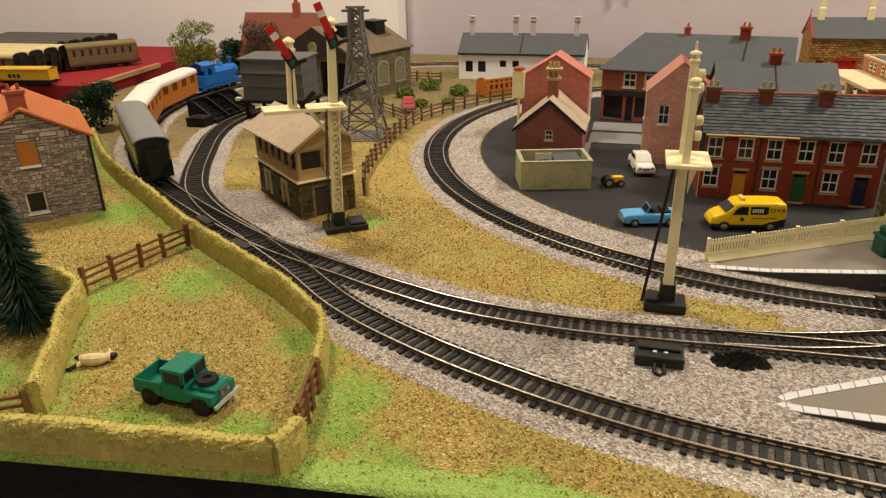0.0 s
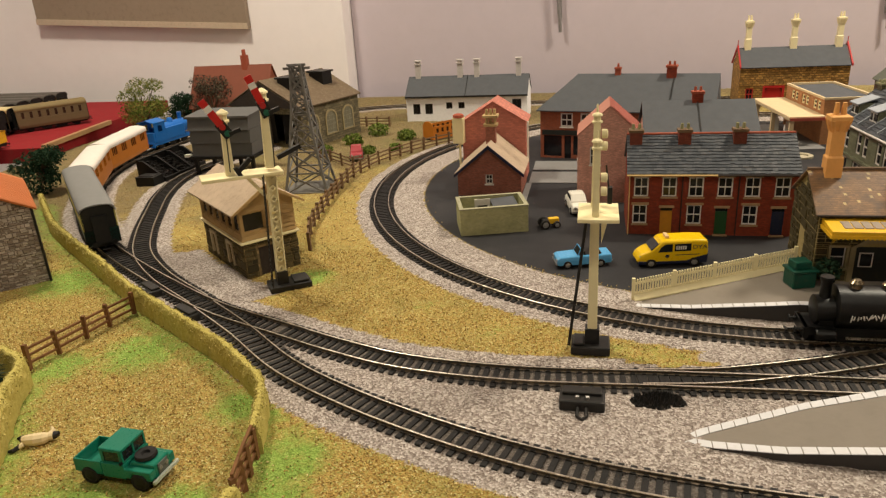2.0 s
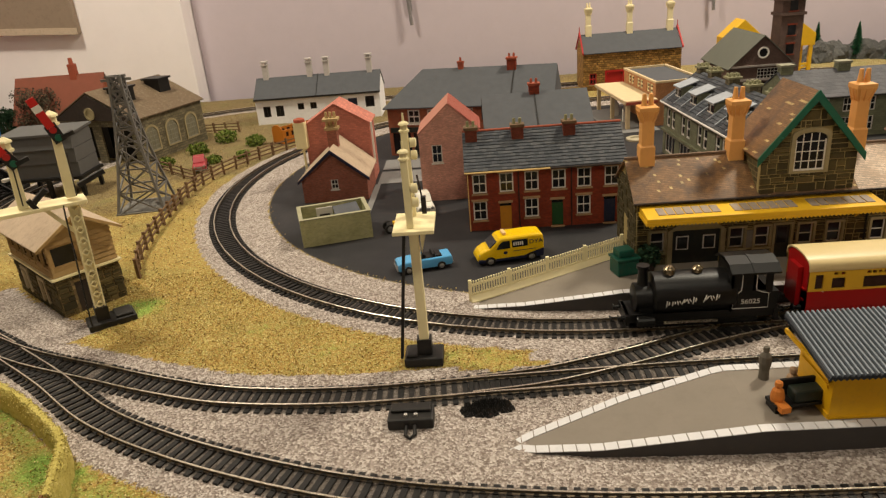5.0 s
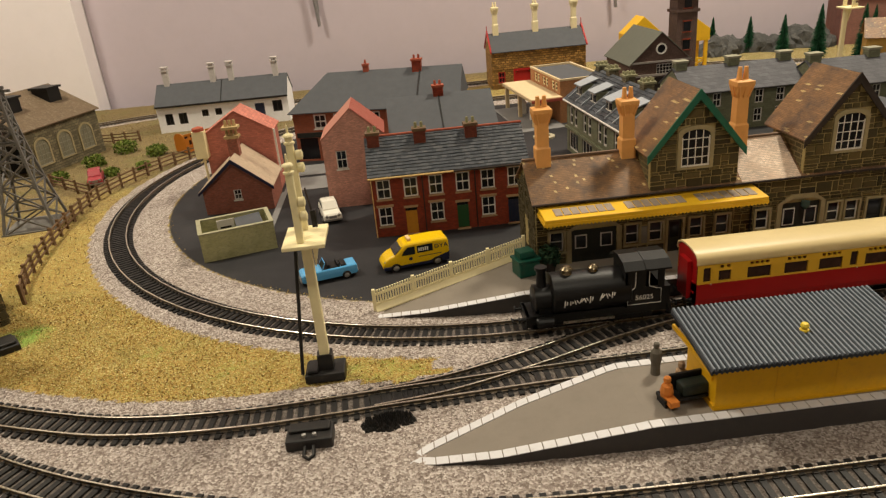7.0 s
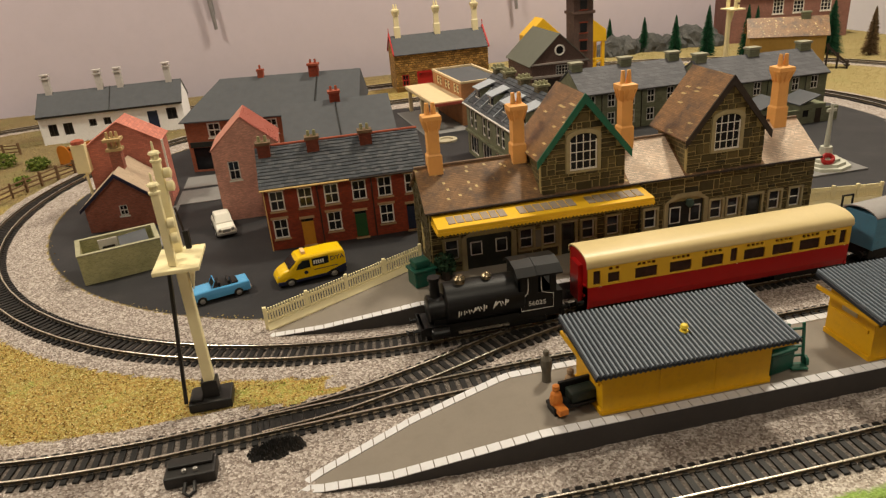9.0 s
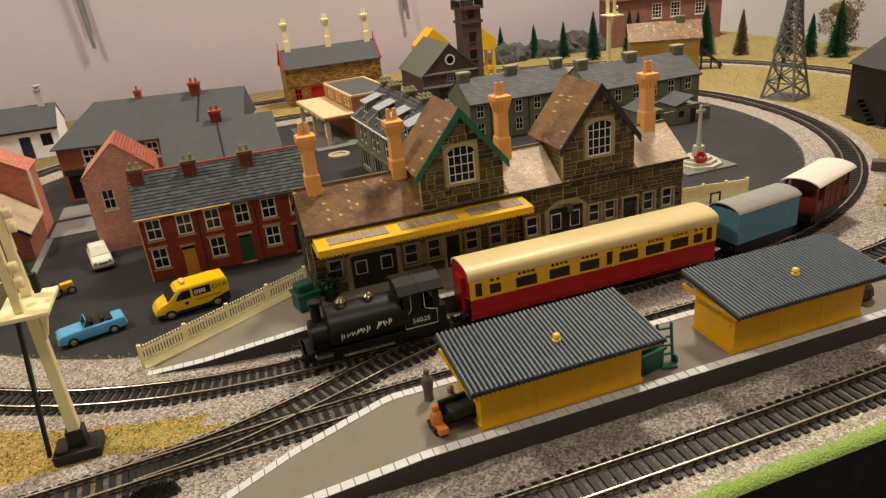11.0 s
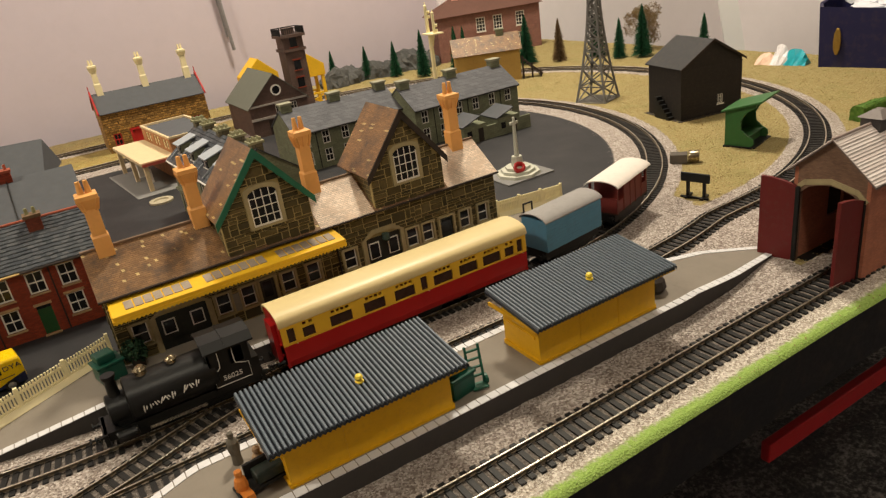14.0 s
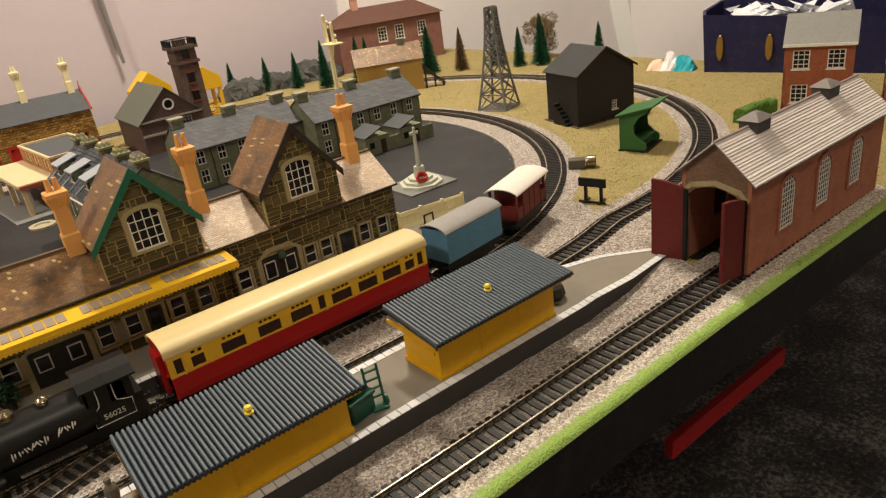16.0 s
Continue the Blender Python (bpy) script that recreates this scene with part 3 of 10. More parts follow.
scatter("ballast_stones", 16000, (-50, 60, 132, 135), lambda b, t, g: b * 0.8, grains("ballast_grains_far", STONE_STOPS), "loose grey ballast chippings along the far curves", "ballast", (0.06, 0.11), 2)
scatter("turf_scatter", 100000, (-60, 27, 22, 70), lambda b, t, g: np.clip(1 - b - t - g * 0.8, 0, 1), grains("turf_grains", TURF_STOPS), "ochre and brown turf scatter flakes", "turf", (0.04, 0.10), 4)
scatter("turf_scatter", 26000, (-62, 62, 60, 168), lambda b, t, g: np.clip(1 - b - t, 0, 1), grains("turf_grains_far", [(0.12, (0.12, 0.075, 0.028)), (0.4, (0.24, 0.165, 0.06)), (0.6, (0.33, 0.245, 0.095)), (0.92, (0.48, 0.38, 0.18))]), "dull ochre turf scatter flakes behind the tracks", "turf", (0.07, 0.14), 5)
scatter("turf_scatter", 46000, (60, 33, 148, 168), lambda b, t, g: np.clip(1 - b - t, 0, 1), grains("turf_grains_pale", TURF_PALE), "pale straw-coloured turf scatter flakes", "turf", (0.06, 0.12), 8)
scatter("grass_scatter", 34000, (-45, 28, 95, 66), lambda b, t, g: g * g * 0.3, grains("grass_grains", LAWN_STOPS), "bright green grass scatter flakes", "grass", (0.05, 0.11), 6, rim=1.0)


# ---------------------------------------------------------------- track
RAIL = [(-0.10, 0.24), (0.10, 0.24), (0.03, 0.29), (0.03, 0.40), (0.062, 0.43), (0.062, 0.475), (-0.062, 0.475), (-0.062, 0.43), (-0.03, 0.40), (-0.03, 0.29)]
HEAD = [(-0.062, 0.475), (0.062, 0.475), (0.055, 0.505), (0.035, 0.515), (-0.035, 0.515), (-0.055, 0.505)]
SLEEPER_MESH = mesh_of("sleeper", Geo().prism([(-1.5, 0.08), (1.5, 0.08), (1.5, 0.22), (1.46, 0.25), (-1.46, 0.25), (-1.5, 0.22)], -0.175, 0.175, lambda p, q, s: (p, s, q)))
SLEEPER_MESH.materials.append(SLEEPER)
CHAIR = paint("chair_plastic", (0.02, 0.018, 0.016), 0.45, 0.3)


def offset(path, s, closed):
    m, out = len(path), []
    for i, p in enumerate(path):
        d = (path[(i + 1) % m] - path[i - 1]) if closed else (path[min(i + 1, m - 1)] - path[max(i - 1, 0)])
        out.append(p + Vector((d.y, -d.x, 0)).normalized() * s)
    return out


def railway(label, path, closed, near, pitch=0.70):
    """A line of track: two rails on sleepers; the sleepers inside the stretch near() are parts of their own."""
    tr = thing("railway_track", label, "track", group="model railway lines", kind="structure")
    for s in (-0.875, 0.875):
        r = part("rail", Geo().sweep(offset(path, s, closed), RAIL, closed), RUSTY, tr)
        part("rail_head", Geo().sweep(offset(path, s, closed), HEAD, closed), STEEL, r, "bright worn rail top")
    path = even(path, pitch)
    rest, chairs, count, m = Geo(), Geo(), 0, len(path)
    for i in range(m - (1 if closed else 0)):
        p = path[i]
        d = (path[(i + 1) % m] - path[i - 1]) if closed else (path[min(i + 1, m - 1)] - path[max(i - 1, 0)])
        turn = math.degrees(math.atan2(d.y, d.x)) - 90
        if near(p) and count < 290:
            part("sleeper", SLEEPER_MESH, None, tr, at=place(p.x, p.y, 0, turn))
            for s in (-0.875, 0.875):
                M = Matrix.Rotation(radians(turn), 3, "Z")
                chairs.box(s - 0.2, -0.13, 0.25, s + 0.2, 0.13, 0.32, lambda x, y, z: tuple(M @ Vector((x, y, z)) + p))
            count += 1
        else:
            M = Matrix.Rotation(radians(turn), 3, "Z")
            rest.box(-1.5, -0.18, 0.08, 1.5, 0.18, 0.25, lambda x, y, z: tuple(M @ Vector((x, y, z)) + p))
    part("rail_chairs", chairs, CHAIR, tr, kind="stuff")
    if rest.f:
        part("distant_sleeper_run", rest, paint("sleeper_plastic_far", (0.015, 0.0135, 0.0125), 0.65, 0.3), tr, kind="stuff")
    return tr


railway("black sleepered inner loop of model track on ballast", INNER, True, lambda p: p.y < 95 and p.x < 60 or p.y < 60, 0.62)
railway("black sleepered outer loop of model track on ballast", OUTER, True, lambda p: p.y < 66)
railway("straight front line of model track into the engine shed", FRONT, False, lambda p: True)
railway("curved branch of model track past the signal box", BRANCH, False, lambda p: p.y < 100)
railway("diagonal crossover of model track between two lines", CROSS, False, lambda p: True)

# ---------------------------------------------------------------- station: materials
STONEWORK = paint("tan_stone_mortar", (0.40, 0.315, 0.135), 0.95, 0.3)
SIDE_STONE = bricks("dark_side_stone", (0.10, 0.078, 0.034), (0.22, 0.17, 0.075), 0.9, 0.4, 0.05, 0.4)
STONE_PIECE = varied("weathered_stone", [(0.038, 0.030, 0.012), (0.12, 0.088, 0.032), (0.075, 0.058, 0.023), (0.17, 0.125, 0.046), (0.045, 0.037, 0.018)], 0.85)
ASHLAR = paint("pale_stone_dressing", (0.36, 0.30, 0.165), 0.8, 0.25, dirt_amount=0.3)
FRAME_W = paint("white_glazing_bars", (0.75, 0.72, 0.66), 0.5, 0.1)
PLAT_GREY = paint("platform_grey", (0.225, 0.195, 0.16), 0.75, 0.12, dirt_amount=0.12, scale=0.4)
PLAT_SIDE = paint("platform_side", (0.05, 0.045, 0.042), 0.7, 0.2, dirt_amount=0.2)
EDGE_TILE = paint("white_edging", (0.66, 0.655, 0.67), 0.6, 0.1, dirt_amount=0.12)


def tiled(name, col, patches, w=0.36, h=0.1):
    """Printed roof tiles, with a few pale and orange ones among the rest."""
    m, nt, bsdf = nodes_of(name, 0.42)
    t = nt.nodes.new("ShaderNodeTexBrick")
    s = nt.nodes.new("ShaderNodeSeparateXYZ")
    link(nt, coords(nt), s.inputs[0])
    c = nt.nodes.new("ShaderNodeCombineXYZ")
    link(nt, maths(nt, "ADD", s.outputs[0], maths(nt, "MULTIPLY", s.outputs[1], 0.35)), c.inputs[0])
    link(nt, s.outputs[2], c.inputs[1])
    link(nt, c.outputs[0], t.inputs["Vector"])
    for k, val in (("Scale", 1.0), ("Mortar Size", 0.012 * CM), ("Mortar Smooth", 0.1), ("Brick Width", w * CM), ("Row Height", h * CM)):
        t.inputs[k].default_value = val
    t.inputs["Color1"].default_value, t.inputs["Color2"].default_value, t.inputs["Mortar"].default_value = (*shade(col, 0.8), 1), (*shade(col, 1.2), 1), (*shade(col, 0.55), 1)
    vor = node(nt, "ShaderNodeTexWhiteNoise")
    sn = nt.nodes.new("ShaderNodeVectorMath")
    sn.operation = "SNAP"
    link(nt, c.outputs[0], sn.inputs[0])
    sn.inputs[1].default_value = (w * 0.6 * CM, h * 1.3 * CM, 1)
    link(nt, sn.outputs[0], vor.inputs["Vector"])
    base = mix_of(nt, maths(nt, "GREATER_THAN", vor.outputs["Value"], 0.972), t.outputs["Color"], patches[0])
    base = mix_of(nt, maths(nt, "MULTIPLY", maths(nt, "SUBTRACT", noise_of(nt, coords(nt), 60, 5, 0.7), 0.44, True), 4.0, True), base, patches[1])
    link(nt, base, bsdf.inputs["Base Color"])
    bump_of(nt, bsdf, maths(nt, "SUBTRACT", 1.0, t.outputs["Fac"]), 0.00012, 0.7)
    return m


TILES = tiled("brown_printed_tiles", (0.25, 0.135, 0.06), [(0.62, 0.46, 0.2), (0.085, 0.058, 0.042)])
# Lamp sheen on the same tiles, put into a paler colour.
TILES_SHEEN = tiled("sheen_printed_tiles", (0.70, 0.56, 0.44), [(0.78, 0.66, 0.55), (0.60, 0.44, 0.32)])

UNIT_STONE = mesh_of("stone", Geo().add(
    [(-0.5, -0.5, 0), (0.5, -0.5, 0), (0.5, 0.5, 0), (-0.5, 0.5, 0), (-0.46, -0.42, 1), (0.47, -0.44, 1), (0.45, 0.43, 1), (-0.47, 0.45, 1)],
    [(0, 1, 5, 4), (1, 2, 6, 5), (2, 3, 7, 6), (3, 0, 4, 7), (4, 5, 6, 7)]))
UNIT_STONE.materials.append(STONE_PIECE)


def stone_matrix(F, u, z, w, h, proud):
    o, e, n = Vector(F(u, 0.0, z)), F.e, (F.e[1], -F.e[0])
    M = Matrix(((e[0] * w, 0, n[0] * proud, o.x * CM), (e[1] * w, 0, n[1] * proud, o.y * CM), (0, h, 0, o.z * CM), (0, 0, 0, 1)))
    return M


def ashlar(parent, F, z0, z1, openings, R, u0=0.0, u1=None, slope=None, rest=None, most=300, row=0.5, wide=(0.5, 1.5), joint=0.085):
    """Squared random rubble over a wall: bands in which tall blocks stand beside stacks of thin stones, each proud of its bed."""
    u1 = F.n if u1 is None else u1

    def lay(u, z, w, h):
        if w < 0.1 or h < 0.08:
            return
        M = stone_matrix(F, u + w / 2, z + h / 2, max(0.05, w - joint), max(0.05, h - joint * 0.9), R.uniform(0.05, 0.13))
        if ashlar.made < most:
            part("stone", UNIT_STONE, None, parent, at=M)
            ashlar.made += 1
        elif rest is not None:
            rest.add([tuple(q / CM for q in M @ v.co) for v in UNIT_STONE.vertices], [tuple(p.vertices) for p in UNIT_STONE.polygons])

    z = z0
    while z < z1 - 0.1:
        h = row * R.choice((0.9, 1.1, 1.6, 1.9))
        for o in openings:
            for edge_z in (o[1], o[3]):
                if z + 0.1 < edge_z < z + h:
                    h = edge_z - z
        h = min(h, z1 - z)
        a, b = slope(z + h) if slope else (u0, u1)
        free = [(a + 0.02, b)]
        for o in openings:
            if o[1] + 0.05 < z + h and z < o[3] - 0.05:
                free = [s for p, q in free for s in ((p, min(q, o[0])), (max(p, o[2]), q)) if s[1] - s[0] > 0.12]
        for p, q in free:
            u = p
            while u < q - 0.1:
                w = R.uniform(*wide)
                if h > row and R.random() < 0.35:
                    w *= 0.6
                w = q - u if q - u - w < 0.3 else w
                if h < row * 0.8 or R.random() < 0.42:
                    lay(u, z, w, h)
                else:
                    k = R.uniform(0.3, 0.7)
                    lay(u, z, w, h * k)
                    lay(u, z + h * k, w, h * (1 - k))
                u += w
        z += h


def gable_roof(parent, x0, x1, y0, y1, zb, zt, mat, along="y", over=0.35, thick=0.16, end=0.3, name="roof", label=""):
    """Two slopes over a rectangle; the ridge runs along y or x."""
    g = Geo()
    if along == "y":
        w = (x1 - x0) / 2
        k = (zt - zb) / w
        a, b, p = x0 - over, x1 + over, (x0 + x1) / 2
        zz = zb - over * k
        g.prism([(a, zz), (p, zt), (p, zt + thick), (a - 0.02, zz + thick)], y0 - end, y1 + end, lambda u, q, s: (u, s, q))
        g.prism([(b, zz), (p, zt), (p, zt + thick), (b + 0.02, zz + thick)], y0 - end, y1 + end, lambda u, q, s: (u, s, q))
    else:
        w = (y1 - y0) / 2
        k = (zt - zb) / w
        a, b, p = y0 - over, y1 + over, (y0 + y1) / 2
        zz = zb - over * k
        g.prism([(a, zz), (p, zt), (p, zt + thick), (a - 0.02, zz + thick)], x0 - end, x1 + end, lambda u, q, s: (s, u, q))
        g.prism([(b, zz), (p, zt), (p, zt + thick), (b + 0.02, zz + thick)], x0 - end, x1 + end, lambda u, q, s: (s, u, q))
    return part(name, g, mat, parent, label)


def tall_chimney(parent, x, y, z0, z1, mat, w=1.25, label=""):
    """A station chimney: a wide foot, a slim shaft, a flared crown on brackets and twin tapered pots."""
    h = z1 - z0
    a, b, c = w / 2, w * 0.41, w * 0.63

    def ring(k, z):
        return [(x - k, y - k, z), (x + k, y - k, z), (x + k, y + k, z), (x - k, y + k, z)]
    v, zs = [], ((a, 0.0), (a, 0.34), (b, 0.365), (b, 0.68), (b * 1.12, 0.70), (c, 0.80), (c, 0.845), (b * 0.9, 0.86))
    for k, q in zs:
        v += ring(k, z0 + h * q)
    n = len(zs)
    f = [(i * 4 + k, i * 4 + (k + 1) % 4, i * 4 + 4 + (k + 1) % 4, i * 4 + 4 + k) for i in range(n - 1) for k in range(4)]
    ob = part("chimney", Geo().add(v, f + [(3, 2, 1, 0), (n * 4 - 4, n * 4 - 3, n * 4 - 2, n * 4 - 1)]), mat, parent, label, bevel=0.03)
    g = Geo()
    for k in (-0.75, 0.0, 0.75):
        for p, q in ((k, -1), (k, 1), (-1, k), (1, k)):
            g.beam((x + p * b, y + q * b, z0 + h * 0.66), (x + p * c * 0.97, y + q * c * 0.97, z0 + h * 0.80), w * 0.11)
    part("crown_bracket", g, mat, ob)
    for s in (-0.22, 0.22):
        part("chimney_pot", Geo().cyl(x + s * w, y, z0 + h * 0.855, z1, w * 0.2, w * 0.13, 10), mat, ob, smooth=True)
    return ob


def arched(u0, u1, z0, z1, n=9, flat=1.0):
    """The outline of an arched opening; flat lowers the arch."""
    r, c = (u1 - u0) / 2, (u0 + u1) / 2
    rise = min(r, (z1 - z0) * 0.3) * flat
    return [(u0, z0), (u1, z0)] + [(c + r * math.cos(math.pi * i / n), z1 - rise + rise * math.sin(math.pi * i / n)) for i in range(n + 1)]


def arched_window(parent, F, u0, z0, u1, z1, frame_mat, glass, surround, cols=3, rows=4, flat=1.0):
    """An arched window with its stone surround, bars and pane."""
    g, c = Geo(), (u0 + u1) / 2
    out, inn = arched(u0 - 0.32, u1 + 0.32, z0 - 0.2, z1 + 0.34, flat=flat), arched(u0, u1, z0, z1, flat=flat)
    n = len(inn)
    v = [F(p, d, q) for ring in (out, inn) for d in (0.0, 0.16) for p, q in ring]
    f = []
    for i in range(n):
        j = (i + 1) % n
        f += [(n + i, n + j, 3 * n + j, 3 * n + i), (i, j, n + j, n + i), (2 * n + i, 2 * n + j, 3 * n + j, 3 * n + i)]
    ob = part("arched_window", Geo().add(v, f), surround, parent)
    part("pane", Geo().prism(inn, -0.03, 0.02, lambda p, q, s: F(p, s, q)), glass, ob)
    b = 0.07
    for i in range(1, cols):
        u = u0 + (u1 - u0) * i / cols
        g.box(u - b / 2, 0.02, z0, u + b / 2, 0.06, z1 - 0.12, F)
    for i in range(1, rows):
        z = z0 + (z1 - z0) * i / rows
        g.box(u0, 0.02, z - b / 2, u1, 0.055, z + b / 2, F)
    g.box(u0, 0.02, z0, u0 + b * 1.6, 0.07, z1 - 0.6, F).box(u1 - b * 1.6, 0.02, z0, u1, 0.07, z1 - 0.6, F).box(u0, 0.02, z0, u1, 0.08, z0 + b * 2, F)
    part("glazing", g, frame_mat, ob)
    return ob


# ---------------------------------------------------------------- station building
PLAT_Z = 1.6


def station():
    st = thing("station_building", "dark stone station building with tiled gables and orange chimneys", "station", 28.7, 62.0, PLAT_Z)
    L, D, E, RIDGE = 34.3, 7.0, 5.6, 8.0
    R = random.Random(5)
    F = Face(0, 0, L, 0)
    wins = [1.7, 8.0, 10.0, 13.4, 15.6, 19.0, 25.1, 26.7, 30.7, 32.7]
    doors = [(2.9, 0.0, 6.7, 2.9), (11.0, 0.0, 12.2, 2.9), (20.6, 0.0, 23.9, 3.2), (28.0, 0.0, 29.4, 2.8)]
    holes = [(u - 0.55, 1.15, u + 0.55, 2.85) for u in wins] + doors
    w = part("wall", wall(Geo(), F, 0, E, holes), STONEWORK, st)
    for (a, b) in (((L, 0), (L, D)), ((L, D), (0, D)), ((0, D), (0, 0))):
        G = Face(*a, *b)
        g = wall(Geo(), G, 0, E, (), 0.3, 0.3 * (G.n < 10), G.n - 0.3 * (G.n < 10))
        if G.n < 10:
            gable(g, G, E, RIDGE)
        part("wall", g, STONEWORK, st)
    for u in wins:
        wd = window(st, F, u - 0.55, 1.15, u + 0.55, 2.85, FRAME_W, GLASS, 1, 2, 0.09)
        part("surround", Geo().box(u - 0.74, -0.02, 0.95, u - 0.55, 0.14, 3.05, F).box(u + 0.55, -0.02, 0.95, u + 0.74, 0.14, 3.05, F)
             .box(u - 0.74, -0.02, 2.85, u + 0.74, 0.15, 3.05, F).box(u - 0.78, -0.02, 0.95, u + 0.78, 0.2, 1.15, F), ASHLAR, wd)
    for a, _, b, z in doors:
        d = part("door", Geo().box(a, -0.25, 0, b, -0.12, z, F), paint("dark_door", (0.022, 0.026, 0.022), 0.4, 0.3), st)
        if b - a > 2:
            for s in (0.22, 0.78):
                c = a + (b - a) * s
                part("door_light", Geo().box(c - 0.5, -0.11, 1.2, c + 0.5, -0.06, z - 0.5, F), FRAME_W, d)
                part("pane", Geo().box(c - 0.4, -0.06, 1.3, c + 0.4, -0.03, z - 0.6, F), GLASS, d)
            part("stone_arch", Geo().box(a - 0.4, 0, 0, a, 0.14, z, F).box(b, 0, 0, b + 0.4, 0.14, z, F).prism(
                [(a - 0.4, z), (a, z), (a + (b - a) * 0.25, z + 0.35), (b - (b - a) * 0.25, z + 0.35), (b, z), (b + 0.4, z), (b - (b - a) * 0.2, z + 0.75), (a + (b - a) * 0.2, z + 0.75)],
                0.0, 0.19, lambda p, q, s: F(p, s, q)), ASHLAR, d)
        else:
            part("surround", Geo().box(a - 0.2, -0.02, 0, a, 0.14, z + 0.2, F).box(b, -0.02, 0, b + 0.2, 0.14, z + 0.2, F).box(a, -0.02, z, b, 0.14, z + 0.2, F), ASHLAR, d)
            part("pane", Geo().box(a + 0.25, -0.11, 1.3, b - 0.25, -0.08, z - 0.3, F), GLASS, d)
    part("notice_board", Geo().box(8.75, 0.02, 1.1, 9.25, 0.1, 2.6, F), paint("grey_notice", (0.24, 0.23, 0.2), 0.6), st)
    # main roof, from two slopes; sheen painted into paler stretches, one between the gables
    for a, b, mat in ((-0.3, 9.0, TILES), (9.0, 16.9, TILES), (16.9, 21.8, TILES_SHEEN), (21.8, 29.2, TILES), (29.2, L + 0.3, TILES_SHEEN)):
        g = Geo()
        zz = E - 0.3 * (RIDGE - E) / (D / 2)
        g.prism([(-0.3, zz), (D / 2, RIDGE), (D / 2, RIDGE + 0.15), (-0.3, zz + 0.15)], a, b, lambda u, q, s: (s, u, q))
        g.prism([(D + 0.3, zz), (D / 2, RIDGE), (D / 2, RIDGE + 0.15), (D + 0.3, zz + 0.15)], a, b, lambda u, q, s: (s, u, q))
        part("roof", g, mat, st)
    part("ridge", Geo().box(-0.3, D / 2 - 0.14, RIDGE + 0.1, L + 0.3, D / 2 + 0.14, RIDGE + 0.27), paint("ridge_tiles", (0.17, 0.11, 0.07), 0.7), st)
    part("gutter", Geo().tube([(-0.3, -0.42, E - 0.1), (L + 0.3, -0.42, E - 0.1)], 0.1, 8), DARKWOOD, st)
    part("downpipe", Geo().tube([(17.9, -0.2, 0), (17.9, -0.2, E - 0.1)], 0.08, 6), BLACK, st)
    ashlar.made, rest = 0, Geo()
    bare = [(u - 0.75, 0.95, u + 0.75, 3.06) for u in wins] + [(a - 0.42, -0.1, b + 0.42, z + 0.04) for a, _, b, z in doors if b - a > 2] + [(a + 0.3, z, b - 0.3, z + 0.62) for a, _, b, z in doors if b - a > 2] + [(a - 0.25, -0.1, b + 0.25, z + 0.25) for a, _, b, z in doors if b - a < 2] + [(8.7, 1, 9.3, 2.7)]
    gabs = ((9.3, 16.5, GREEN, "green bargeboards"), (22.0, 29.0, DARKWOOD, "dark brown bargeboards"))
    for a, b, trim, lab in gabs:
        p, EZ, T = (a + b) / 2, 8.85, 13.3
        gw = part("gable_wall", Geo().box(a, 0.004 - 0.3, E - 0.4, b, 0.06, EZ, F).prism([(a, EZ), (b, EZ), (p, T)], -0.3, 0.06, lambda u, q, s: F(u, s, q))
                  , STONEWORK, st)
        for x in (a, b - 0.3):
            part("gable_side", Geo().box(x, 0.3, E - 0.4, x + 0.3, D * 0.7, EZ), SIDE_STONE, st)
        gable_roof(st, a, b, 0, D * 0.78, EZ, T, TILES, "y", 0.35, 0.12, 0.4, "gable_roof")
        k = (T - EZ) / ((b - a) / 2)
        g = Geo()
        for s in (-1, 1):
            e = p + s * ((b - a) / 2 + 0.4)
            g.prism([(e, EZ - 0.4 * k - 0.45), (p, T - 0.62), (p, T + 0.2), (e, EZ - 0.4 * k + 0.2)], -0.54, -0.41, lambda u, q, t: (u, t, q))
        part("bargeboard", g, trim, st, lab)
        G = Face(a, -0.06, b, -0.06)
        arched_window(st, G, p - a - 1.15, 7.3, p - a + 1.15, 10.3, FRAME_W, GLASS, ASHLAR, 4, 4, 0.55)
        mid = (b - a) / 2
        hole = [(mid - 1.48, 7.1, mid + 1.48, 10.1), (mid - 1.1, 10.0, mid + 1.1, 10.62)]
        ashlar(gw, G, E - 0.1, EZ, hole, R, 0, b - a, None, rest)
        ashlar(gw, G, EZ, T - 0.5, hole, R, 0, b - a, lambda z: (mid - (T - z) / k + 0.1, mid + (T - z) / k - 0.1), rest)
        part("string_course", Geo().box(a - 0.02, 0.06, E - 0.25, b + 0.02, 0.2, E - 0.05, F), ASHLAR, st)
    for u0, u1 in ((0, 9.3), (9.3, 16.5), (16.5, 22.0), (22.0, 29.0), (29.0, L)):
        ashlar(w, F, 0.05, E - 0.3, bare, R, u0, u1, None, rest, 560)
    part("stone_facing", rest, STONE_PIECE, st, kind="stuff")
    side = Face(0, D, 0, 0)
    more = Geo()
    ashlar.made = 999
    ashlar(w, side, 0.05, E, [(2.6, 0.6, 4.2, 3.2)], R, rest=more)
    ashlar(w, side, E, RIDGE - 0.3, [], R, slope=lambda z: ((z - E) * 1.45 + 0.1, D - (z - E) * 1.45 - 0.1), rest=more)
    part("stone_facing", more, STONE_PIECE, st, kind="stuff")
    window(st, side, 2.8, 0.8, 4.0, 2.9, FRAME_W, GLASS, 1, 2)
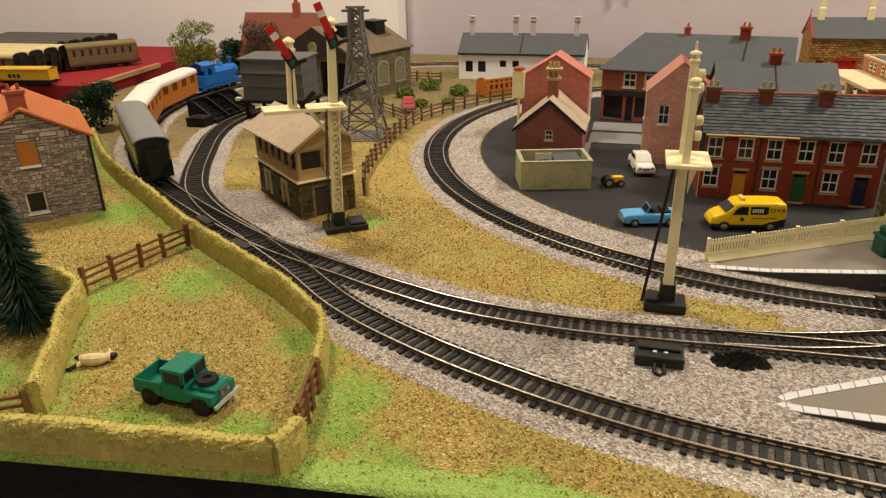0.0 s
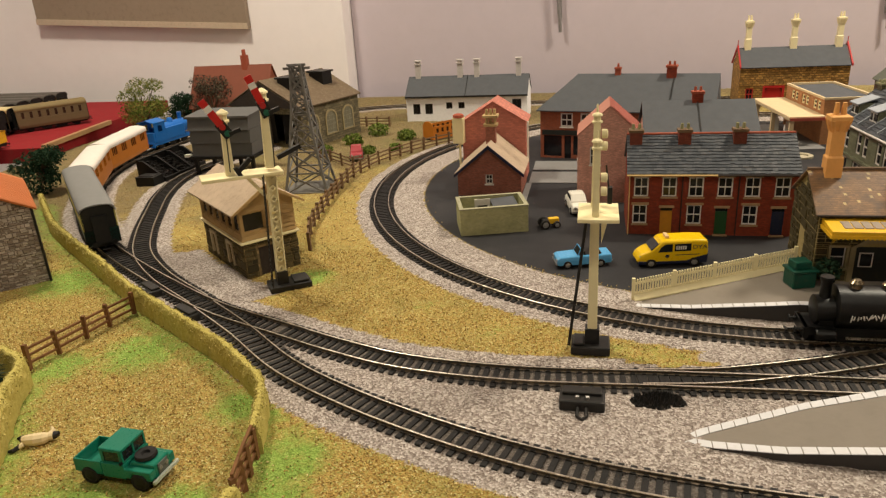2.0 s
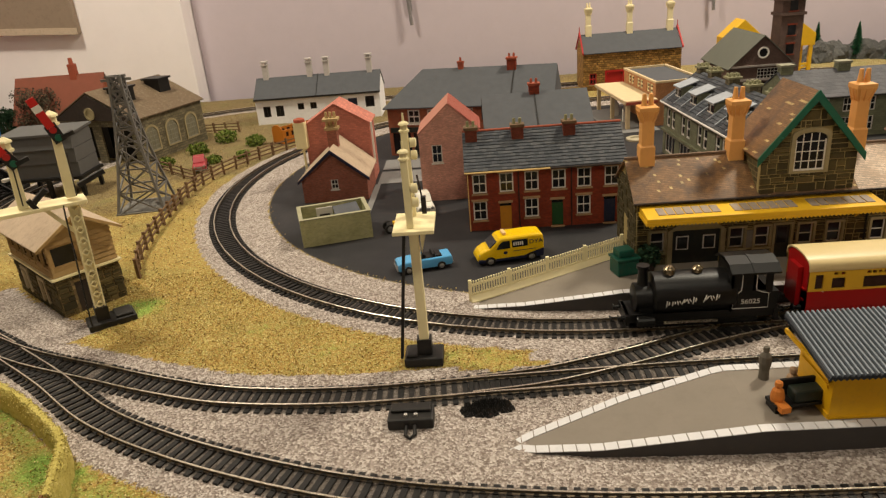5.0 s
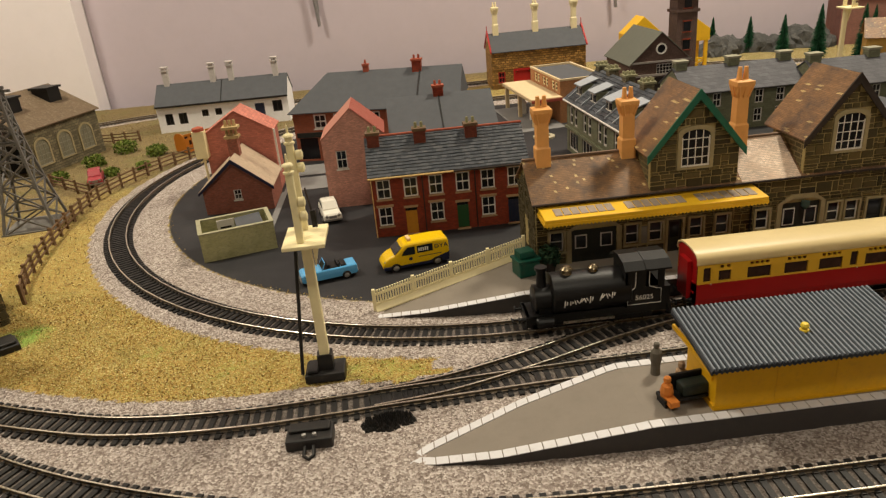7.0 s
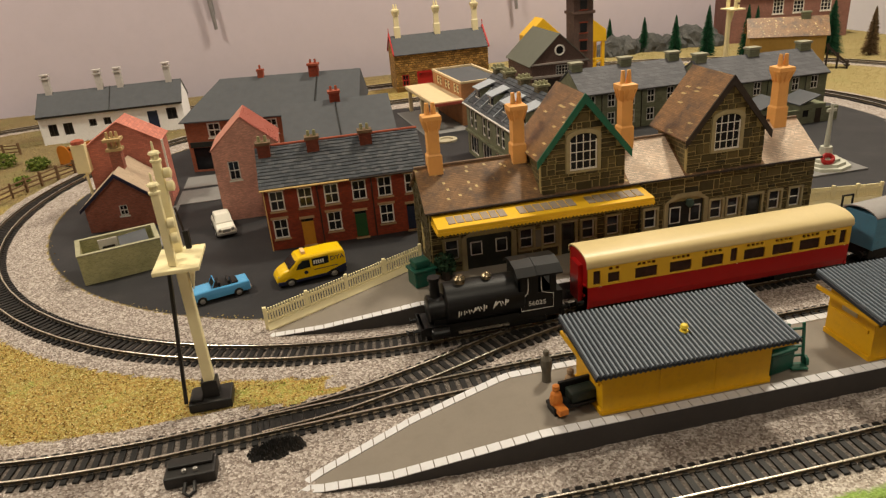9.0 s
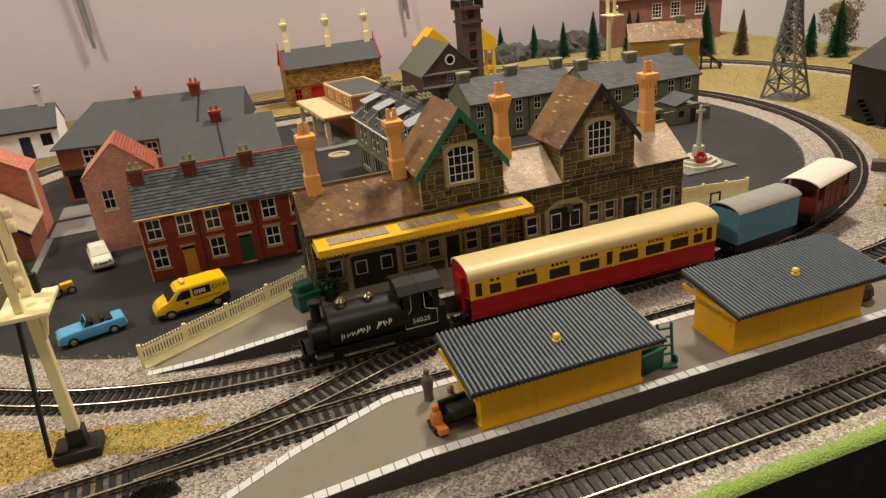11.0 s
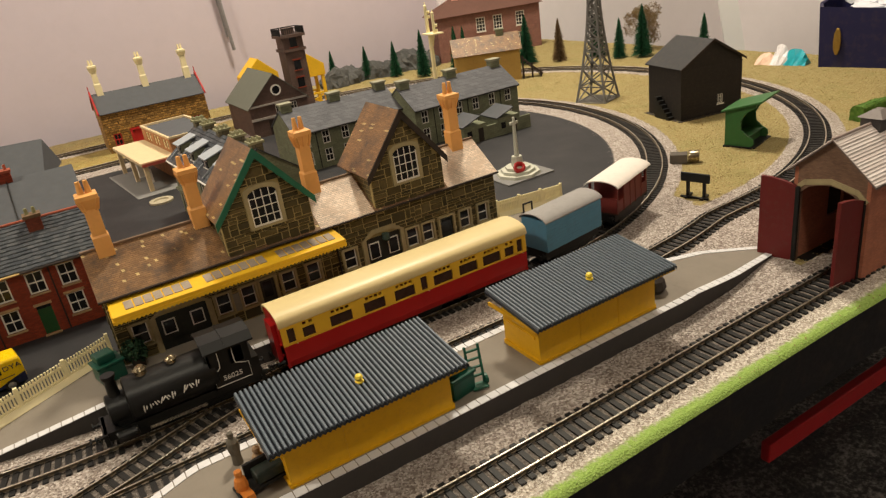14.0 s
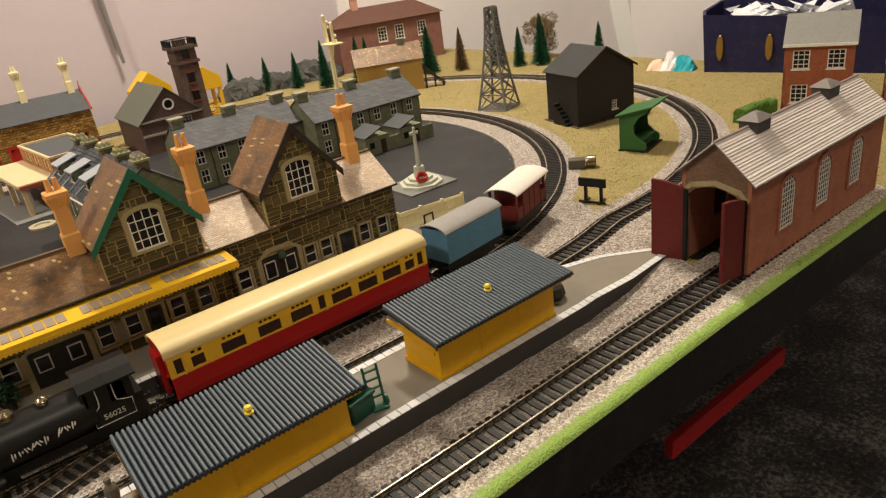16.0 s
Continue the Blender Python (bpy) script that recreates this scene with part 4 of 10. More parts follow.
    for x, top in ((1.4, 13.4), (8.5, 13.4), (18.0, 14.1), (32.5, 13.9)):
        tall_chimney(st, x, 3.3, RIDGE - 1.0, top, ORANGE, 1.2, "tall orange plastic chimney")
    lamp = part("wall_lamp", Geo().lathe(22.3, -0.5, [(0.08, 3.5), (0.32, 3.45), (0.38, 3.0), (0.2, 2.75), (0.05, 2.7)], 12), paint("green_glass_lamp", (0.05, 0.09, 0.08), 0.2), st, smooth=True)
    return st


def canopy():
    """The yellow platform awning with glazed strips and a scalloped edge."""
    c = thing("platform_canopy", "yellow platform canopy with grey glazed strips and scalloped edge", "canopy", 28.9, 59.3, -0.1)
    L, D = 17.7, 2.8
    part("roof", Geo().prism([(0, 6.4), (D, 6.5), (D, 6.95), (0, 6.75)], 0, L, lambda p, q, s: (s, p, q)), YELLOW, c, bevel=0.05)
    for run, at in ((L, lambda p, q, s: (p, s, q)), (D, lambda p, q, s: (s, p, q))):
        n = round(run / 0.3)
        edge_pts = [(run, 6.45), (0, 6.45)] + [q for i in range(n) for q in ((run * i / n, 6.26), (run * (i + 0.5) / n, 6.12))] + [(run, 6.26)]
        part("valance", Geo().prism(edge_pts, -0.06, 0.06, at), YELLOW, c)
    pane = paint("milky_glazing", (0.34, 0.28, 0.23), 0.35, 0.2, dirt_amount=0.3)
    for k in range(3):
        a = 1.0 + k * 5.7
        for i in range(7):
            u = a + i * 0.68
            part("roof_light", Geo().prism([(0.6, 6.77), (1.9, 6.86), (1.9, 6.94), (0.6, 6.85)], u, u + 0.58, lambda p, q, s: (s, p, q)), pane, c)
    for x in (1.0, 6.3, 11.6, 16.9):
        part("bracket", Geo().beam((x, D, 4.9), (x, D - 1.7, 6.3), 0.16), YELLOW, c)
    return c


def ramp_platform(name, label, front, back, ramp_l, ramp_r, tiles_front, tiles_back, x0, x1):
    """A platform from x0 to x1 between two edges front(x), back(x), with a ramp at each end and white edging stones."""
    pf = thing(name, label, "platform", kind="structure")

    def top(x):
        return PLAT_Z * min(1.0, max(0.04, (x - x0) / ramp_l), max(0.04, (x1 - x) / ramp_r))
    xs = sorted(set(np.round(np.linspace(x0, x1, 60), 3)) | {x0 + ramp_l, x1 - ramp_r})
    g, s = Geo(), Geo()
    n = len(xs)
    g.add([(x, front(x), top(x)) for x in xs] + [(x, back(x), top(x)) for x in xs], [(i, i + 1, n + i + 1, n + i) for i in range(n - 1)])
    part("platform_top", g, PLAT_GREY, pf)
    for fn in (front, back):
        m = len(s.v)
        s.v += [(x, fn(x), -0.1) for x in xs] + [(x, fn(x), top(x) - 0.01) for x in xs]
        s.f += [(m + i, m + i + 1, m + n + i + 1, m + n + i) for i in range(n - 1)]
    for x in (x0, x1):
        s.add([(x, front(x), -0.1), (x, back(x), -0.1), (x, back(x), top(x)), (x, front(x), top(x))], [(0, 1, 2, 3)])
    part("platform_side", s, PLAT_SIDE, pf)
    for fn, on, sgn in ((front, tiles_front, 1), (back, tiles_back, -1)):
        if not on:
            continue
        x, step = x0 + 0.05, 0.74
        while x < x1 - step:
            a, b = x + 0.03, x + step - 0.03
            w = 0.56 * sgn
            v = [(a, fn(a), top(a)), (b, fn(b), top(b)), (b, fn(b) + w, top(b)), (a, fn(a) + w, top(a))]
            v = [(p, q - 0.04 * sgn if i < 2 else q, z) for i, (p, q, z) in enumerate(v)] + [(p, q - 0.04 * sgn if i < 2 else q, z + 0.05) for i, (p, q, z) in enumerate(v)]
            part("edging_stone", Geo().add(v, [(0, 1, 2, 3), (4, 5, 6, 7), (0, 1, 5, 4), (1, 2, 6, 5), (2, 3, 7, 6), (3, 0, 4, 7)]), EDGE_TILE, pf)
            x += step
    return pf


def lerp_fn(xs, ys):
    return lambda x: float(np.interp(x, xs, ys))


ramp_platform("island_platform", "grey island platform with white edging and ramped ends",
              lerp_fn([17.0, 18.0, 22, 30, 64, 70, 78.5], [42.0, 41.3, 40.6, 40.3, 40.3, 40.9, 42.6]),
              lerp_fn([17.0, 18.0, 24, 30, 66, 72, 78.5], [42.1, 42.9, 45.2, 46.7, 46.7, 46.0, 43.2]), 13.5, 13.5, True, True, 17.0, 78.5)
ramp_platform("station_platform", "grey station platform with white edging and ramped ends",
              lerp_fn([14.9, 19.3, 25, 30, 62, 69, 75], [59.2, 58.1, 57.5, 57.1, 57.1, 58.2, 60.4]), lerp_fn([14.9, 28.4, 64, 75], [60.5, 64.8, 64.8, 66.1]), 12.0, 10.0, True, False, 14.9, 75)
station()
canopy()


def picket_fence(label, a, b, pickets, posts, drop=0.0, z0=0.1, z1=1.6, h=1.75):
    """A cream picket fence from a to b that climbs from z0 to z1."""
    fn = thing("picket_fence", label, "fence")
    A, B = Vector((*a, z0)), Vector((*b, z1))
    up = Vector((0, 0, 1))
    d = (B - A)
    side = Vector((d.y, -d.x, 0)).normalized()
    for i in range(posts):
        p = A + d * i / (posts - 1)
        part("post", Geo().beam(p, p + up * (h + 0.15), 0.26), CREAM, fn)
    for i in range(pickets):
        p = A + d * (i + 0.5) / pickets
        part("picket", Geo().beam(p + up * 0.45, p + up * h, 0.13), CREAM, fn)
    for z in (0.55, 1.4):
        part("rail", Geo().beam(A + up * z, B + up * z, 0.16), CREAM, fn)
    part("kerb", Geo().prism([(-0.16, 0), (0.5, 0), (0.5, 0.12), (0.16, 0.5), (-0.16, 0.5)], 0, 1, lambda p, q, s: tuple(A + d * s + side * p + up * q)), CREAM, fn)
    return fn


picket_fence("cream plastic picket fence beside the platform ramp", (15.1, 60.4), (28.1, 64.5), 62, 5)
picket_fence("cream plastic picket fence at the platform's far end", (64.3, 63.9), (73.6, 65.4), 40, 4, z0=1.5, z1=0.3)


# ---------------------------------------------------------------- waiting rooms on the island platform
HUT_YELLOW = paint("mustard_plastic", (0.70, 0.38, 0.008), 0.45, 0.12, dirt_amount=0.15)
# One corrugated sheet: groove shade and crest highlights put into two colours.
CORRUGATED = paint("groove_shade_sheet", (0.020, 0.024, 0.034), 0.42, 0.15, dirt_amount=0.12)
RIB = paint("blue_grey_rib_highlight", (0.11, 0.135, 0.165), 0.5, 0.15, dirt_amount=0.12)


KNOB = paint("lemon_knob", (0.80, 0.60, 0.06), 0.4, 0.05, dirt_amount=0.0)


def waiting_room(x):
    h = thing("waiting_room", "mustard waiting room with a blue-grey corrugated roof", "hut", x, 39.9, PLAT_Z, group="platform waiting rooms")
    L = 12.0
    F, B = Face(1.0, 1.2, 11.3, 1.2), Face(11.3, 5.0, 1.0, 5.0)
    part("front_wall", wall(Geo(), F, 0, 3.6), HUT_YELLOW, h)
    g = Geo()
    for u in (3.45, 6.85):
        g.box(u - 0.04, 0, 0.16, u + 0.04, 0.03, 3.4, F)
    g.box(-0.06, 0, 0, F.n + 0.06, 0.07, 0.16, F).box(0, 0, 3.2, F.n, 0.05, 3.45, F)
    part("framing", g, HUT_YELLOW, h)
    part("back_wall", wall(Geo(), B, 0, 3.9, [(2, 0, 8, 3.2)]), HUT_YELLOW, h)
    for xa, xb, sg in ((1.0, 1.3, 1), (11.0, 11.3, -1)):
        G = Face(xa, 5.0, xa, 1.2) if sg > 0 else Face(xb, 1.2, xb, 5.0)
        side = part("side_wall", wall(Geo(), G, 0, 3.5, (), 0.3, 0.3, G.n - 0.3), HUT_YELLOW, h)
        part("panel_trim", Geo().box(0, 0, 0, G.n, 0.12, 0.3, G).box(0.4, 0, 1.7, G.n - 0.4, 0.1, 1.9, G).box(0, 0, 3.2, G.n, 0.14, 3.5, G), HUT_YELLOW, side)
        part("small_vent", Geo().box(1.2, 0.0, 2.2, 2.4, 0.08, 2.8, G), paint("pale_sign", (0.62, 0.52, 0.32), 0.6), side)
    n = 43
    v = []
    for j in range(n * 2 + 1):
        xx = L * j / (n * 2)
        dz = 0.06 if j % 2 else -0.06
        v += [(xx, -0.15, 3.55 + dz), (xx, 5.35, 4.25 + dz), (xx, -0.15, 3.35 + dz), (xx, 5.35, 4.05 + dz)]
    f = []
    for j in range(n * 2):
        a, b = j * 4, j * 4 + 4
        f += [(a, b, b + 1, a + 1), (a + 2, a + 3, b + 3, b + 2), (a, a + 2, b + 2, b), (a + 1, b + 1, b + 3, a + 3)]
    m = n * 8
    f += [(0, 1, 3, 2), (m, m + 2, m + 3, m + 1)]
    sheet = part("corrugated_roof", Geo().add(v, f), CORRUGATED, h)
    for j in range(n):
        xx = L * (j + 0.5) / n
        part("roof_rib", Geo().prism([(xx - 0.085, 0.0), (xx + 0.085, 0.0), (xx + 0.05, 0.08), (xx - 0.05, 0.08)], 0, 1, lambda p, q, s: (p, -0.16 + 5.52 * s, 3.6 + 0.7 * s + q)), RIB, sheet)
    part("fascia_board", Geo().box(0.05, 0.0, 3.15, L - 0.05, 0.12, 3.38).box(L - 0.2, 0.0, 3.15, L - 0.05, 5.2, 3.4).box(0.05, 0, 3.15, 0.2, 5.2, 3.4), HUT_YELLOW, h)
    kn = part("roof_knob", Geo().lathe(6.2, 2.1, [(0.26, 3.9), (0.26, 3.98), (0.1, 4.0), (0.16, 4.04), (0.24, 4.2), (0.18, 4.34), (0.04, 4.4)], 14), KNOB, h, "round yellow knob", smooth=True)
    return h


waiting_room(33.2)
waiting_room(50.2)

# ---------------------------------------------------------------- rolling stock
def on_path(path, s):
    """Place and turn at s centimetres along a path with points half a centimetre apart."""
    i = max(1, min(len(path) - 2, int(round(s / 0.5))))
    d = path[i + 1] - path[i - 1]
    return path[i].x, path[i].y, math.degrees(math.atan2(d.y, d.x))


def seat_on(path, s, wheelbase):
    """A vehicle's place and turn from its two axles."""
    ax, ay, _ = on_path(path, s - wheelbase / 2)
    bx, by, _ = on_path(path, s + wheelbase / 2)
    return (ax + bx) / 2, (ay + by) / 2, math.degrees(math.atan2(by - ay, bx - ax))


def wheelset(parent, x, r=0.62):
    g = Geo()
    for s in (-1, 1):
        T = (lambda s: lambda a, b, c: (x + a, s * (0.72 + c), 0.5 + r + b))(s)
        g.lathe(0, 0, [(r * 1.12, 0.0), (r * 1.12, 0.06), (r, 0.1), (r, 0.26), (r * 0.78, 0.28), (r * 0.7, 0.2), (r * 0.2, 0.2), (r * 0.15, 0.3)], 18, T)
    g.tube([(x, -0.8, 0.5 + r), (x, 0.8, 0.5 + r)], 0.08, 6)
    return part("wheelset", g, SOOT, parent)


def buffers(parent, x, z=1.55):
    sg = 1 if x > 0 else -1
    for y in (-0.95, 0.95):
        part("buffer", Geo().lathe(0, 0, [(0.16, 0.0), (0.14, 0.25), (0.08, 0.25), (0.08, 0.5), (0.26, 0.5), (0.26, 0.58)], 12, lambda a, b, c: (x + sg * c, y + a, z + b)), SOOT, parent)
    part("coupling", Geo().tube([(x, 0, z - 0.45), (x + sg * 0.8, 0, z - 0.5), (x + sg * 0.95, 0.35, z - 0.5), (x + sg * 0.95, -0.35, z - 0.5)], 0.07, 6), SOOT, parent)


def curved_roof(parent, L, w, z0, rise, mat, over=0.1, thick=0.12, n=12, name="roof", full=0.6):
    pts = [(-(w / 2 + over) * math.cos(math.pi * i / n), z0 + rise * math.sin(math.pi * i / n) ** full) for i in range(n + 1)]
    pts += [(p * 0.97, q - thick) for p, q in pts[::-1]]
    return part(name, Geo().prism(pts, -L / 2 - over, L / 2 + over, lambda p, q, s: (s, p, q)), mat, parent, smooth=True)


def coach(label, x, y, turn, L, lower, upper, roof, slots, ends, z1=5.0, w=3.4, bogies=True, group=""):
    """A railway coach: two-colour sides with real window openings, rounded roof, underframe and wheels."""
    c = thing("railway_coach", label, "coach", x, y, 0, turn, group)
    zs, zm = 1.35, 3.05
    part("lower_side", Geo().prism([(-w / 2 + 0.12, zs), (w / 2 - 0.12, zs), (w / 2, zs + 0.5), (w / 2, zm), (-w / 2, zm), (-w / 2, zs + 0.5)], -L / 2, L / 2, lambda p, q, s: (s, p, q)), lower, c, bevel=0.04)
    for F in (Face(-L / 2, -w / 2, L / 2, -w / 2), Face(L / 2, w / 2, -L / 2, w / 2)):
        holes = []
        for u, k in slots:
            if k == "big":
                holes += [(u - 0.86, 3.15, u + 0.86, 4.02)] + [(u - 0.70 + 0.37 * i, 4.2, u - 0.43 + 0.37 * i, 4.42) for i in range(4)]
            elif k == "half":
                holes += [(u - 0.45, 3.2, u + 0.45, 4.0), (u - 0.38, 4.2, u - 0.1, 4.42), (u + 0.1, 4.2, u + 0.38, 4.42)]
            elif k == "door":
                holes += [(u - 0.27, 3.2, u + 0.27, 4.3)]
            else:
                holes += [(u - 0.26, 3.2, u + 0.26, 4.4)]
        side = part("upper_side", wall(Geo(), F, zm, z1 - 0.1, holes, 0.14), upper, c)
        for h in holes:
            if h[3] - h[1] > 0.4:
                part("window_pane", Geo().box(h[0] - 0.03, -0.16, h[1] - 0.03, h[2] + 0.03, -0.12, h[3] + 0.03, F), COACH_GLASS, side)
        for u, k in slots:
            if k == "door":
                part("door_handle", Geo().box(u + 0.22, 0, 3.0, u + 0.34, 0.06, 3.06, F), STEEL, side)
    for s in (-1, 1):
        e = s * L / 2
        part("end_panel", Geo().box(min(e, e - s * 0.15), -w / 2 + 0.02, zs, max(e, e - s * 0.15) , w / 2 - 0.02, z1).prism(
            [(-w / 2 + 0.05, z1), (w / 2 - 0.05, z1), (w / 2 - 0.5, z1 + 0.5), (-w / 2 + 0.5, z1 + 0.5)], e - s * 0.15, e, lambda p, q, t: (t, p, q)), ends, c)
        part("gangway", Geo().box(min(e, e + s * 0.35), -0.75, zs + 0.2, max(e, e + s * 0.35), 0.75, 4.5), SOOT if ends is SOOT else ends, c)
        part("end_step", Geo().box(min(e, e + s * 0.1), -1.3, 2.2, max(e, e + s * 0.1), -0.95, 2.3).box(min(e, e + s * 0.1), -1.3, 3.0, max(e, e + s * 0.1), -0.95, 3.1), ends, c)
    curved_roof(c, L, w, z1 - 0.12, 0.85, roof)
    part("underframe", Geo().box(-L / 2 + 0.2, -1.2, 1.05, L / 2 - 0.2, 1.2, 1.4).box(-2, -1.1, 0.7, -0.6, 1.1, 1.1).box(0.4, -1.0, 0.65, 2.4, 1.0, 1.1), SOOT, c)
    if bogies:
        for bx in (-L / 2 + 3.6, L / 2 - 3.6):
            b = part("bogie", Geo().box(bx - 2.2, -1.25, 0.75, bx + 2.2, -1.0, 1.15).box(bx - 2.2, 1.0, 0.75, bx + 2.2, 1.25, 1.15).box(bx - 0.4, -1.1, 0.9, bx + 0.4, 1.1, 1.2), SOOT, c)
            for wx in (bx - 1.55, bx + 1.55):
                wheelset(b, wx)
    else:
        for wx in (-L / 2 + 2.2, L / 2 - 2.2):
            wheelset(c, wx)
    for e in (-L / 2, L / 2):
        buffers(c, e)
    return c


def goods_van(label, x, y, turn, L, side_mat, roof_mat, veranda=False):
    v = thing("goods_van", label, "wagon", x, y, 0, turn)
    w, zs, z1 = 2.9, 1.95, 4.75
    a = -L / 2 + (1.3 if veranda else 0)
    b = L / 2 - (1.3 if veranda else 0)
    g = Geo().box(a, -w / 2, zs, b, w / 2, z1)
    part("body", g, side_mat, v, bevel=0.03)
    for s in (-1, 1):
        g = Geo()
        for i in range(9):
            z = zs + 0.12 + i * 0.30
            g.box(a + 0.03, s * w / 2 - 0.03, z, b - 0.03, s * w / 2 + 0.012, z + 0.285)
        p = part("side_planks", g, side_mat, v)
        st = Geo()
        for u in (a + 0.1, a + (b - a) * 0.36, a + (b - a) * 0.64, b - 0.1):
            st.box(u - 0.05, s * w / 2, zs, u + 0.05, s * (w / 2 + (0.07 if veranda else 0.025)), z1)
        part("stanchion", st, side_mat, p)
    if veranda:
        for e in (-L / 2, L / 2):
            s = 1 if e > 0 else -1
            part("veranda_end", Geo().box(min(e, e - s * 0.12), -w / 2, zs, max(e, e - s * 0.12), w / 2, zs + 1.5), side_mat, v)
            for yy in (-w / 2 + 0.1, w / 2 - 0.1):
                part("veranda_post", Geo().box(e - s * 0.2 - 0.1, yy - 0.1, zs, e - s * 0.2 + 0.1, yy + 0.1, z1), side_mat, v)
            for yy in (-w / 2, w / 2 - 0.1):
                part("veranda_side", Geo().box(min(e, e - s * 1.3), yy, zs, max(e, e - s * 1.3), yy + 0.1, zs + 1.2), side_mat, v)
        part("floor", Geo().box(-L / 2, -w / 2, zs - 0.1, L / 2, w / 2, zs + 0.1), DARKWOOD, v)
    curved_roof(v, L, w, z1 - 0.08, 0.55, roof_mat, 0.3 if veranda else 0.12, 0.09, full=1.25)
    part("underframe", Geo().box(-L / 2 + 0.1, -1.15, 1.1, L / 2 - 0.1, 1.15, 1.96).box(-L / 2 + 0.9, -1.2, 0.8, L / 2 - 0.9, -1.1, 1.1).box(-L / 2 + 0.9, 1.1, 0.8, L / 2 - 0.9, 1.2, 1.1), SOOT, v)
    for wx in (-L / 2 + 1.9, L / 2 - 1.9):
        wheelset(v, wx)
    for e in (-L / 2, L / 2):
        buffers(v, e)
    return v


COACH_GLASS = glassy("coach_window", (0.04, 0.02, 0.015), 0.2)
RED_COACH = paint("carmine_plastic", (0.36, 0.007, 0.008), 0.35, 0.12, dirt_amount=0.05)
YEL_COACH = paint("coach_yellow", (0.70, 0.42, 0.03), 0.35, 0.1, dirt_amount=0.08)
CREAM_ROOF = paint("cream_coach_roof", (0.66, 0.53, 0.27), 0.38, 0.06, dirt_amount=0.05)
BLUE_VAN = paint("faded_blue_planks", (0.085, 0.235, 0.35), 0.5, 0.15, dirt_amount=0.2)
GREY_VAN_ROOF = paint("light_grey_roof", (0.30, 0.285, 0.275), 0.6, 0.12, dirt_amount=0.15)
MAROON = paint("maroon_planks", (0.14, 0.02, 0.016), 0.5, 0.2, dirt_amount=0.1)
WHITE_ROOF = paint("off_white_roof", (0.74, 0.68, 0.62), 0.6, 0.06, dirt_amount=0.1)
DK_GREEN = paint("dark_green_coach", (0.008, 0.05, 0.038), 0.4, 0.15, dirt_amount=0.06)
PALE_YEL = paint("primrose_coach", (0.80, 0.70, 0.20), 0.4, 0.08, dirt_amount=0.06)
GREY_COACH_ROOF = paint("mid_grey_roof", (0.20, 0.20, 0.195), 0.6, 0.1, dirt_amount=0.12)
TEAK = paint("teak_orange", (0.50, 0.165, 0.018), 0.4, 0.15, dirt_amount=0.12)
ENGINE_BLUE = paint("bright_blue_engine", (0.012, 0.145, 0.52), 0.32, 0.1, dirt_amount=0.04)

coach("red and yellow coach with a cream roof at the platform", 48.9, 54.7, 0, 21.2, RED_COACH, YEL_COACH, CREAM_ROOF,
      [(0.7, "door"), (2.0, "half"), (4.5, "big"), (7.2, "big"), (9.75, "big"), (11.45, "door"), (13.15, "big"), (15.5, "big"), (17.75, "big"), (19.5, "half"), (20.55, "door")], RED_COACH, 4.8)
# the vans stand further along the inner loop, which runs round from the left curve
inner_len = len(INNER) * 0.5


def inner_at(x_along):
    """Distance on the inner loop of a point x_along centimetres past the straight's left end, towards the right curve."""
    return inner_len - x_along


bx, by, bt = seat_on(INNER, inner_at(38.6), 4.2)
goods_van("faded blue planked goods van with a grey roof", bx, by, bt + 180, 7.1, BLUE_VAN, GREY_VAN_ROOF)
bx, by, bt = seat_on(INNER, inner_at(47.8), 4.2)
goods_van("maroon brake van with a white curved roof", bx, by, bt + 180, 6.6, MAROON, WHITE_ROOF, True)


BRASS = paint("dull_brass", (0.20, 0.16, 0.10), 0.28, metal=0.9)
JET = paint("jet_black_enamel", (0.005, 0.005, 0.005), 0.4, 0.3, dirt_amount=0.03)


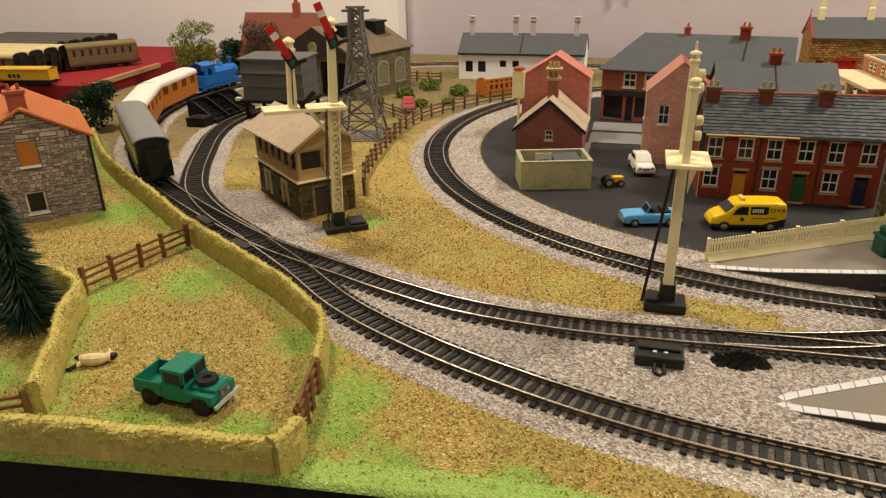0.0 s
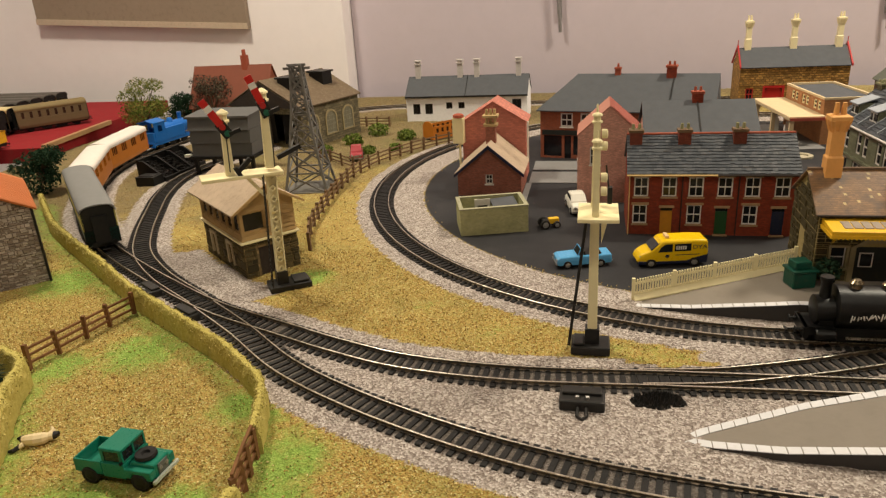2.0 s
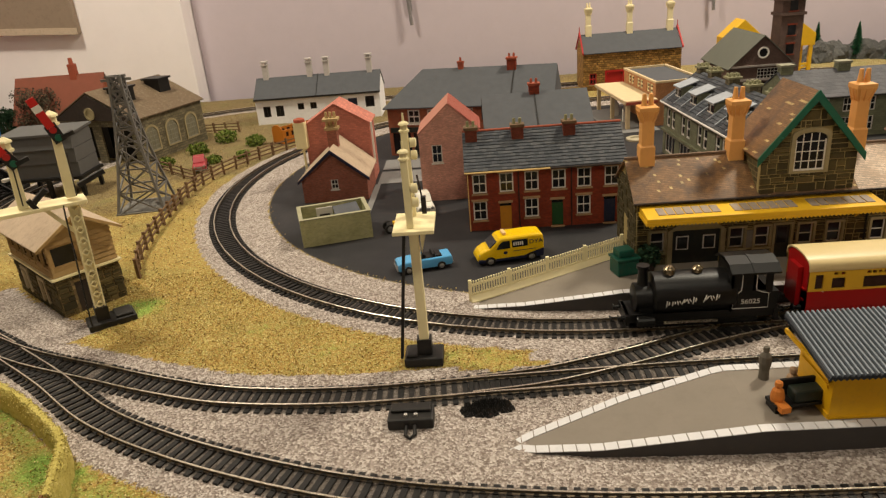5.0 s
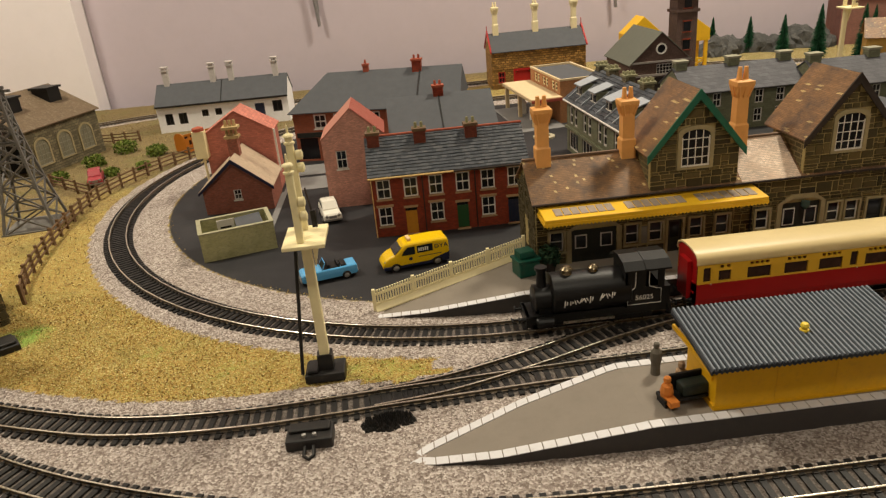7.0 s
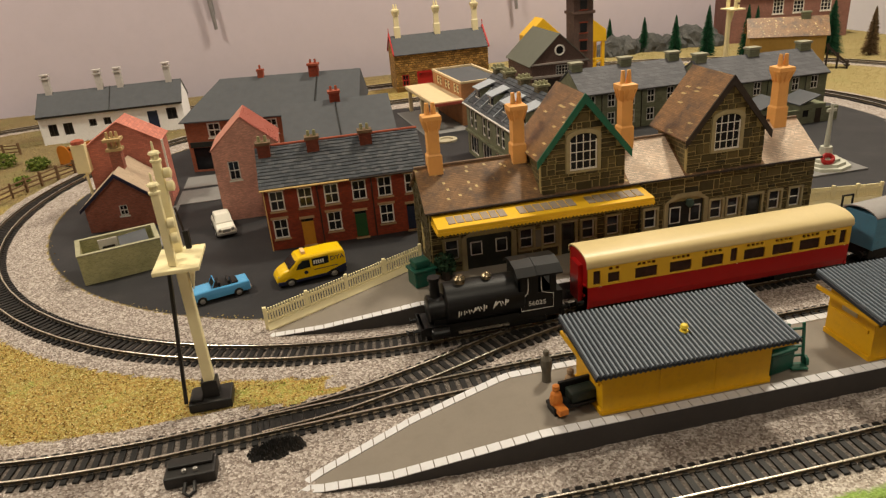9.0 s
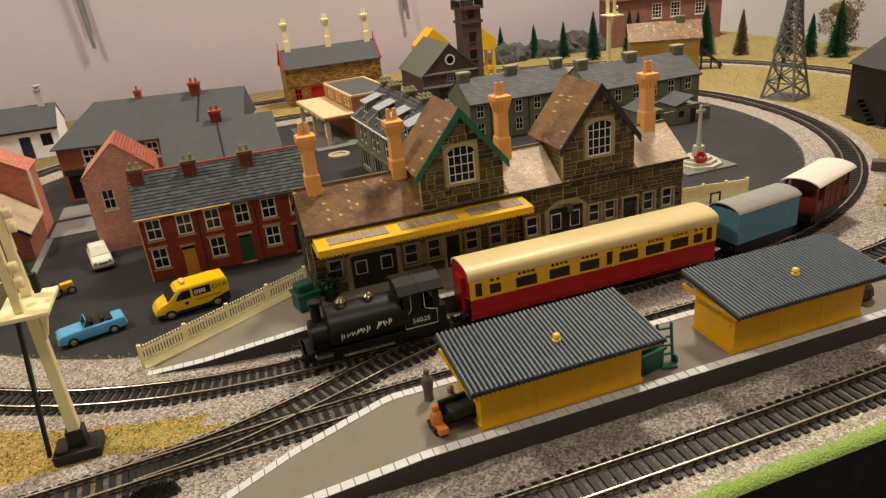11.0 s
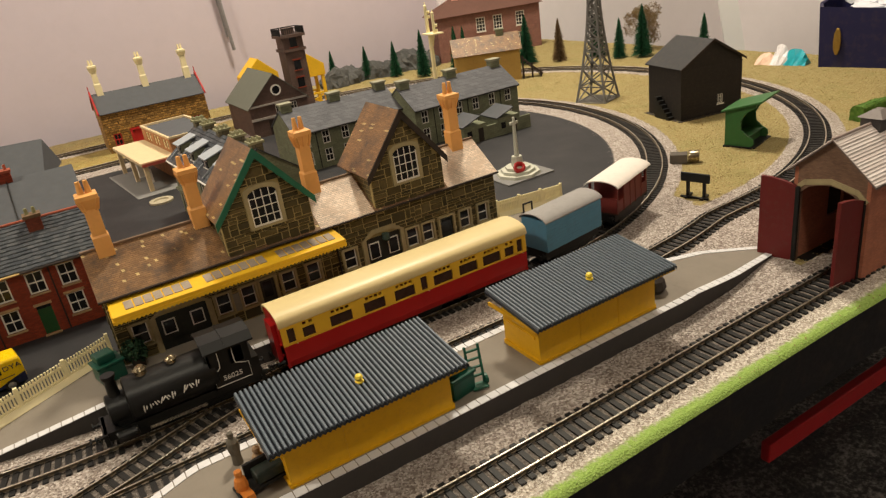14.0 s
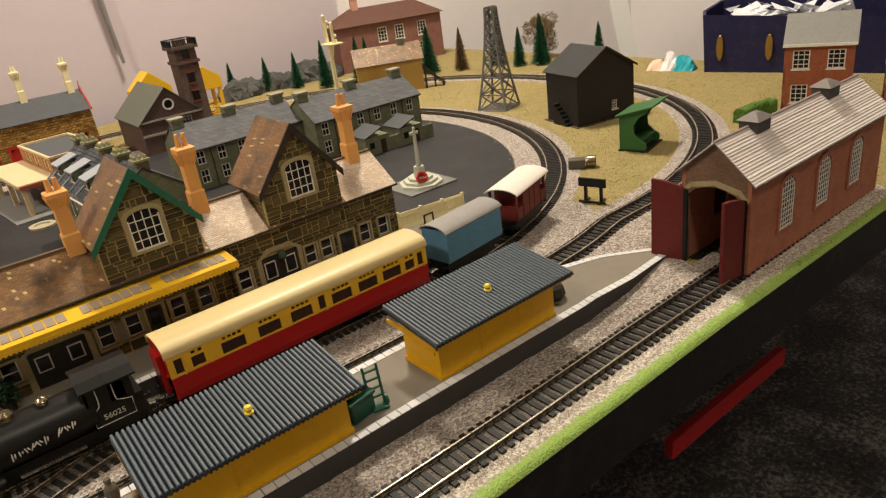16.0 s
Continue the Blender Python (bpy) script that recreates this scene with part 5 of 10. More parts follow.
def saddle_engine():
    """The small black tank engine at the head of the platform train."""
    e = thing("tank_engine", "small black saddle tank engine with white hand-painted lettering", "locomotive", 31.0, 54.7)
    part("frame", Geo().box(-5.6, -1.25, 1.2, 5.6, 1.25, 1.9).box(-5.7, -1.4, 1.0, -5.4, 1.4, 1.9).box(5.4, -1.4, 1.0, 5.7, 1.4, 1.9).box(-4.6, -1.3, 0.75, 4.2, -1.15, 1.2).box(-4.6, 1.15, 0.75, 4.2, 1.3, 1.2), JET, e)
    lay = lambda a, b, c: (c, a, b + 3.2)
    part("saddle_tank", Geo().lathe(0, 0, [(1.6, -3.6), (1.72, -3.5), (1.72, 2.4), (1.6, 2.5)], 28, lay), JET, e, smooth=True)
    part("smokebox", Geo().lathe(0, 0, [(0.9, -4.95), (1.15, -4.85), (1.15, -3.6)], 24, lambda a, b, c: (c, a, b + 2.9)), JET, e, smooth=True)
    part("firebox_skirt", Geo().box(-4.6, -1.0, 1.8, 2.4, 1.0, 2.9), JET, e)
    ch = part("chimney", Geo().lathe(-4.2, 0, [(0.5, 3.7), (0.4, 4.1), (0.36, 5.3), (0.48, 5.45), (0.48, 5.7), (0.3, 5.7)], 16), JET, e, smooth=True)
    part("dome", Geo().lathe(-2.2, 0, [(0.5, 4.75), (0.42, 4.95), (0.42, 5.2), (0.5, 5.25), (0.25, 5.5), (0.02, 5.52)], 16), BRASS, e, smooth=True)
    part("safety_valve", Geo().lathe(-0.1, 0, [(0.42, 4.8), (0.34, 4.95), (0.34, 5.1), (0.44, 5.15), (0.22, 5.4), (0.02, 5.45)], 14), BRASS, e, smooth=True)
    for y in (-1.55, 1.55):
        s = 1 if y > 0 else -1
        F = Face(2.0, y, 5.0, y) if s < 0 else Face(5.0, y, 2.0, y)
        side = Geo()
        wall(side, F, 1.9, 5.5, [(1.55, 3.6, 2.5, 5.0)], 0.15)
        p = part("cab_side", side, JET, e)
        line = Geo()
        pts = [(0.15, 2.15), (2.75, 2.15), (2.75, 3.4), (2.3, 3.5), (1.85, 3.7), (1.8, 4.0), (1.8, 5.2), (0.75, 5.2), (0.75, 4.1), (0.7, 3.7), (0.5, 3.5), (0.15, 3.4)]
        line.tube([F(u, 0.02, z) for u, z in pts], 0.035, 4, True)
        part("lining", line, FRAME_W, p, "thin white lining")
        if s < 0:
            font = bpy.data.curves.new("running_number", "FONT")
            font.body, font.size, font.extrude, font.align_x = "56025", 0.0058, 0.0001, "CENTER"
            tmp = bpy.data.objects.new("tmp", font)
            me_t = bpy.data.meshes.new_from_object(tmp)
            bpy.data.objects.remove(tmp)
            me_t.materials.append(FRAME_W)
            num = part("running_number", me_t, None, p, at=Matrix.Translation((3.45 * CM, (y - 0.03) * CM, 2.55 * CM)) @ Matrix.Rotation(math.pi / 2, 4, "X"))
    part("cab_front", Geo().box(2.0, -1.55, 1.9, 2.15, 1.55, 5.5), JET, e)
    part("cab_roof", Geo().prism([(-1.9, 5.35), (-1.2, 5.85), (0, 6.05), (1.2, 5.85), (1.9, 5.35), (1.9, 5.2), (1.2, 5.7), (0, 5.9), (-1.2, 5.7), (-1.9, 5.2)], 1.8, 5.4, lambda p, q, s: (s, p, q)), JET, e)
    part("roof_rib", Geo().prism([(-1.9, 5.4), (-1.2, 5.9), (0, 6.1), (1.2, 5.9), (1.9, 5.4), (0, 6.0)], 3.4, 3.6, lambda p, q, s: (s, p, q)), JET, e)
    part("bunker", Geo().box(4.9, -1.5, 1.9, 5.5, 1.5, 3.5), JET, e)
    # brush-painted marks along the tank, as plain strokes
    R = random.Random(9)

    def on_tank(u, z):
        k = math.asin(max(-1, min(1, (z - 3.2) / 1.74)))
        return (u, -1.745 * math.cos(k), z)
    for u, z, h in ((-2.75, 2.95, 0.62), (-2.32, 3.0, 0.4), (-1.95, 3.06, 0.4), (-1.55, 3.12, 0.5), (-1.2, 3.16, 0.44), (-0.8, 3.16, 0.6), (0.05, 3.28, 0.6), (0.5, 3.32, 0.42), (0.9, 3.36, 0.5)):
        lean = R.uniform(-0.08, 0.14)
        for du, dz, q in ((0.0, 0.0, 1.0), (0.17, 0.06, 0.55)):
            pts = [on_tank(u + du - lean * (i - 2) / 2, z + dz + h * q * (0.5 - i / 4)) for i in range(5)]
            part("paint_bar", Geo().tube(pts, [0.035, 0.05, 0.055, 0.05, 0.035], 6), FRAME_W, e, "white brush-painted bar")
    for x in (-2.6, 1.0):
        wheelset(e, x, 0.85)
    for y in (-1.35, 1.35):
        part("cylinder", Geo().lathe(0, 0, [(0.4, -4.9), (0.45, -4.8), (0.45, -3.6), (0.4, -3.5)], 14, lambda a, b, c: (c, y + a, 1.35 + b)), JET, e)
        part("coupling_rod", Geo().box(-2.8, y - 0.06, 1.0, 1.2, y + 0.06, 1.2), STEEL, e)
        part("handrail", Geo().tube([(-3.2, y * 1.12, 3.55), (1.9, y * 1.12, 3.55)], 0.04, 5), JET, e)
    buffers(e, -5.65)
    buffers(e, 5.65)
    e.matrix_basis = place(31.4, 54.7, 0.05) @ Matrix.Diagonal((0.93, 0.92, 0.88, 1.0))
    return e


saddle_engine()

# the train on the outer line's left curve
outer_len = len(OUTER) * 0.5
x, y, t = seat_on(OUTER, outer_len - 42.0, 14)
coach("dark green and primrose coach with a grey roof", x, y, t, 22.0, DK_GREEN, PALE_YEL, GREY_COACH_ROOF,
      [(u, "slim") for u in (0.7, 2.6, 3.3, 4.0, 5.6, 6.3, 7.0, 8.6, 9.3, 10.0, 11.6, 12.3, 13.0, 14.6, 15.3, 16.0, 17.6, 18.3, 19.0, 20.8)], SOOT)
for s in (61.3, 76.6):
    x, y, t = seat_on(OUTER, outer_len - s, 8)
    coach("teak orange coach with a white roof", x, y, t, 14.2, TEAK, TEAK, WHITE_ROOF, [(u, "slim") for u in (1.2, 1.8, 2.4, 4.6, 5.2, 5.8, 8.2, 8.8, 9.4, 11.8, 12.4, 13.0)], TEAK, 4.7, 3.3, False, "orange coaches of the running train")


def blue_engine():
    x, y, t = seat_on(OUTER, outer_len - 91.0, 6)
    e = thing("tank_engine", "bright blue tank engine at the head of the orange coaches", "locomotive", x, y, 0, t + 180)
    part("frame", Geo().box(-5.2, -1.3, 1.3, 5.2, 1.3, 1.9).box(5.0, -1.4, 1.0, 5.3, 1.4, 1.9).box(-5.3, -1.4, 1.0, -5.0, 1.4, 1.9), ENGINE_BLUE, e, bevel=0.04)
    lay = lambda a, b, c: (c, a, b + 3.3)
    part("boiler", Geo().lathe(0, 0, [(0.9, 4.9), (1.2, 4.75), (1.25, 4.6), (1.25, -2)], 22, lay), ENGINE_BLUE, e, smooth=True)
    for y2 in (-1.6, 1.0):
        part("side_tank", Geo().box(-2, y2, 1.9, 3.0, y2 + 0.6, 3.9), ENGINE_BLUE, e, bevel=0.08)
    part("chimney", Geo().lathe(4.0, 0, [(0.4, 4.4), (0.34, 4.7), (0.38, 5.6), (0.45, 5.7)], 14), ENGINE_BLUE, e, smooth=True)
    part("dome", Geo().lathe(1.2, 0, [(0.6, 4.4), (0.55, 4.9), (0.3, 5.2), (0.02, 5.25)], 16), ENGINE_BLUE, e, smooth=True)
    for y2 in (-1.6, 1.45):
        F = Face(-4.8, y2, -2, y2)
        part("cab_side", wall(Geo(), F, 1.9, 5.2, [(0.9, 3.6, 2.0, 4.7)], 0.15), ENGINE_BLUE, e)
    part("cab_roof", Geo().prism([(-1.8, 5.15), (0, 5.6), (1.8, 5.15), (1.8, 5.3), (0, 5.75), (-1.8, 5.3)], -5.0, -1.8, lambda p, q, s: (s, p, q)), ENGINE_BLUE, e)
    part("bunker", Geo().box(-5.2, -1.5, 1.9, -4.6, 1.5, 3.6), ENGINE_BLUE, e)
    for wx in (-2.9, 0.2, 3.3):
        g = wheelset(e, wx, 0.85)
    buffers(e, -5.25)
    buffers(e, 5.25)
    return e


blue_engine()
# the lone roofless coach body that stands behind the brick hall
def coach_body():
    c = thing("coach_body", "roofless teak orange coach body behind the brick hall", "coach", -12.2, 126.0, 0, 47)
    L, w, z0, z1 = 11.4, 3.1, 0.25, 2.5
    slots = [(0.7 + 1.05 * i, 1.4, 1.2 + 1.05 * i, 2.15) for i in range(10)]
    for F in (Face(-L / 2, -w / 2, L / 2, -w / 2), Face(L / 2, w / 2, -L / 2, w / 2)):
        side = part("side", wall(Geo(), F, z0, z1, slots, 0.14), TEAK, c)
        for h in slots:
            part("window_pane", Geo().box(h[0] - 0.03, -0.16, h[1] - 0.03, h[2] + 0.03, -0.12, h[3] + 0.03, F), COACH_GLASS, side)
        part("waist_rail", Geo().box(0, 0, 1.15, L, 0.06, 1.25, F), TEAK, side)
    arch = [(-w / 2 + 0.15, z0), (w / 2 - 0.15, z0), (w / 2 - 0.15, z1)] + [((w / 2 - 0.15) * math.cos(a), z1 + 0.75 * math.sin(a)) for a in (0.4, 0.8, 1.2, 1.57, 1.94, 2.34, 2.74)] + [(-w / 2 + 0.15, z1)]
    for e in (-L / 2, L / 2 - 0.15):
        part("end_panel", Geo().prism(arch, e, e + 0.15, lambda p, q, s: (s, p, q)), TEAK, c, "arched end panel")
    part("floor_plate", Geo().box(-L / 2, -w / 2 + 0.14, 0.05, L / 2, w / 2 - 0.14, 0.3), SOOT, c)
    return c


coach_body()

# ---------------------------------------------------------------- town: materials
BRICK_RED = bricks("dark_red_brick", (0.27, 0.04, 0.015), (0.15, 0.042, 0.024), 0.30, 0.10, 0.012, 0.25)
BRICK_PINK = bricks("pinkish_brick", (0.70, 0.36, 0.275), (0.58, 0.33, 0.26), 0.28, 0.1, 0.012, 0.2)
BRICK_BROWN = bricks("brown_brick", (0.34, 0.115, 0.075), (0.26, 0.13, 0.10), 0.28, 0.1, 0.012, 0.22)
BRICK_SHED = bricks("warm_shed_brick", (0.42, 0.15, 0.085), (0.34, 0.15, 0.10), 0.28, 0.1, 0.012, 0.15)
BRICK_ORANGE = bricks("orange_brick", (0.36, 0.10, 0.045), (0.26, 0.12, 0.08), 0.28, 0.1, 0.012, 0.2)
BRICK_DULL = bricks("dull_purple_brick", (0.13, 0.078, 0.062), (0.09, 0.06, 0.05), 0.28, 0.1, 0.012, 0.2)
GOLD_STONE = bricks("golden_stone", (0.38, 0.21, 0.055), (0.16, 0.09, 0.03), 0.75, 0.42, 0.06, 0.5)
PALE_GREEN = bricks("pale_green_stone", (0.19, 0.20, 0.125), (0.14, 0.145, 0.10), 0.7, 0.3, 0.02, 0.15)
BARN_STONE = bricks("olive_stone", (0.17, 0.145, 0.085), (0.09, 0.075, 0.05), 0.8, 0.4, 0.045, 0.35)
RUBBLE = bricks("grey_rubble", (0.27, 0.21, 0.165), (0.14, 0.105, 0.08), 0.5, 0.28, 0.05, 0.35)
SLATE_PIECE = grains("loose_slate", [(0.1, (0.058, 0.064, 0.074)), (0.5, (0.074, 0.08, 0.09)), (0.9, (0.10, 0.105, 0.112))], 0.42)
WHITEWASH = paint("whitewashed_rubble", (0.93, 0.93, 0.96), 0.8, 0.08, dirt_amount=0.15, bump=1.0, scale=0.7)
RED_TILE = paint("red_roof_card", (0.34, 0.09, 0.062), 0.7, 0.15, dirt_amount=0.15)
BEIGE_ROOF = paint("beige_roof_card", (0.50, 0.385, 0.275), 0.75, 0.25, dirt_amount=0.32)
PINK_ROOF = paint("faded_pink_roof", (0.50, 0.22, 0.16), 0.75, 0.12, dirt_amount=0.15)
SALMON = bricks("salmon_tiles", (0.56, 0.20, 0.145), (0.44, 0.17, 0.13), 0.5, 0.22, 0.02, 0.15)
DK_BROWN_ROOF = paint("brown_red_roof", (0.21, 0.062, 0.035), 0.7, 0.15, dirt_amount=0.15)
SAGE_ROOF = paint("sage_grey_roof", (0.125, 0.13, 0.105), 0.75, 0.12, dirt_amount=0.12)
PAVE = paint("pale_paving", (0.20, 0.195, 0.19), 0.8, 0.12, dirt_amount=0.15)
BRICK_DARK = bricks("stack_brick", (0.20, 0.045, 0.025), (0.10, 0.04, 0.025), 0.28, 0.1, 0.012, 0.25)
MOSSY_STONE = paint("mossy_stone_pots", (0.30, 0.29, 0.17), 0.8, 0.3)
MOSSY = paint("mossy_cap", (0.16, 0.10, 0.055), 0.8, 0.3)
CLAY = paint("clay_red", (0.36, 0.085, 0.045), 0.7, 0.15)


def stack(parent, x, y, z0, z1, w, mat, pots=2, cap=None, pot_mat=None):
    g = Geo().box(x - w / 2, y - w * 0.4, z0, x + w / 2, y + w * 0.4, z1 - 0.25)
    ob = part("chimney", g, mat, parent)
    part("chimney_cap", Geo().box(x - w * 0.6, y - w * 0.5, z1 - 0.28, x + w * 0.6, y + w * 0.5, z1), cap or mat, ob)
    for i in range(pots):
        u = x + (i - (pots - 1) / 2) * w * 0.5
        part("chimney_pot", Geo().cyl(u, y, z1, z1 + 0.55, 0.17, 0.14, 8), pot_mat or CLAY, ob)
    return ob


def slates(F, run, rise, rows, cols, seed, z0, depth):
    """Courses of overlapping slates up a slope that starts at z0 and climbs rise over depth."""
    R, g = random.Random(seed), Geo()
    for r in range(rows):
        a, b = r / rows, (r + 1.25) / rows
        off = 0.5 if r % 2 else 0.0
        for c in range(-1, cols + 1):
            u0, u1 = max(0, (c + off) / cols * run + 0.006), min(run, (c + 1 + off) / cols * run - 0.006)
            if u1 - u0 < 0.08:
                continue
            j = R.uniform(-0.03, 0.03)
            d0, d1 = a + j / depth, min(1.0, b)
            t = 0.08 + R.uniform(0, 0.05)
            lo = [F(u0, -depth * d0, z0 + rise * d0 + t), F(u1, -depth * d0, z0 + rise * d0 + t)]
            hi = [F(u1, -depth * d1, z0 + rise * d1 + 0.01), F(u0, -depth * d1, z0 + rise * d1 + 0.01)]
            under = [F(u0, -depth * d0, z0 + rise * d0 - 0.02), F(u1, -depth * d0, z0 + rise * d0 - 0.02)]
            g.add(lo + hi + under, [(0, 1, 2, 3), (4, 5, 1, 0), (4, 0, 3), (5, 2, 1)])
    return g


def shell(parent, F_list, zt, mat, holes=None, gables=None, top=0.0):
    """The walls of a house; holes by wall number, gables on the walls named."""
    out = []
    for i, F in enumerate(F_list):
        g = wall(Geo(), F, 0, zt, (holes or {}).get(i, []), 0.3, 0.3 * (i % 2), F.n - 0.3 * (i % 2))
        if gables and i in gables:
            gable(g, F, zt, top)
        out.append(part("wall", g, mat, parent))
    return out


def four(L, D):
    return [Face(0, 0, L, 0), Face(L, 0, L, D), Face(L, D, 0, D), Face(0, D, 0, 0)]


GUTTER_TAN = paint("tan_gutter", (0.72, 0.50, 0.20), 0.5, 0.1)


def terrace():
    t = thing("terraced_houses", "row of dark red brick terraced houses with slate roof", "houses", 15.2, 76.3)
    L, D, E, RZ = 15.7, 7.4, 6.55, 9.45
    W = four(L, D)
    wins, doors = [], []
    for i in range(3):
        o = i * 5.22
        wins += [(o + 0.55, 4.05, o + 1.95, 6.05), (o + 3.25, 4.05, o + 4.65, 6.05), (o + 0.5, 1.2, o + 1.9, 3.2)]
        doors += [(o + 3.2, 0.15, o + 4.35, 2.9)]
    shell(t, W, E, BRICK_RED, {0: wins + doors}, {1, 3}, RZ)
    sill = paint("stone_sill", (0.42, 0.27, 0.14), 0.7, 0.15)
    for h in wins:
        w = window(t, W[0], *h, FRAME_W, GLASS, 2, 2, 0.13, sill)
        part("lintel", Geo().box(h[0] - 0.15, 0, h[3], h[2] + 0.15, 0.06, h[3] + 0.25, W[0]), sill, w)
    for h, col, lab in zip(doors, ((0.55, 0.24, 0.02), (0.02, 0.08, 0.025), (0.015, 0.022, 0.05)), ("orange-yellow front door", "dark green front door", "dark blue front door")):
        d = part("door", Geo().box(h[0], -0.25, h[1], h[2], -0.1, h[3] - 0.35, W[0]), paint("door_paint", col, 0.5, 0.15), t, lab)
        part("fanlight", Geo().box(h[0], -0.2, h[3] - 0.33, h[2], -0.12, h[3], W[0]), GLASS, d)
        part("lintel", Geo().box(h[0] - 0.15, 0, h[3], h[2] + 0.15, 0.06, h[3] + 0.25, W[0]), sill, d)
        part("doorstep", Geo().box(h[0] - 0.1, 0, 0, h[2] + 0.1, 0.3, 0.15, W[0]), sill, d)
    for u in (5.15, 10.4):
        part("downpipe", Geo().tube([(u, -0.1, 0), (u, -0.1, E)], 0.06, 6), DARKWOOD, t)
    gable_roof(t, 0, L, 0, D, E, RZ, GREY_ROOF, "x", 0.35, 0.12, 0.2)
    part("slate_cladding", slates(Face(-0.2, -0.35, L + 0.2, -0.35), L + 0.4, (RZ - E) * (D / 2 + 0.35) / (D / 2), 13, 34, 3, E - 0.35 * (RZ - E) / (D / 2) + 0.14, D / 2 + 0.35), SLATE_PIECE, t, kind="stuff")
    part("ridge", Geo().tube([(-0.2, D / 2, RZ + 0.16), (L + 0.2, D / 2, RZ + 0.16)], 0.14, 8), CLAY, t, "terracotta ridge tiles")
    part("gutter", Geo().tube([(-0.2, -0.45, E - 0.2), (8.3, -0.45, E - 0.2)], 0.09, 6), GUTTER_TAN, t, "yellow gutter over the first doors")
    part("downpipe", Geo().tube([(0.1, -0.12, 0), (0.1, -0.12, E - 0.2)], 0.05, 6), GUTTER_TAN, t, "yellow downpipe")
    part("gutter", Geo().tube([(8.3, -0.45, E - 0.2), (L + 0.2, -0.45, E - 0.2)], 0.10, 6), DARKWOOD, t)
    for x in (0.7, 5.4, 10.6):
        stack(t, x, D / 2 - 0.7, RZ - 1.2, RZ + 0.8, 1.2, BRICK_DARK, 2, MOSSY, paint("mossy_pots", (0.28, 0.27, 0.14), 0.8))
    return t


terrace()


def gabled_house(name, label, x, y, turn, L, D, E, RZ, wall_mat, roof_mat, along, holes, sill=None, frame_mat=None, over=0.35, category="house", cols=2, rows=2, group=""):
    """A plain house: four walls, windows by wall number, two-slope roof."""
    h = thing(name, label, category, x, y, 0, turn, group)
    W = four(L, D)
    shell(h, W, E, wall_mat, holes, {1, 3} if along == "x" else {0, 2}, RZ)
    for i, hs in holes.items():
        for o in hs:
            if o[1] < 0.3:
                part("door", Geo().box(o[0], -0.25, o[1], o[2], -0.12, o[3], W[i]), DARKWOOD, h)
            else:
                window(h, W[i], *o, frame_mat or FRAME_W, GLASS, cols, rows, 0.12, sill)
    gable_roof(h, 0, L, 0, D, E, RZ, roof_mat, along, over, 0.14, over)
    return h


pink = gabled_house("gabled_house", "pink brick gable house with a red tiled roof", 9.9, 87.0, 0, 7.0, 6.5, 8.0, 11.2, BRICK_PINK, PINK_ROOF, "y", {0: [(1.4, 4.6, 2.6, 6.7)], 3: [(3, 4.6, 4.2, 6.6)]}, WHITE, over=0.08)
part("tile_slope", slates(Face(7.1, -0.05, 7.1, 6.5), 6.5, 3.2, 14, 16, 12, 8.15, 3.55), RED_TILE, pink, "red tiled slope", kind="stuff")
blockb = gabled_house("town_house", "house with a wide grey slate-card roof behind the terrace", 17.8, 89.7, 0, 12.4, 14.6, 5.6, 10.0, BRICK_PINK, GREY_ROOF, "x", {0: [(2, 3, 3.2, 5)]}, WHITE)
stack(blockb, 6.2, 7.3, 9.4, 11.2, 1.25, BRICK_RED, 2, CLAY)
part("roof_seam", Geo().beam((6.2, -0.3, 5.65), (6.2, 7.2, 10.15), 0.12), BLACK, blockb)


def corner_shop():
    s = thing("corner_shop", "red brick corner shop with dark shopfront and grey hipped roof", "shop", 4.0, 109.3, 0, -12)
    L, D, E, RZ = 23.4, 11.5, 7.3, 11.5
    W = four(L, D)
    up = [(3.0, 4.7, 4.8, 6.7), (5.9, 4.7, 7.7, 6.7), (11, 4.7, 12.6, 6.7), (15, 4.7, 16.6, 6.7)]
    shop = [(0.5, 0.3, 3.2, 3.4), (3.6, 0.0, 4.6, 3.4), (4.9, 0.6, 8.0, 3.4)]
    shell(s, W, E, BRICK_ORANGE, {0: up + shop})
    for h in up:
        window(s, W[0], *h, FRAME_W, GLASS, 2, 2, 0.2, WHITE)
    for h in shop:
        part("shop_window", Geo().box(h[0], -0.25, h[1], h[2], -0.12, h[3], W[0]), GLASS, s)
    part("shop_sign", Geo().box(0.3, 0, 3.5, 8.2, 0.2, 4.2, W[0]), paint("black_signboard", (0.02, 0.025, 0.022), 0.5), s)
    g, o = Geo(), 0.5
    A, B, C, Dd = (-o, -o, E - 0.2), (L + o, -o, E - 0.2), (L + o, D + o, E - 0.2), (-o, D + o, E - 0.2)
    P, Q = (4.2, D / 2, RZ), (L + o, D / 2, RZ)
    low = [(x, y, z - 0.15) for x, y, z in (A, B, C, Dd)]
    g.add([A, B, C, Dd, P, Q] + low, [(0, 1, 5, 4), (2, 3, 4, 5), (3, 0, 4), (1, 2, 5), (6, 7, 1, 0), (8, 9, 3, 2), (9, 6, 0, 3), (7, 8, 2, 1), (6, 9, 8, 7)])
    part("hipped_roof", g, GREY_ROOF, s)
    stack(s, 10.0, D / 2, RZ - 0.5, RZ + 0.9, 0.8, CLAY, 1, CLAY)
    stack(s, 17.5, D / 2 - 0.3, RZ - 0.7, RZ + 1.2, 1.3, BRICK_RED, 2, CLAY)
    part("roof_seam", Geo().beam((17.9, -0.5, E), (17.9, D / 2, RZ + 0.1), 0.12), BLACK, s)
    return s


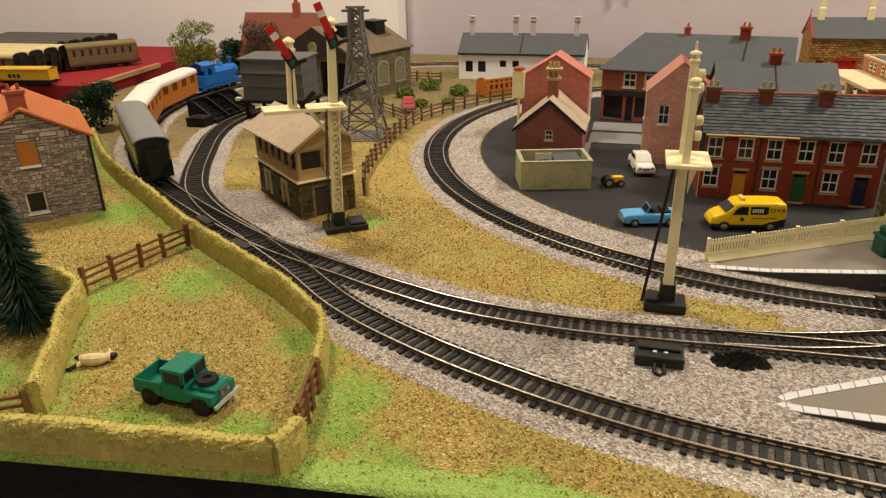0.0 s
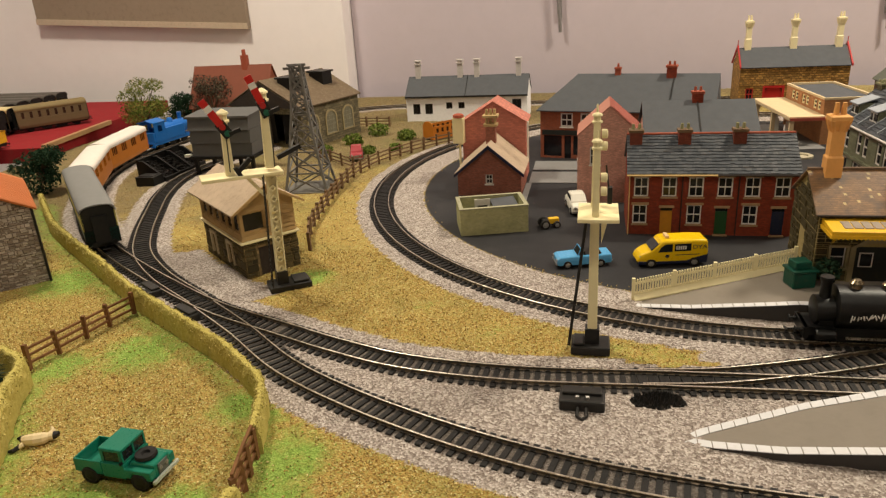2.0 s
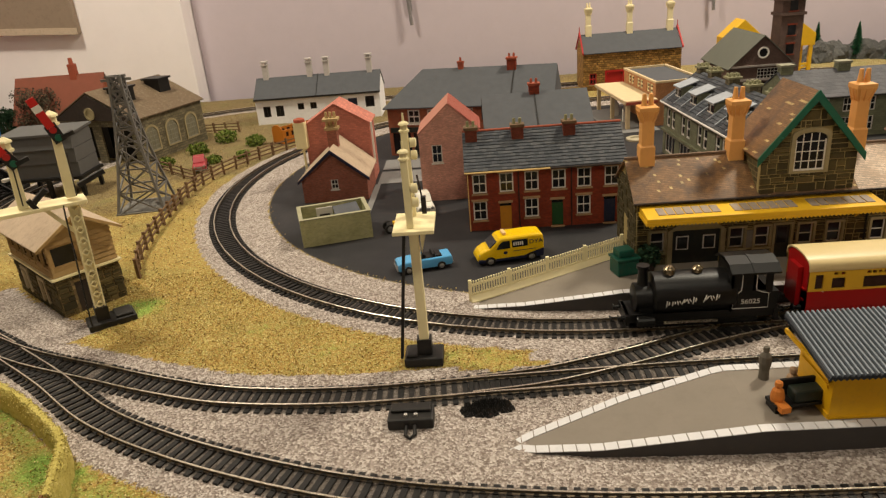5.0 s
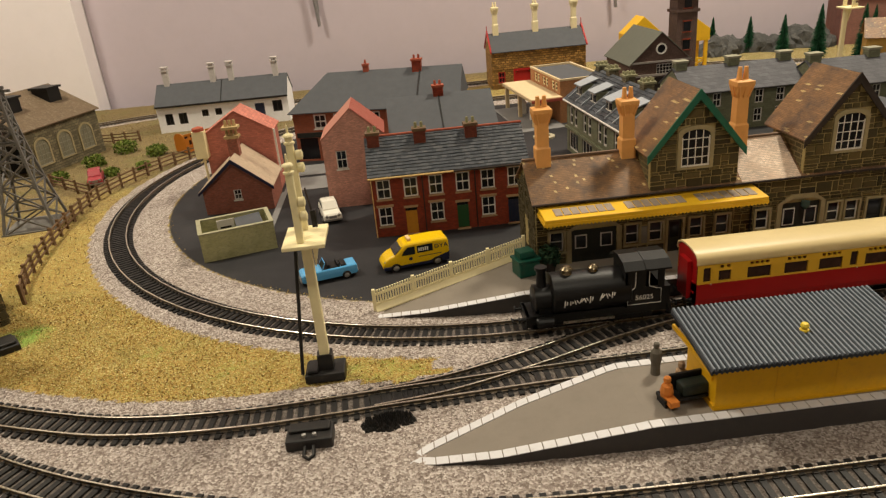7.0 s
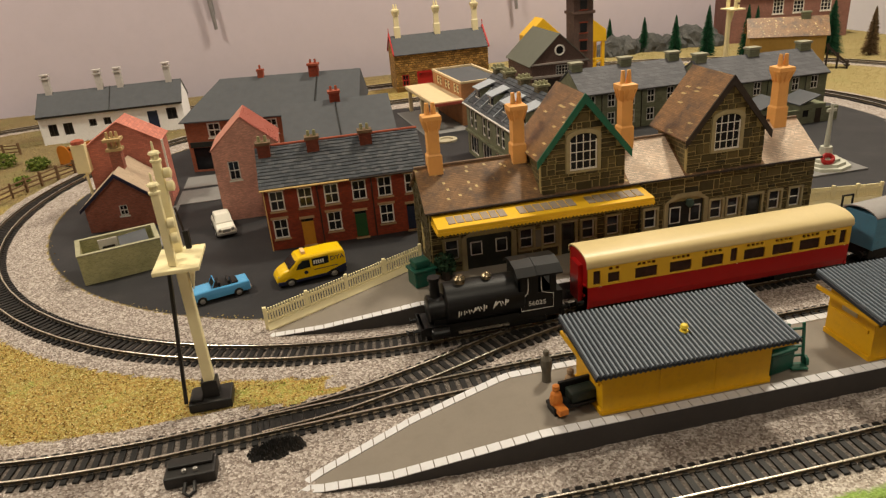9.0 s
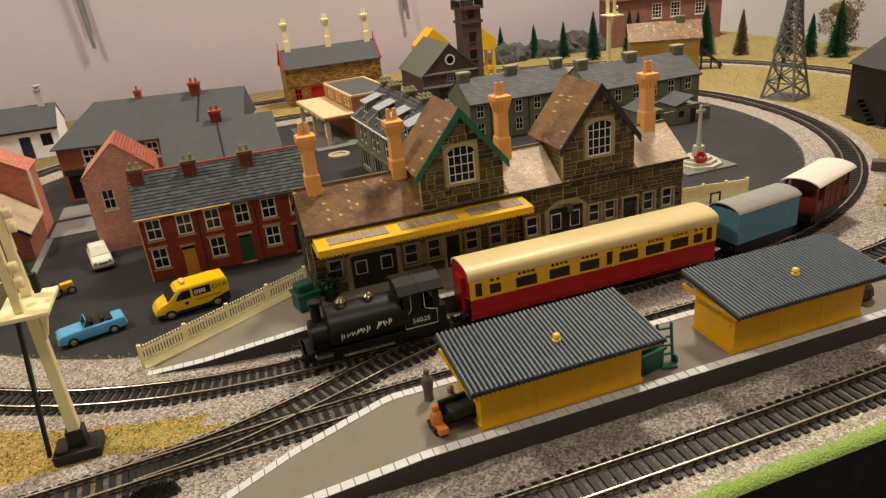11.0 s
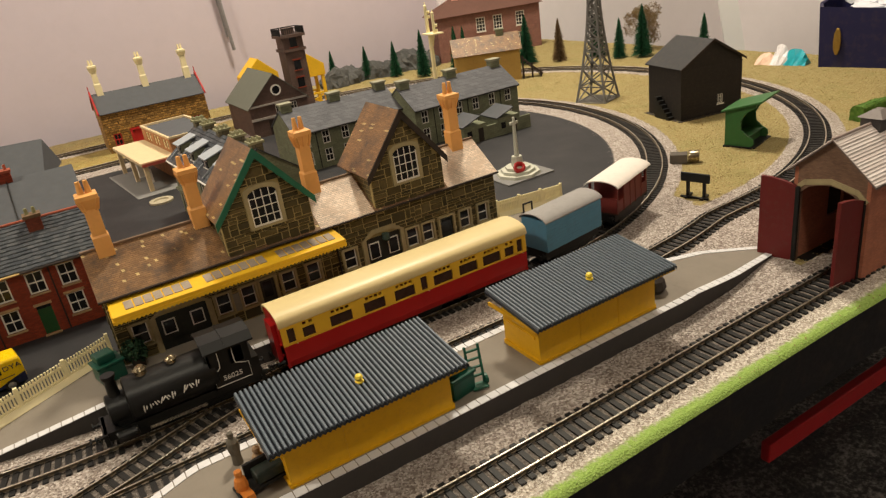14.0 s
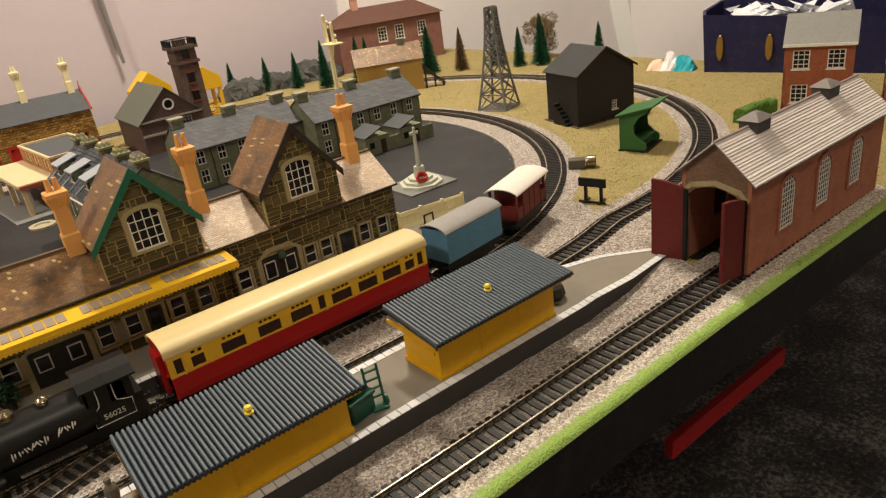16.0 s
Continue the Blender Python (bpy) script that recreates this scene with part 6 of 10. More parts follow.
corner_shop()
hall = gabled_house("brick_hall", "red hall with a steep red gable front", -5.4, 97.0, 0, 8.4, 4.5, 7.8, 10.4, SALMON, SALMON, "y", {}, over=0.25)
part("white_bargeboard", Geo().beam((8.7, -0.3, 7.9), (8.7, -0.3, 2.5), 0.22), WHITE, hall)
cream = thing("drain_stack", "cream rooftop box on a long cream downpipe", "pipe", -5.8, 96.4)
part("hopper", Geo().box(-0.7, -0.6, 5.2, 0.8, 0.6, 8.6), CREAM, cream, bevel=0.08)
part("cap", Geo().lathe(0.05, 0, [(0.75, 8.6), (0.7, 8.95), (0.3, 9.1), (0.05, 9.1)], 14), CLAY, cream)
part("downpipe", Geo().tube([(0.1, 0, 0), (0.1, 0, 5.2)], 0.16, 8), CREAM, cream)
part("bracket", Geo().beam((-0.4, 0, 4.6), (0.6, 0, 5.2), 0.2), CREAM, cream)


def pump_house():
    p = gabled_house("pump_house", "small red brick house with a beige gable roof", -4.8, 89.3, 0, 7.9, 7.0, 3.1, 6.4, BRICK_BROWN, BEIGE_ROOF, "y", {0: [(3.5, 1.6, 4.4, 2.8)]}, FRAME_W, over=0.35, category="house")
    g = Geo()
    k = (6.4 - 3.1) / 3.95
    for s in (-1, 1):
        e = 3.95 + s * 4.35
        g.prism([(e, 3.1 - 0.4 * k - 0.25), (3.95, 6.05), (3.95, 6.5), (e, 3.1 - 0.4 * k + 0.1)], -0.47, -0.355, lambda u, q, t: (u, t, q))
    part("bargeboard", g, paint("navy_bargeboard", (0.02, 0.02, 0.05), 0.6), p, "dark navy bargeboards")
    c = part("chimney", Geo().box(3.3, 2.6, 4.8, 4.5, 3.8, 8.2), BRICK_BROWN, p)
    STONE = paint("sandy_stone", (0.50, 0.36, 0.17), 0.8, 0.2, dirt_amount=0.3)
    for z, w in ((8.2, 0.85), (9.3, 0.95)):
        part("chimney_cap", Geo().box(3.9 - w, 3.2 - w * 0.8, z, 3.9 + w, 3.2 + w * 0.8, z + 0.3), STONE, c)
    for u in (3.4, 3.9, 4.4):
        part("chimney_pot", Geo().cyl(u, 3.2, 8.5, 9.3, 0.22, 0.2, 8).cyl(u, 3.2, 9.6, 10.3, 0.2, 0.16, 8), STONE, c)
    return p


pump_house()


def coal_bin():
    b = thing("brick_bin", "open-topped pale green brick yard store", "bin", -1.8, 74.6, 0, 16)
    g = bricks("pale_green_brick", (0.44, 0.42, 0.19), (0.52, 0.50, 0.29), 0.26, 0.12, 0.02, 0.2, bump=0.0006)
    L, D, H = 7.2, 4.7, 2.9
    for i, F in enumerate(four(L, D)):
        part("wall", wall(Geo(), F, 0, H, (), 0.35, 0.35 * (i % 2), F.n - 0.35 * (i % 2)), g, b)
    part("coping", Geo().box(-0.06, -0.06, H, L + 0.06, 0.36, H + 0.12).box(-0.06, D - 0.36, H, L + 0.06, D + 0.06, H + 0.12)
         .box(-0.06, 0.36, H, 0.36, D - 0.36, H + 0.12).box(L - 0.36, 0.36, H, L + 0.06, D - 0.36, H + 0.12), paint("stone_coping", (0.36, 0.34, 0.22), 0.8), b)
    part("half_roof", Geo().prism([(3.7, 2.5), (6.3, 2.7), (6.3, 2.83), (3.7, 2.63)], 0.4, D - 0.4, lambda p, q, s: (p, s, q)), GREY_ROOF, b)
    n = part("notice_board", Geo().box(1.9, 3.2, 1.4, 3.6, 3.3, 3.0), WHITE, b, "white notice board")
    part("notice_mark", Geo().box(2.2, 3.17, 2.1, 3.3, 3.195, 2.3).box(2.3, 3.17, 1.8, 3.1, 3.195, 1.95), DARKWOOD, n)
    return b


coal_bin()

# road markings and pale paving in the town yard
tagged(part("pavement", Geo().box(3.5, 95, 0.06, 10, 100.5, 0.16), PAVE), "pale grey card pavement by the shop", "pavement", kind="structure")
tagged(part("pavement", Geo().box(3.2, 77, 0.06, 3.9, 95, 0.14), PAVE), "narrow pale kerb strip across the tarmac", "pavement", kind="structure")
tagged(part("pavement", Geo().box(3.5, 101.5, 0.06, 10, 106.5, 0.16), PAVE), "pale grey card pavement by the shop", "pavement", kind="structure")


# ---------------------------------------------------------------- the back row
def cottages():
    c = thing("cottage_row", "long whitewashed cottage row with a grey roof", "cottage", -24.2, 139.0)
    L, D, E, RZ = 23.5, 8.0, 5.0, 8.0
    W = four(L, D)
    wins = [(1.3, 1.4, 2.7, 3.4), (3.7, 1.4, 5.2, 3.4), (7.9, 2.4, 9.1, 3.6), (10.3, 2.4, 11.5, 3.6), (20.7, 2.0, 22.4, 4.0)]
    doors = [(17.5, 0.1, 19.2, 3.8)]
    shell(c, W, E, WHITEWASH, {0: wins + doors}, {1, 3}, RZ)
    for h in wins:
        window(c, W[0], *h, DARKWOOD, GLASS, 2, 1, 0.15)
    part("door", Geo().box(17.5, -0.25, 0.1, 19.2, -0.1, 3.8, W[0]), paint("navy_door", (0.02, 0.03, 0.07), 0.5), c)
    gable_roof(c, 0, L, 0, D, E, RZ, GREY_ROOF, "x", 0.4, 0.15, 0.15)
    part("roof_seam", Geo().beam((11.7, -0.4, E - 0.1), (11.7, D / 2, RZ + 0.18), 0.12), BLACK, c)
    part("eaves_board", Geo().box(-0.15, -0.52, E - 0.42, L + 0.15, -0.42, E - 0.1), BLACK, c)
    GREYW = paint("pale_grey_chimney", (0.55, 0.51, 0.48), 0.7, 0.1)
    for x in (1.8, 10.2, 13.5, 21.6):
        k = part("chimney", Geo().box(x - 0.5, D / 2 - 0.5, RZ - 0.6, x + 0.5, D / 2 + 0.5, RZ + 2.4), GREYW, c)
        part("chimney_cap", Geo().box(x - 0.65, D / 2 - 0.65, RZ + 2.4, x + 0.65, D / 2 + 0.65, RZ + 2.65).box(x - 0.65, D / 2 - 0.65, RZ + 3.0, x + 0.65, D / 2 + 0.65, RZ + 3.2)
             .box(x - 0.4, D / 2 - 0.4, RZ + 2.6, x + 0.4, D / 2 + 0.4, RZ + 3.0), GREYW, k)
    return c


cottages()


def halt():
    h = thing("goods_station", "golden stone station house with cream chimneys and red gable ends", "station", 38.4, 148.5)
    L, D, E, RZ = 18.8, 8.0, 7.4, 10.3
    W = four(L, D)
    wins = [(1.2, 1.2, 2.6, 3.4), (12.6, 1.2, 14.2, 3.4), (15.6, 1.2, 17.2, 3.4)]
    door = (4.6, 0.0, 7.6, 3.6)
    ws = shell(h, W, E, GOLD_STONE, {0: wins + [door]}, {1, 3}, RZ)
    R = random.Random(8)
    rest = Geo()
    ashlar.made = 999
    ashlar(ws[0], W[0], 0.1, E - 0.1, [(a - 0.2, b - 0.2, c + 0.2, d + 0.3) for a, b, c, d in wins + [door]], R, rest=rest, row=0.6)
    part("stone_facing", rest, GOLD_STONE, h, kind="stuff")
    for o in wins:
        window(h, W[0], *o, RED, GLASS, 2, 2, 0.2, ASHLAR)
    part("door", Geo().prism(arched(*door[::2], *door[1::2]), -0.25, -0.1, lambda p, q, s: W[0](p, s, q)), RED, h, "red arched door")
    part("door_surround", Geo().box(4.2, 0, 0, 4.6, 0.15, 3.4, W[0]).box(7.6, 0, 0, 8.0, 0.15, 3.4, W[0]).box(4.2, 0, 3.4, 8.0, 0.15, 3.8, W[0]), RED, h)
    gable_roof(h, 0, L, 0, D, E, RZ, GREY_ROOF, "x", 0.4, 0.15, -0.05)
    for x in (-0.25, L):
        part("red_gable", Geo().prism([(-0.5, E - 0.3), (D / 2, RZ + 0.2), (D + 0.5, E - 0.3), (D + 0.5, E + 0.1), (D / 2, RZ + 0.7), (-0.5, E + 0.1)], x, x + 0.25, lambda p, q, s: (s, p, q)), RED, h)
        part("finial", Geo().tube([(x + 0.12, D / 2, RZ + 0.5), (x + 0.12, D / 2, RZ + 1.6)], 0.08, 6), RED, h)
    for x in (1.6, 9.6, 17.4):
        tall_chimney(h, x, D / 2, RZ - 0.5, 16.3, IVORY, 1.15, "tall cream chimney")
    return h


halt()


def garage():
    g = thing("filling_station", "flat-roofed tan brick garage with a cream forecourt canopy", "garage", 44.0, 116.0, 0, 5.5)
    L, D, H = 7.2, 15.2, 6.5
    W = four(L, D)
    BR = bricks("tan_garage_brick", (0.52, 0.24, 0.10), (0.46, 0.25, 0.13), 0.28, 0.1, 0.012, 0.15)
    BUFF = paint("buff_canopy_card", (0.70, 0.55, 0.33), 0.6, 0.12, dirt_amount=0.12)
    front = [(1.4, 1.2, 3.2, 4.2), (4.2, 1.2, 6.2, 4.2)]
    clerestory = [(u, 4.75, u + 1.25, 6.15) for u in (2.2, 3.7, 6.6, 8.1, 11.2, 12.7)]
    shell(g, W, H, BR, {0: front, 3: clerestory})
    for o in front:
        window(g, W[0], *o, CREAM, GLASS, 2, 1, 0.15)
    for o in clerestory:
        window(g, W[3], *o, CREAM, GLASS, 1, 2, 0.24)
    part("flat_roof", Geo().box(0.25, 0.25, H - 0.2, L - 0.25, D - 0.25, H), GREY_ROOF, g)
    part("parapet", Geo().box(-0.1, -0.1, H, L + 0.1, 0.25, H + 0.3).box(-0.1, D - 0.25, H, L + 0.1, D + 0.1, H + 0.3).box(-0.1, 0.25, H, 0.25, D - 0.25, H + 0.3).box(L - 0.25, 0.25, H, L + 0.1, D - 0.25, H + 0.3), BUFF, g)
    c = part("canopy", Geo().box(-4.9, -1.2, 4.15, -0.05, 15.6, 4.45), BUFF, g, "cream forecourt canopy", bevel=0.05)
    part("canopy_edge", Geo().box(-4.9, -1.32, 3.85, -0.05, -1.2, 4.25), paint("dull_red_edge", (0.42, 0.09, 0.06), 0.6), c)
    part("canopy_edge", Geo().box(-5.0, -1.2, 3.95, -4.9, 15.6, 4.4), BUFF, c)
    for x, y in ((-4.4, -0.6), (-4.4, 7.2), (-4.4, 15.0)):
        part("canopy_post", Geo().box(x - 0.28, y - 0.28, 0, x + 0.28, y + 0.28, 4.15), BUFF, g)
    part("forecourt", Geo().box(-7.0, -3, 0.05, -0.1, 15, 0.15), PAVE, g)
    for y in (4, 9):
        part("fuel_pump", Geo().box(-3.6, y, 0.15, -2.8, y + 0.6, 2.2).box(-3.4, y + 0.1, 2.2, -3.0, y + 0.5, 2.7), WHITE, g)
    return g


garage()
isl = thing("traffic_island", "small cream kerbed island on the tarmac", "kerb", 39.7, 108.6, 0, 10)
part("kerb_ring", Geo().lathe(0, 0, [(1.6, 0.05), (1.6, 0.3), (1.4, 0.32), (1.0, 0.3), (0.95, 0.1)], 18), paint("dull_cream_kerb", (0.42, 0.37, 0.26), 0.7, 0.15), isl)


def mansard():
    m = thing("mansard_house", "pale green stone terrace with slate roof and lead dormers", "houses", 42.6, 80.4, 0, 3.6)
    L, D, E, RZ = 8.6, 20.8, 7.1, 10.3
    W = four(L, D)
    bays = [D / 4 * k for k in range(4)]
    pairs = [(q + o, 3.9, q + o + 1.25, 6.3) for q in bays for o in (1.1, 2.85)]
    shops = [(q + 0.8, 0.5, q + 4.4, 2.9) for q in bays]
    ends = [(u, z, u + 1.2, z + 2.3) for u in (1.4, 5.8) for z in (0.8, 3.9)]
    shell(m, W, E, PALE_GREEN, {3: pairs + shops, 0: ends}, {0, 2}, RZ)
    for o in pairs:
        window(m, W[3], *o, FRAME_W, GLASS, 1, 2, 0.2)
    for o in shops:
        window(m, W[3], *o, FRAME_W, GLASS, 3, 1, 0.16)
    for o in ends:
        window(m, W[0], *o, FRAME_W, GLASS, 1, 2, 0.16)
    part("string_course", Geo().box(-0.1, 0, 3.15, D + 0.1, 0.3, 3.45, W[3]), PALE_GREEN, m)
    part("gutter", Geo().tube([(-0.42, -0.2, E - 0.25), (-0.42, D + 0.2, E - 0.25)], 0.13, 8), FRAME_W, m)
    gable_roof(m, 0, L, 0, D, E, RZ, paint("slate_bed", (0.055, 0.06, 0.066), 0.6), "y", 0.35, 0.14, 0.2)
    k = (RZ - E) / (L / 2)
    part("slate_cladding", slates(Face(-0.4, D + 0.2, -0.4, -0.2), D + 0.4, (L / 2 + 0.4) * k, 12, 34, 21, E - 0.4 * k + 0.14, L / 2 + 0.4), SLATE_PIECE, m, kind="stuff")
    LEAD = paint("pale_lead", (0.36, 0.39, 0.43), 0.45, 0.15)
    for q in bays:
        y = q + 1.55
        d = part("dormer", Geo().box(0.9, y, E + 0.35, 3.0, y + 2.1, 9.15), PALE_GREEN, m)
        part("dormer_roof", Geo().prism([(0.55, 9.0), (2.95, 9.75), (2.95, 9.88), (0.55, 9.13)], y - 0.2, y + 2.3, lambda p, q, s: (p, s, q)), LEAD, d)
        part("dormer_window", Geo().box(0.82, y + 0.25, E + 0.8, 0.9, y + 1.85, 8.9), GLASS, d)
        part("window_bar", Geo().box(0.74, y + 0.97, E + 0.8, 0.82, y + 1.13, 8.9).box(0.74, y + 0.2, E + 0.7, 0.82, y + 1.9, E + 0.85).box(0.74, y + 0.2, 8.8, 0.82, y + 1.9, 8.98), FRAME_W, d)
        for e in (y - 0.35, y + 2.45):
            part("lead_flashing", Geo().beam((-0.2, e, E + 0.2), (2.4, e, E + 0.25 + 2.4 * k), 0.16), LEAD, d)
    for q in bays + [D]:
        y = min(q, D - 1.5)
        c = part("chimney", Geo().box(3.9, y + 0.1, RZ - 1.4, 5.1, y + 1.3, RZ + 0.55), BARN_STONE, m)
        part("chimney_cap", Geo().box(3.7, y - 0.1, RZ + 0.55, 5.3, y + 1.5, RZ + 0.8), MOSSY_STONE, c)
        for u in (4.0, 4.5, 5.0):
            for v in (0.35, 1.05):
                part("chimney_pot", Geo().cyl(u, y + v, RZ + 0.8, RZ + 1.15, 0.2, 0.16, 8), MOSSY_STONE, c)
    return m


mansard()


def chapel():
    c = thing("fire_station", "dull brick hall with sage roof, round window and square tower", "hall", 60.3, 131.0)
    L, D, E, RZ = 10.6, 14.0, 5.4, 10.3
    W = four(L, D)
    wins = [(4.6, 3.2, 8.6, 5.0)]
    doors = [(2.9, 0.0, 6.5, 2.7)]
    shell(c, W, E, BRICK_DULL, {0: wins + doors}, {0, 2}, RZ)
    window(c, W[0], *wins[0], FRAME_W, GLASS, 7, 3, 0.12)
    part("door", Geo().box(2.9, -0.25, 0, 6.5, -0.1, 2.7, W[0]), DARKWOOD, c)
    part("string_course", Geo().box(-0.1, 0, 3.0, L + 0.1, 0.2, 3.4, W[0]).box(-0.1, 0, 5.3, L + 0.1, 0.25, 5.6, W[0]), paint("pale_band", (0.34, 0.30, 0.27), 0.7), c)
    ring = part("round_window", Geo().lathe(0, 0, [(0.95, 0), (0.95, 0.2), (0.7, 0.2), (0.7, 0.05)], 20, lambda a, b, q: (5.3 + a, -q, 7.6 + b)), FRAME_W, c)
    part("pane", Geo().lathe(0, 0, [(0.72, 0.0), (0.72, 0.06)], 20, lambda a, b, q: (5.3 + a, -q, 7.6 + b)), GLASS, ring)
    gable_roof(c, 0, L, 0, D, E, RZ, SAGE_ROOF, "y", 0.4, 0.15, 0.3)
    t0, t1, f0, f1 = 10.7, 14.5, 6.8, 10.6
    t = part("tower", Geo().box(t0, f0, 0, t1, f1, 12.5).box(t0 - 0.3, f0 - 0.3, 12.5, t1 + 0.3, f1 + 0.3, 13.0).box(t0, f0, 13.0, t1, f1, 15.0).box(t0 - 0.5, f0 - 0.5, 15.0, t1 + 0.5, f1 + 0.5, 15.5), BRICK_DULL, c)
    tm = (t0 + t1) / 2
    for z in (6.0, 9.2, 13.3):
        w = part("tower_window", Geo().box(tm - 0.65, f0 - 0.08, z, tm + 0.65, f0 + 0.02, z + 1.7), GLASS, t)
        part("lintel", Geo().box(tm - 0.85, f0 - 0.14, z + 1.7, tm + 0.85, f0 + 0.02, z + 1.95).box(tm - 0.85, f0 - 0.18, z - 0.2, tm + 0.85, f0 + 0.02, z), BRICK_RED, w)
    q0, q1, e0, e1 = t0 - 0.4, t1 + 0.4, f0 - 0.4, f1 + 0.4
    part("tower_parapet", Geo().tube([(q0, e0, 16.6), (q1, e0, 16.6), (q1, e1, 16.6), (q0, e1, 16.6)], 0.1, 6, True), SOOT, t)
    for i in range(12):
        a = i / 12 * (q1 - q0)
        for p in ((q0 + a, e0), (q0 + a, e1), (q0, e0 + a), (q1, e0 + a)):
            part("baluster", Geo().beam((*p, 15.5), (*p, 16.6), 0.12), SOOT, t)
    part("tower_cap", Geo().box(tm - 0.9, f0 + 1.0, 15.5, tm + 0.9, f1 - 1.0, 16.6), BRICK_DULL, t)
    return c


chapel()


def green_terrace(x, y, L, label):
    g = thing("stone_terrace", label, "houses", x, y, 0, 0, "pale green terrace behind the station")
    D, E, RZ = 9.0, 5.7, 8.3
    W = four(L, D)
    n = int(L / 3.0)
    holes = [(1.0 + i * 3.0, z, 2.2 + i * 3.0, z + 1.9) for i in range(n) for z in (0.8, 3.4)]
    shell(g, W, E, PALE_GREEN, {0: holes}, {1, 3}, RZ)
    for o in holes:
        window(g, W[0], *o, FRAME_W, GLASS, 2, 2, 0.14)
    gable_roof(g, 0, L, 0, D, E, RZ, bricks("grey_printed_slates", (0.105, 0.105, 0.115), (0.07, 0.07, 0.08), 0.8, 0.35, 0.02, 0.15), "x", 0.4, 0.14, 0.15)
    part("gutter", Geo().tube([(0, -0.5, E - 0.2), (L, -0.5, E - 0.2)], 0.12, 6), BLACK, g)
    for i in range(1, n, 2):
        part("downpipe", Geo().tube([(i * 3.0 + 0.1, -0.1, 0), (i * 3.0 + 0.1, -0.1, E)], 0.07, 6), BLACK, g)
    for u in np.linspace(1.0, L - 1.0, 3):
        stack(g, float(u), D / 2, RZ - 0.6, RZ + 1.1, 1.6, PALE_GREEN, 0, paint("stone_cap", (0.30, 0.29, 0.21), 0.8))
    return g


green_terrace(58.0, 102.5, 17.0, "pale green stone terrace with grey slate roof")
gt = green_terrace(75.0, 98.5, 18.5, "pale green stone terrace with lean-to outhouses")
for u in (4.6, 10.6):
    o = part("outhouse", Geo().box(u, -5.2, 0, u + 4.0, -0.02, 2.6), PALE_GREEN, gt)
    part("outhouse_roof", Geo().prism([(u - 0.2, 2.6), (u + 2.9, 3.7), (u + 2.9, 3.85), (u - 0.2, 2.75)], -5.4, -1.0, lambda p, q, s: (p, s, q)), GREY_ROOF, o)
    part("outhouse_window", Geo().box(u + 0.6, -5.24, 1.0, u + 1.4, -5.18, 1.9), GLASS, o)
    part("outhouse_door", Geo().box(u + 2.5, -5.24, 0, u + 3.4, -5.18, 2.0), DARKWOOD, o)
    part("yard_wall", Geo().box(u + 4.0, -5.2, 0, u + 6.0, -4.9, 2.0), PALE_GREEN, gt)


def memorial():
    m = thing("war_memorial", "pale stone cross on octagonal steps with a red wreath", "monument", 76.4, 76.6)
    ST = paint("pale_memorial_stone", (0.50, 0.50, 0.42), 0.8, 0.12, dirt_amount=0.2)
    part("paving_slab", Geo().box(-4.6, -3.6, 0.06, 4.6, 4.2, 0.25), PAVE, m)
    for i, (r, z) in enumerate(((3.7, 0.25), (2.9, 0.6), (2.1, 0.95))):
        part("step", Geo().cyl(0, 0, z, z + 0.35, r, r * 0.97, 8), ST, m)
    part("plinth", Geo().cyl(0, 0, 1.3, 2.6, 1.0, 0.85, 8), ST, m)
    part("shaft", Geo().lathe(0, 0, [(0.42, 2.7), (0.38, 3.0), (0.26, 6.6), (0.22, 7.6)], 10), ST, m)
    part("cross_arm", Geo().box(-0.75, -0.14, 6.7, 0.75, 0.14, 7.05), ST, m)
    w = Geo().tube([(-0.9 + 0.85 * math.cos(a), -1.7 + 0.35 * math.sin(a), 1.5 + 0.4 * math.sin(a)) for a in np.linspace(0, 6.0, 16)], 0.3, 6, True)
    part("wreath", w, RED, m, "red poppy wreath")
    m.matrix_basis = place(76.4, 76.6) @ Matrix.Diagonal((0.75, 0.75, 0.95, 1.0))
    return m


memorial()

# ---------------------------------------------------------------- signals
ARM_RED = paint("signal_red", (0.55, 0.02, 0.015), 0.4, 0.1)


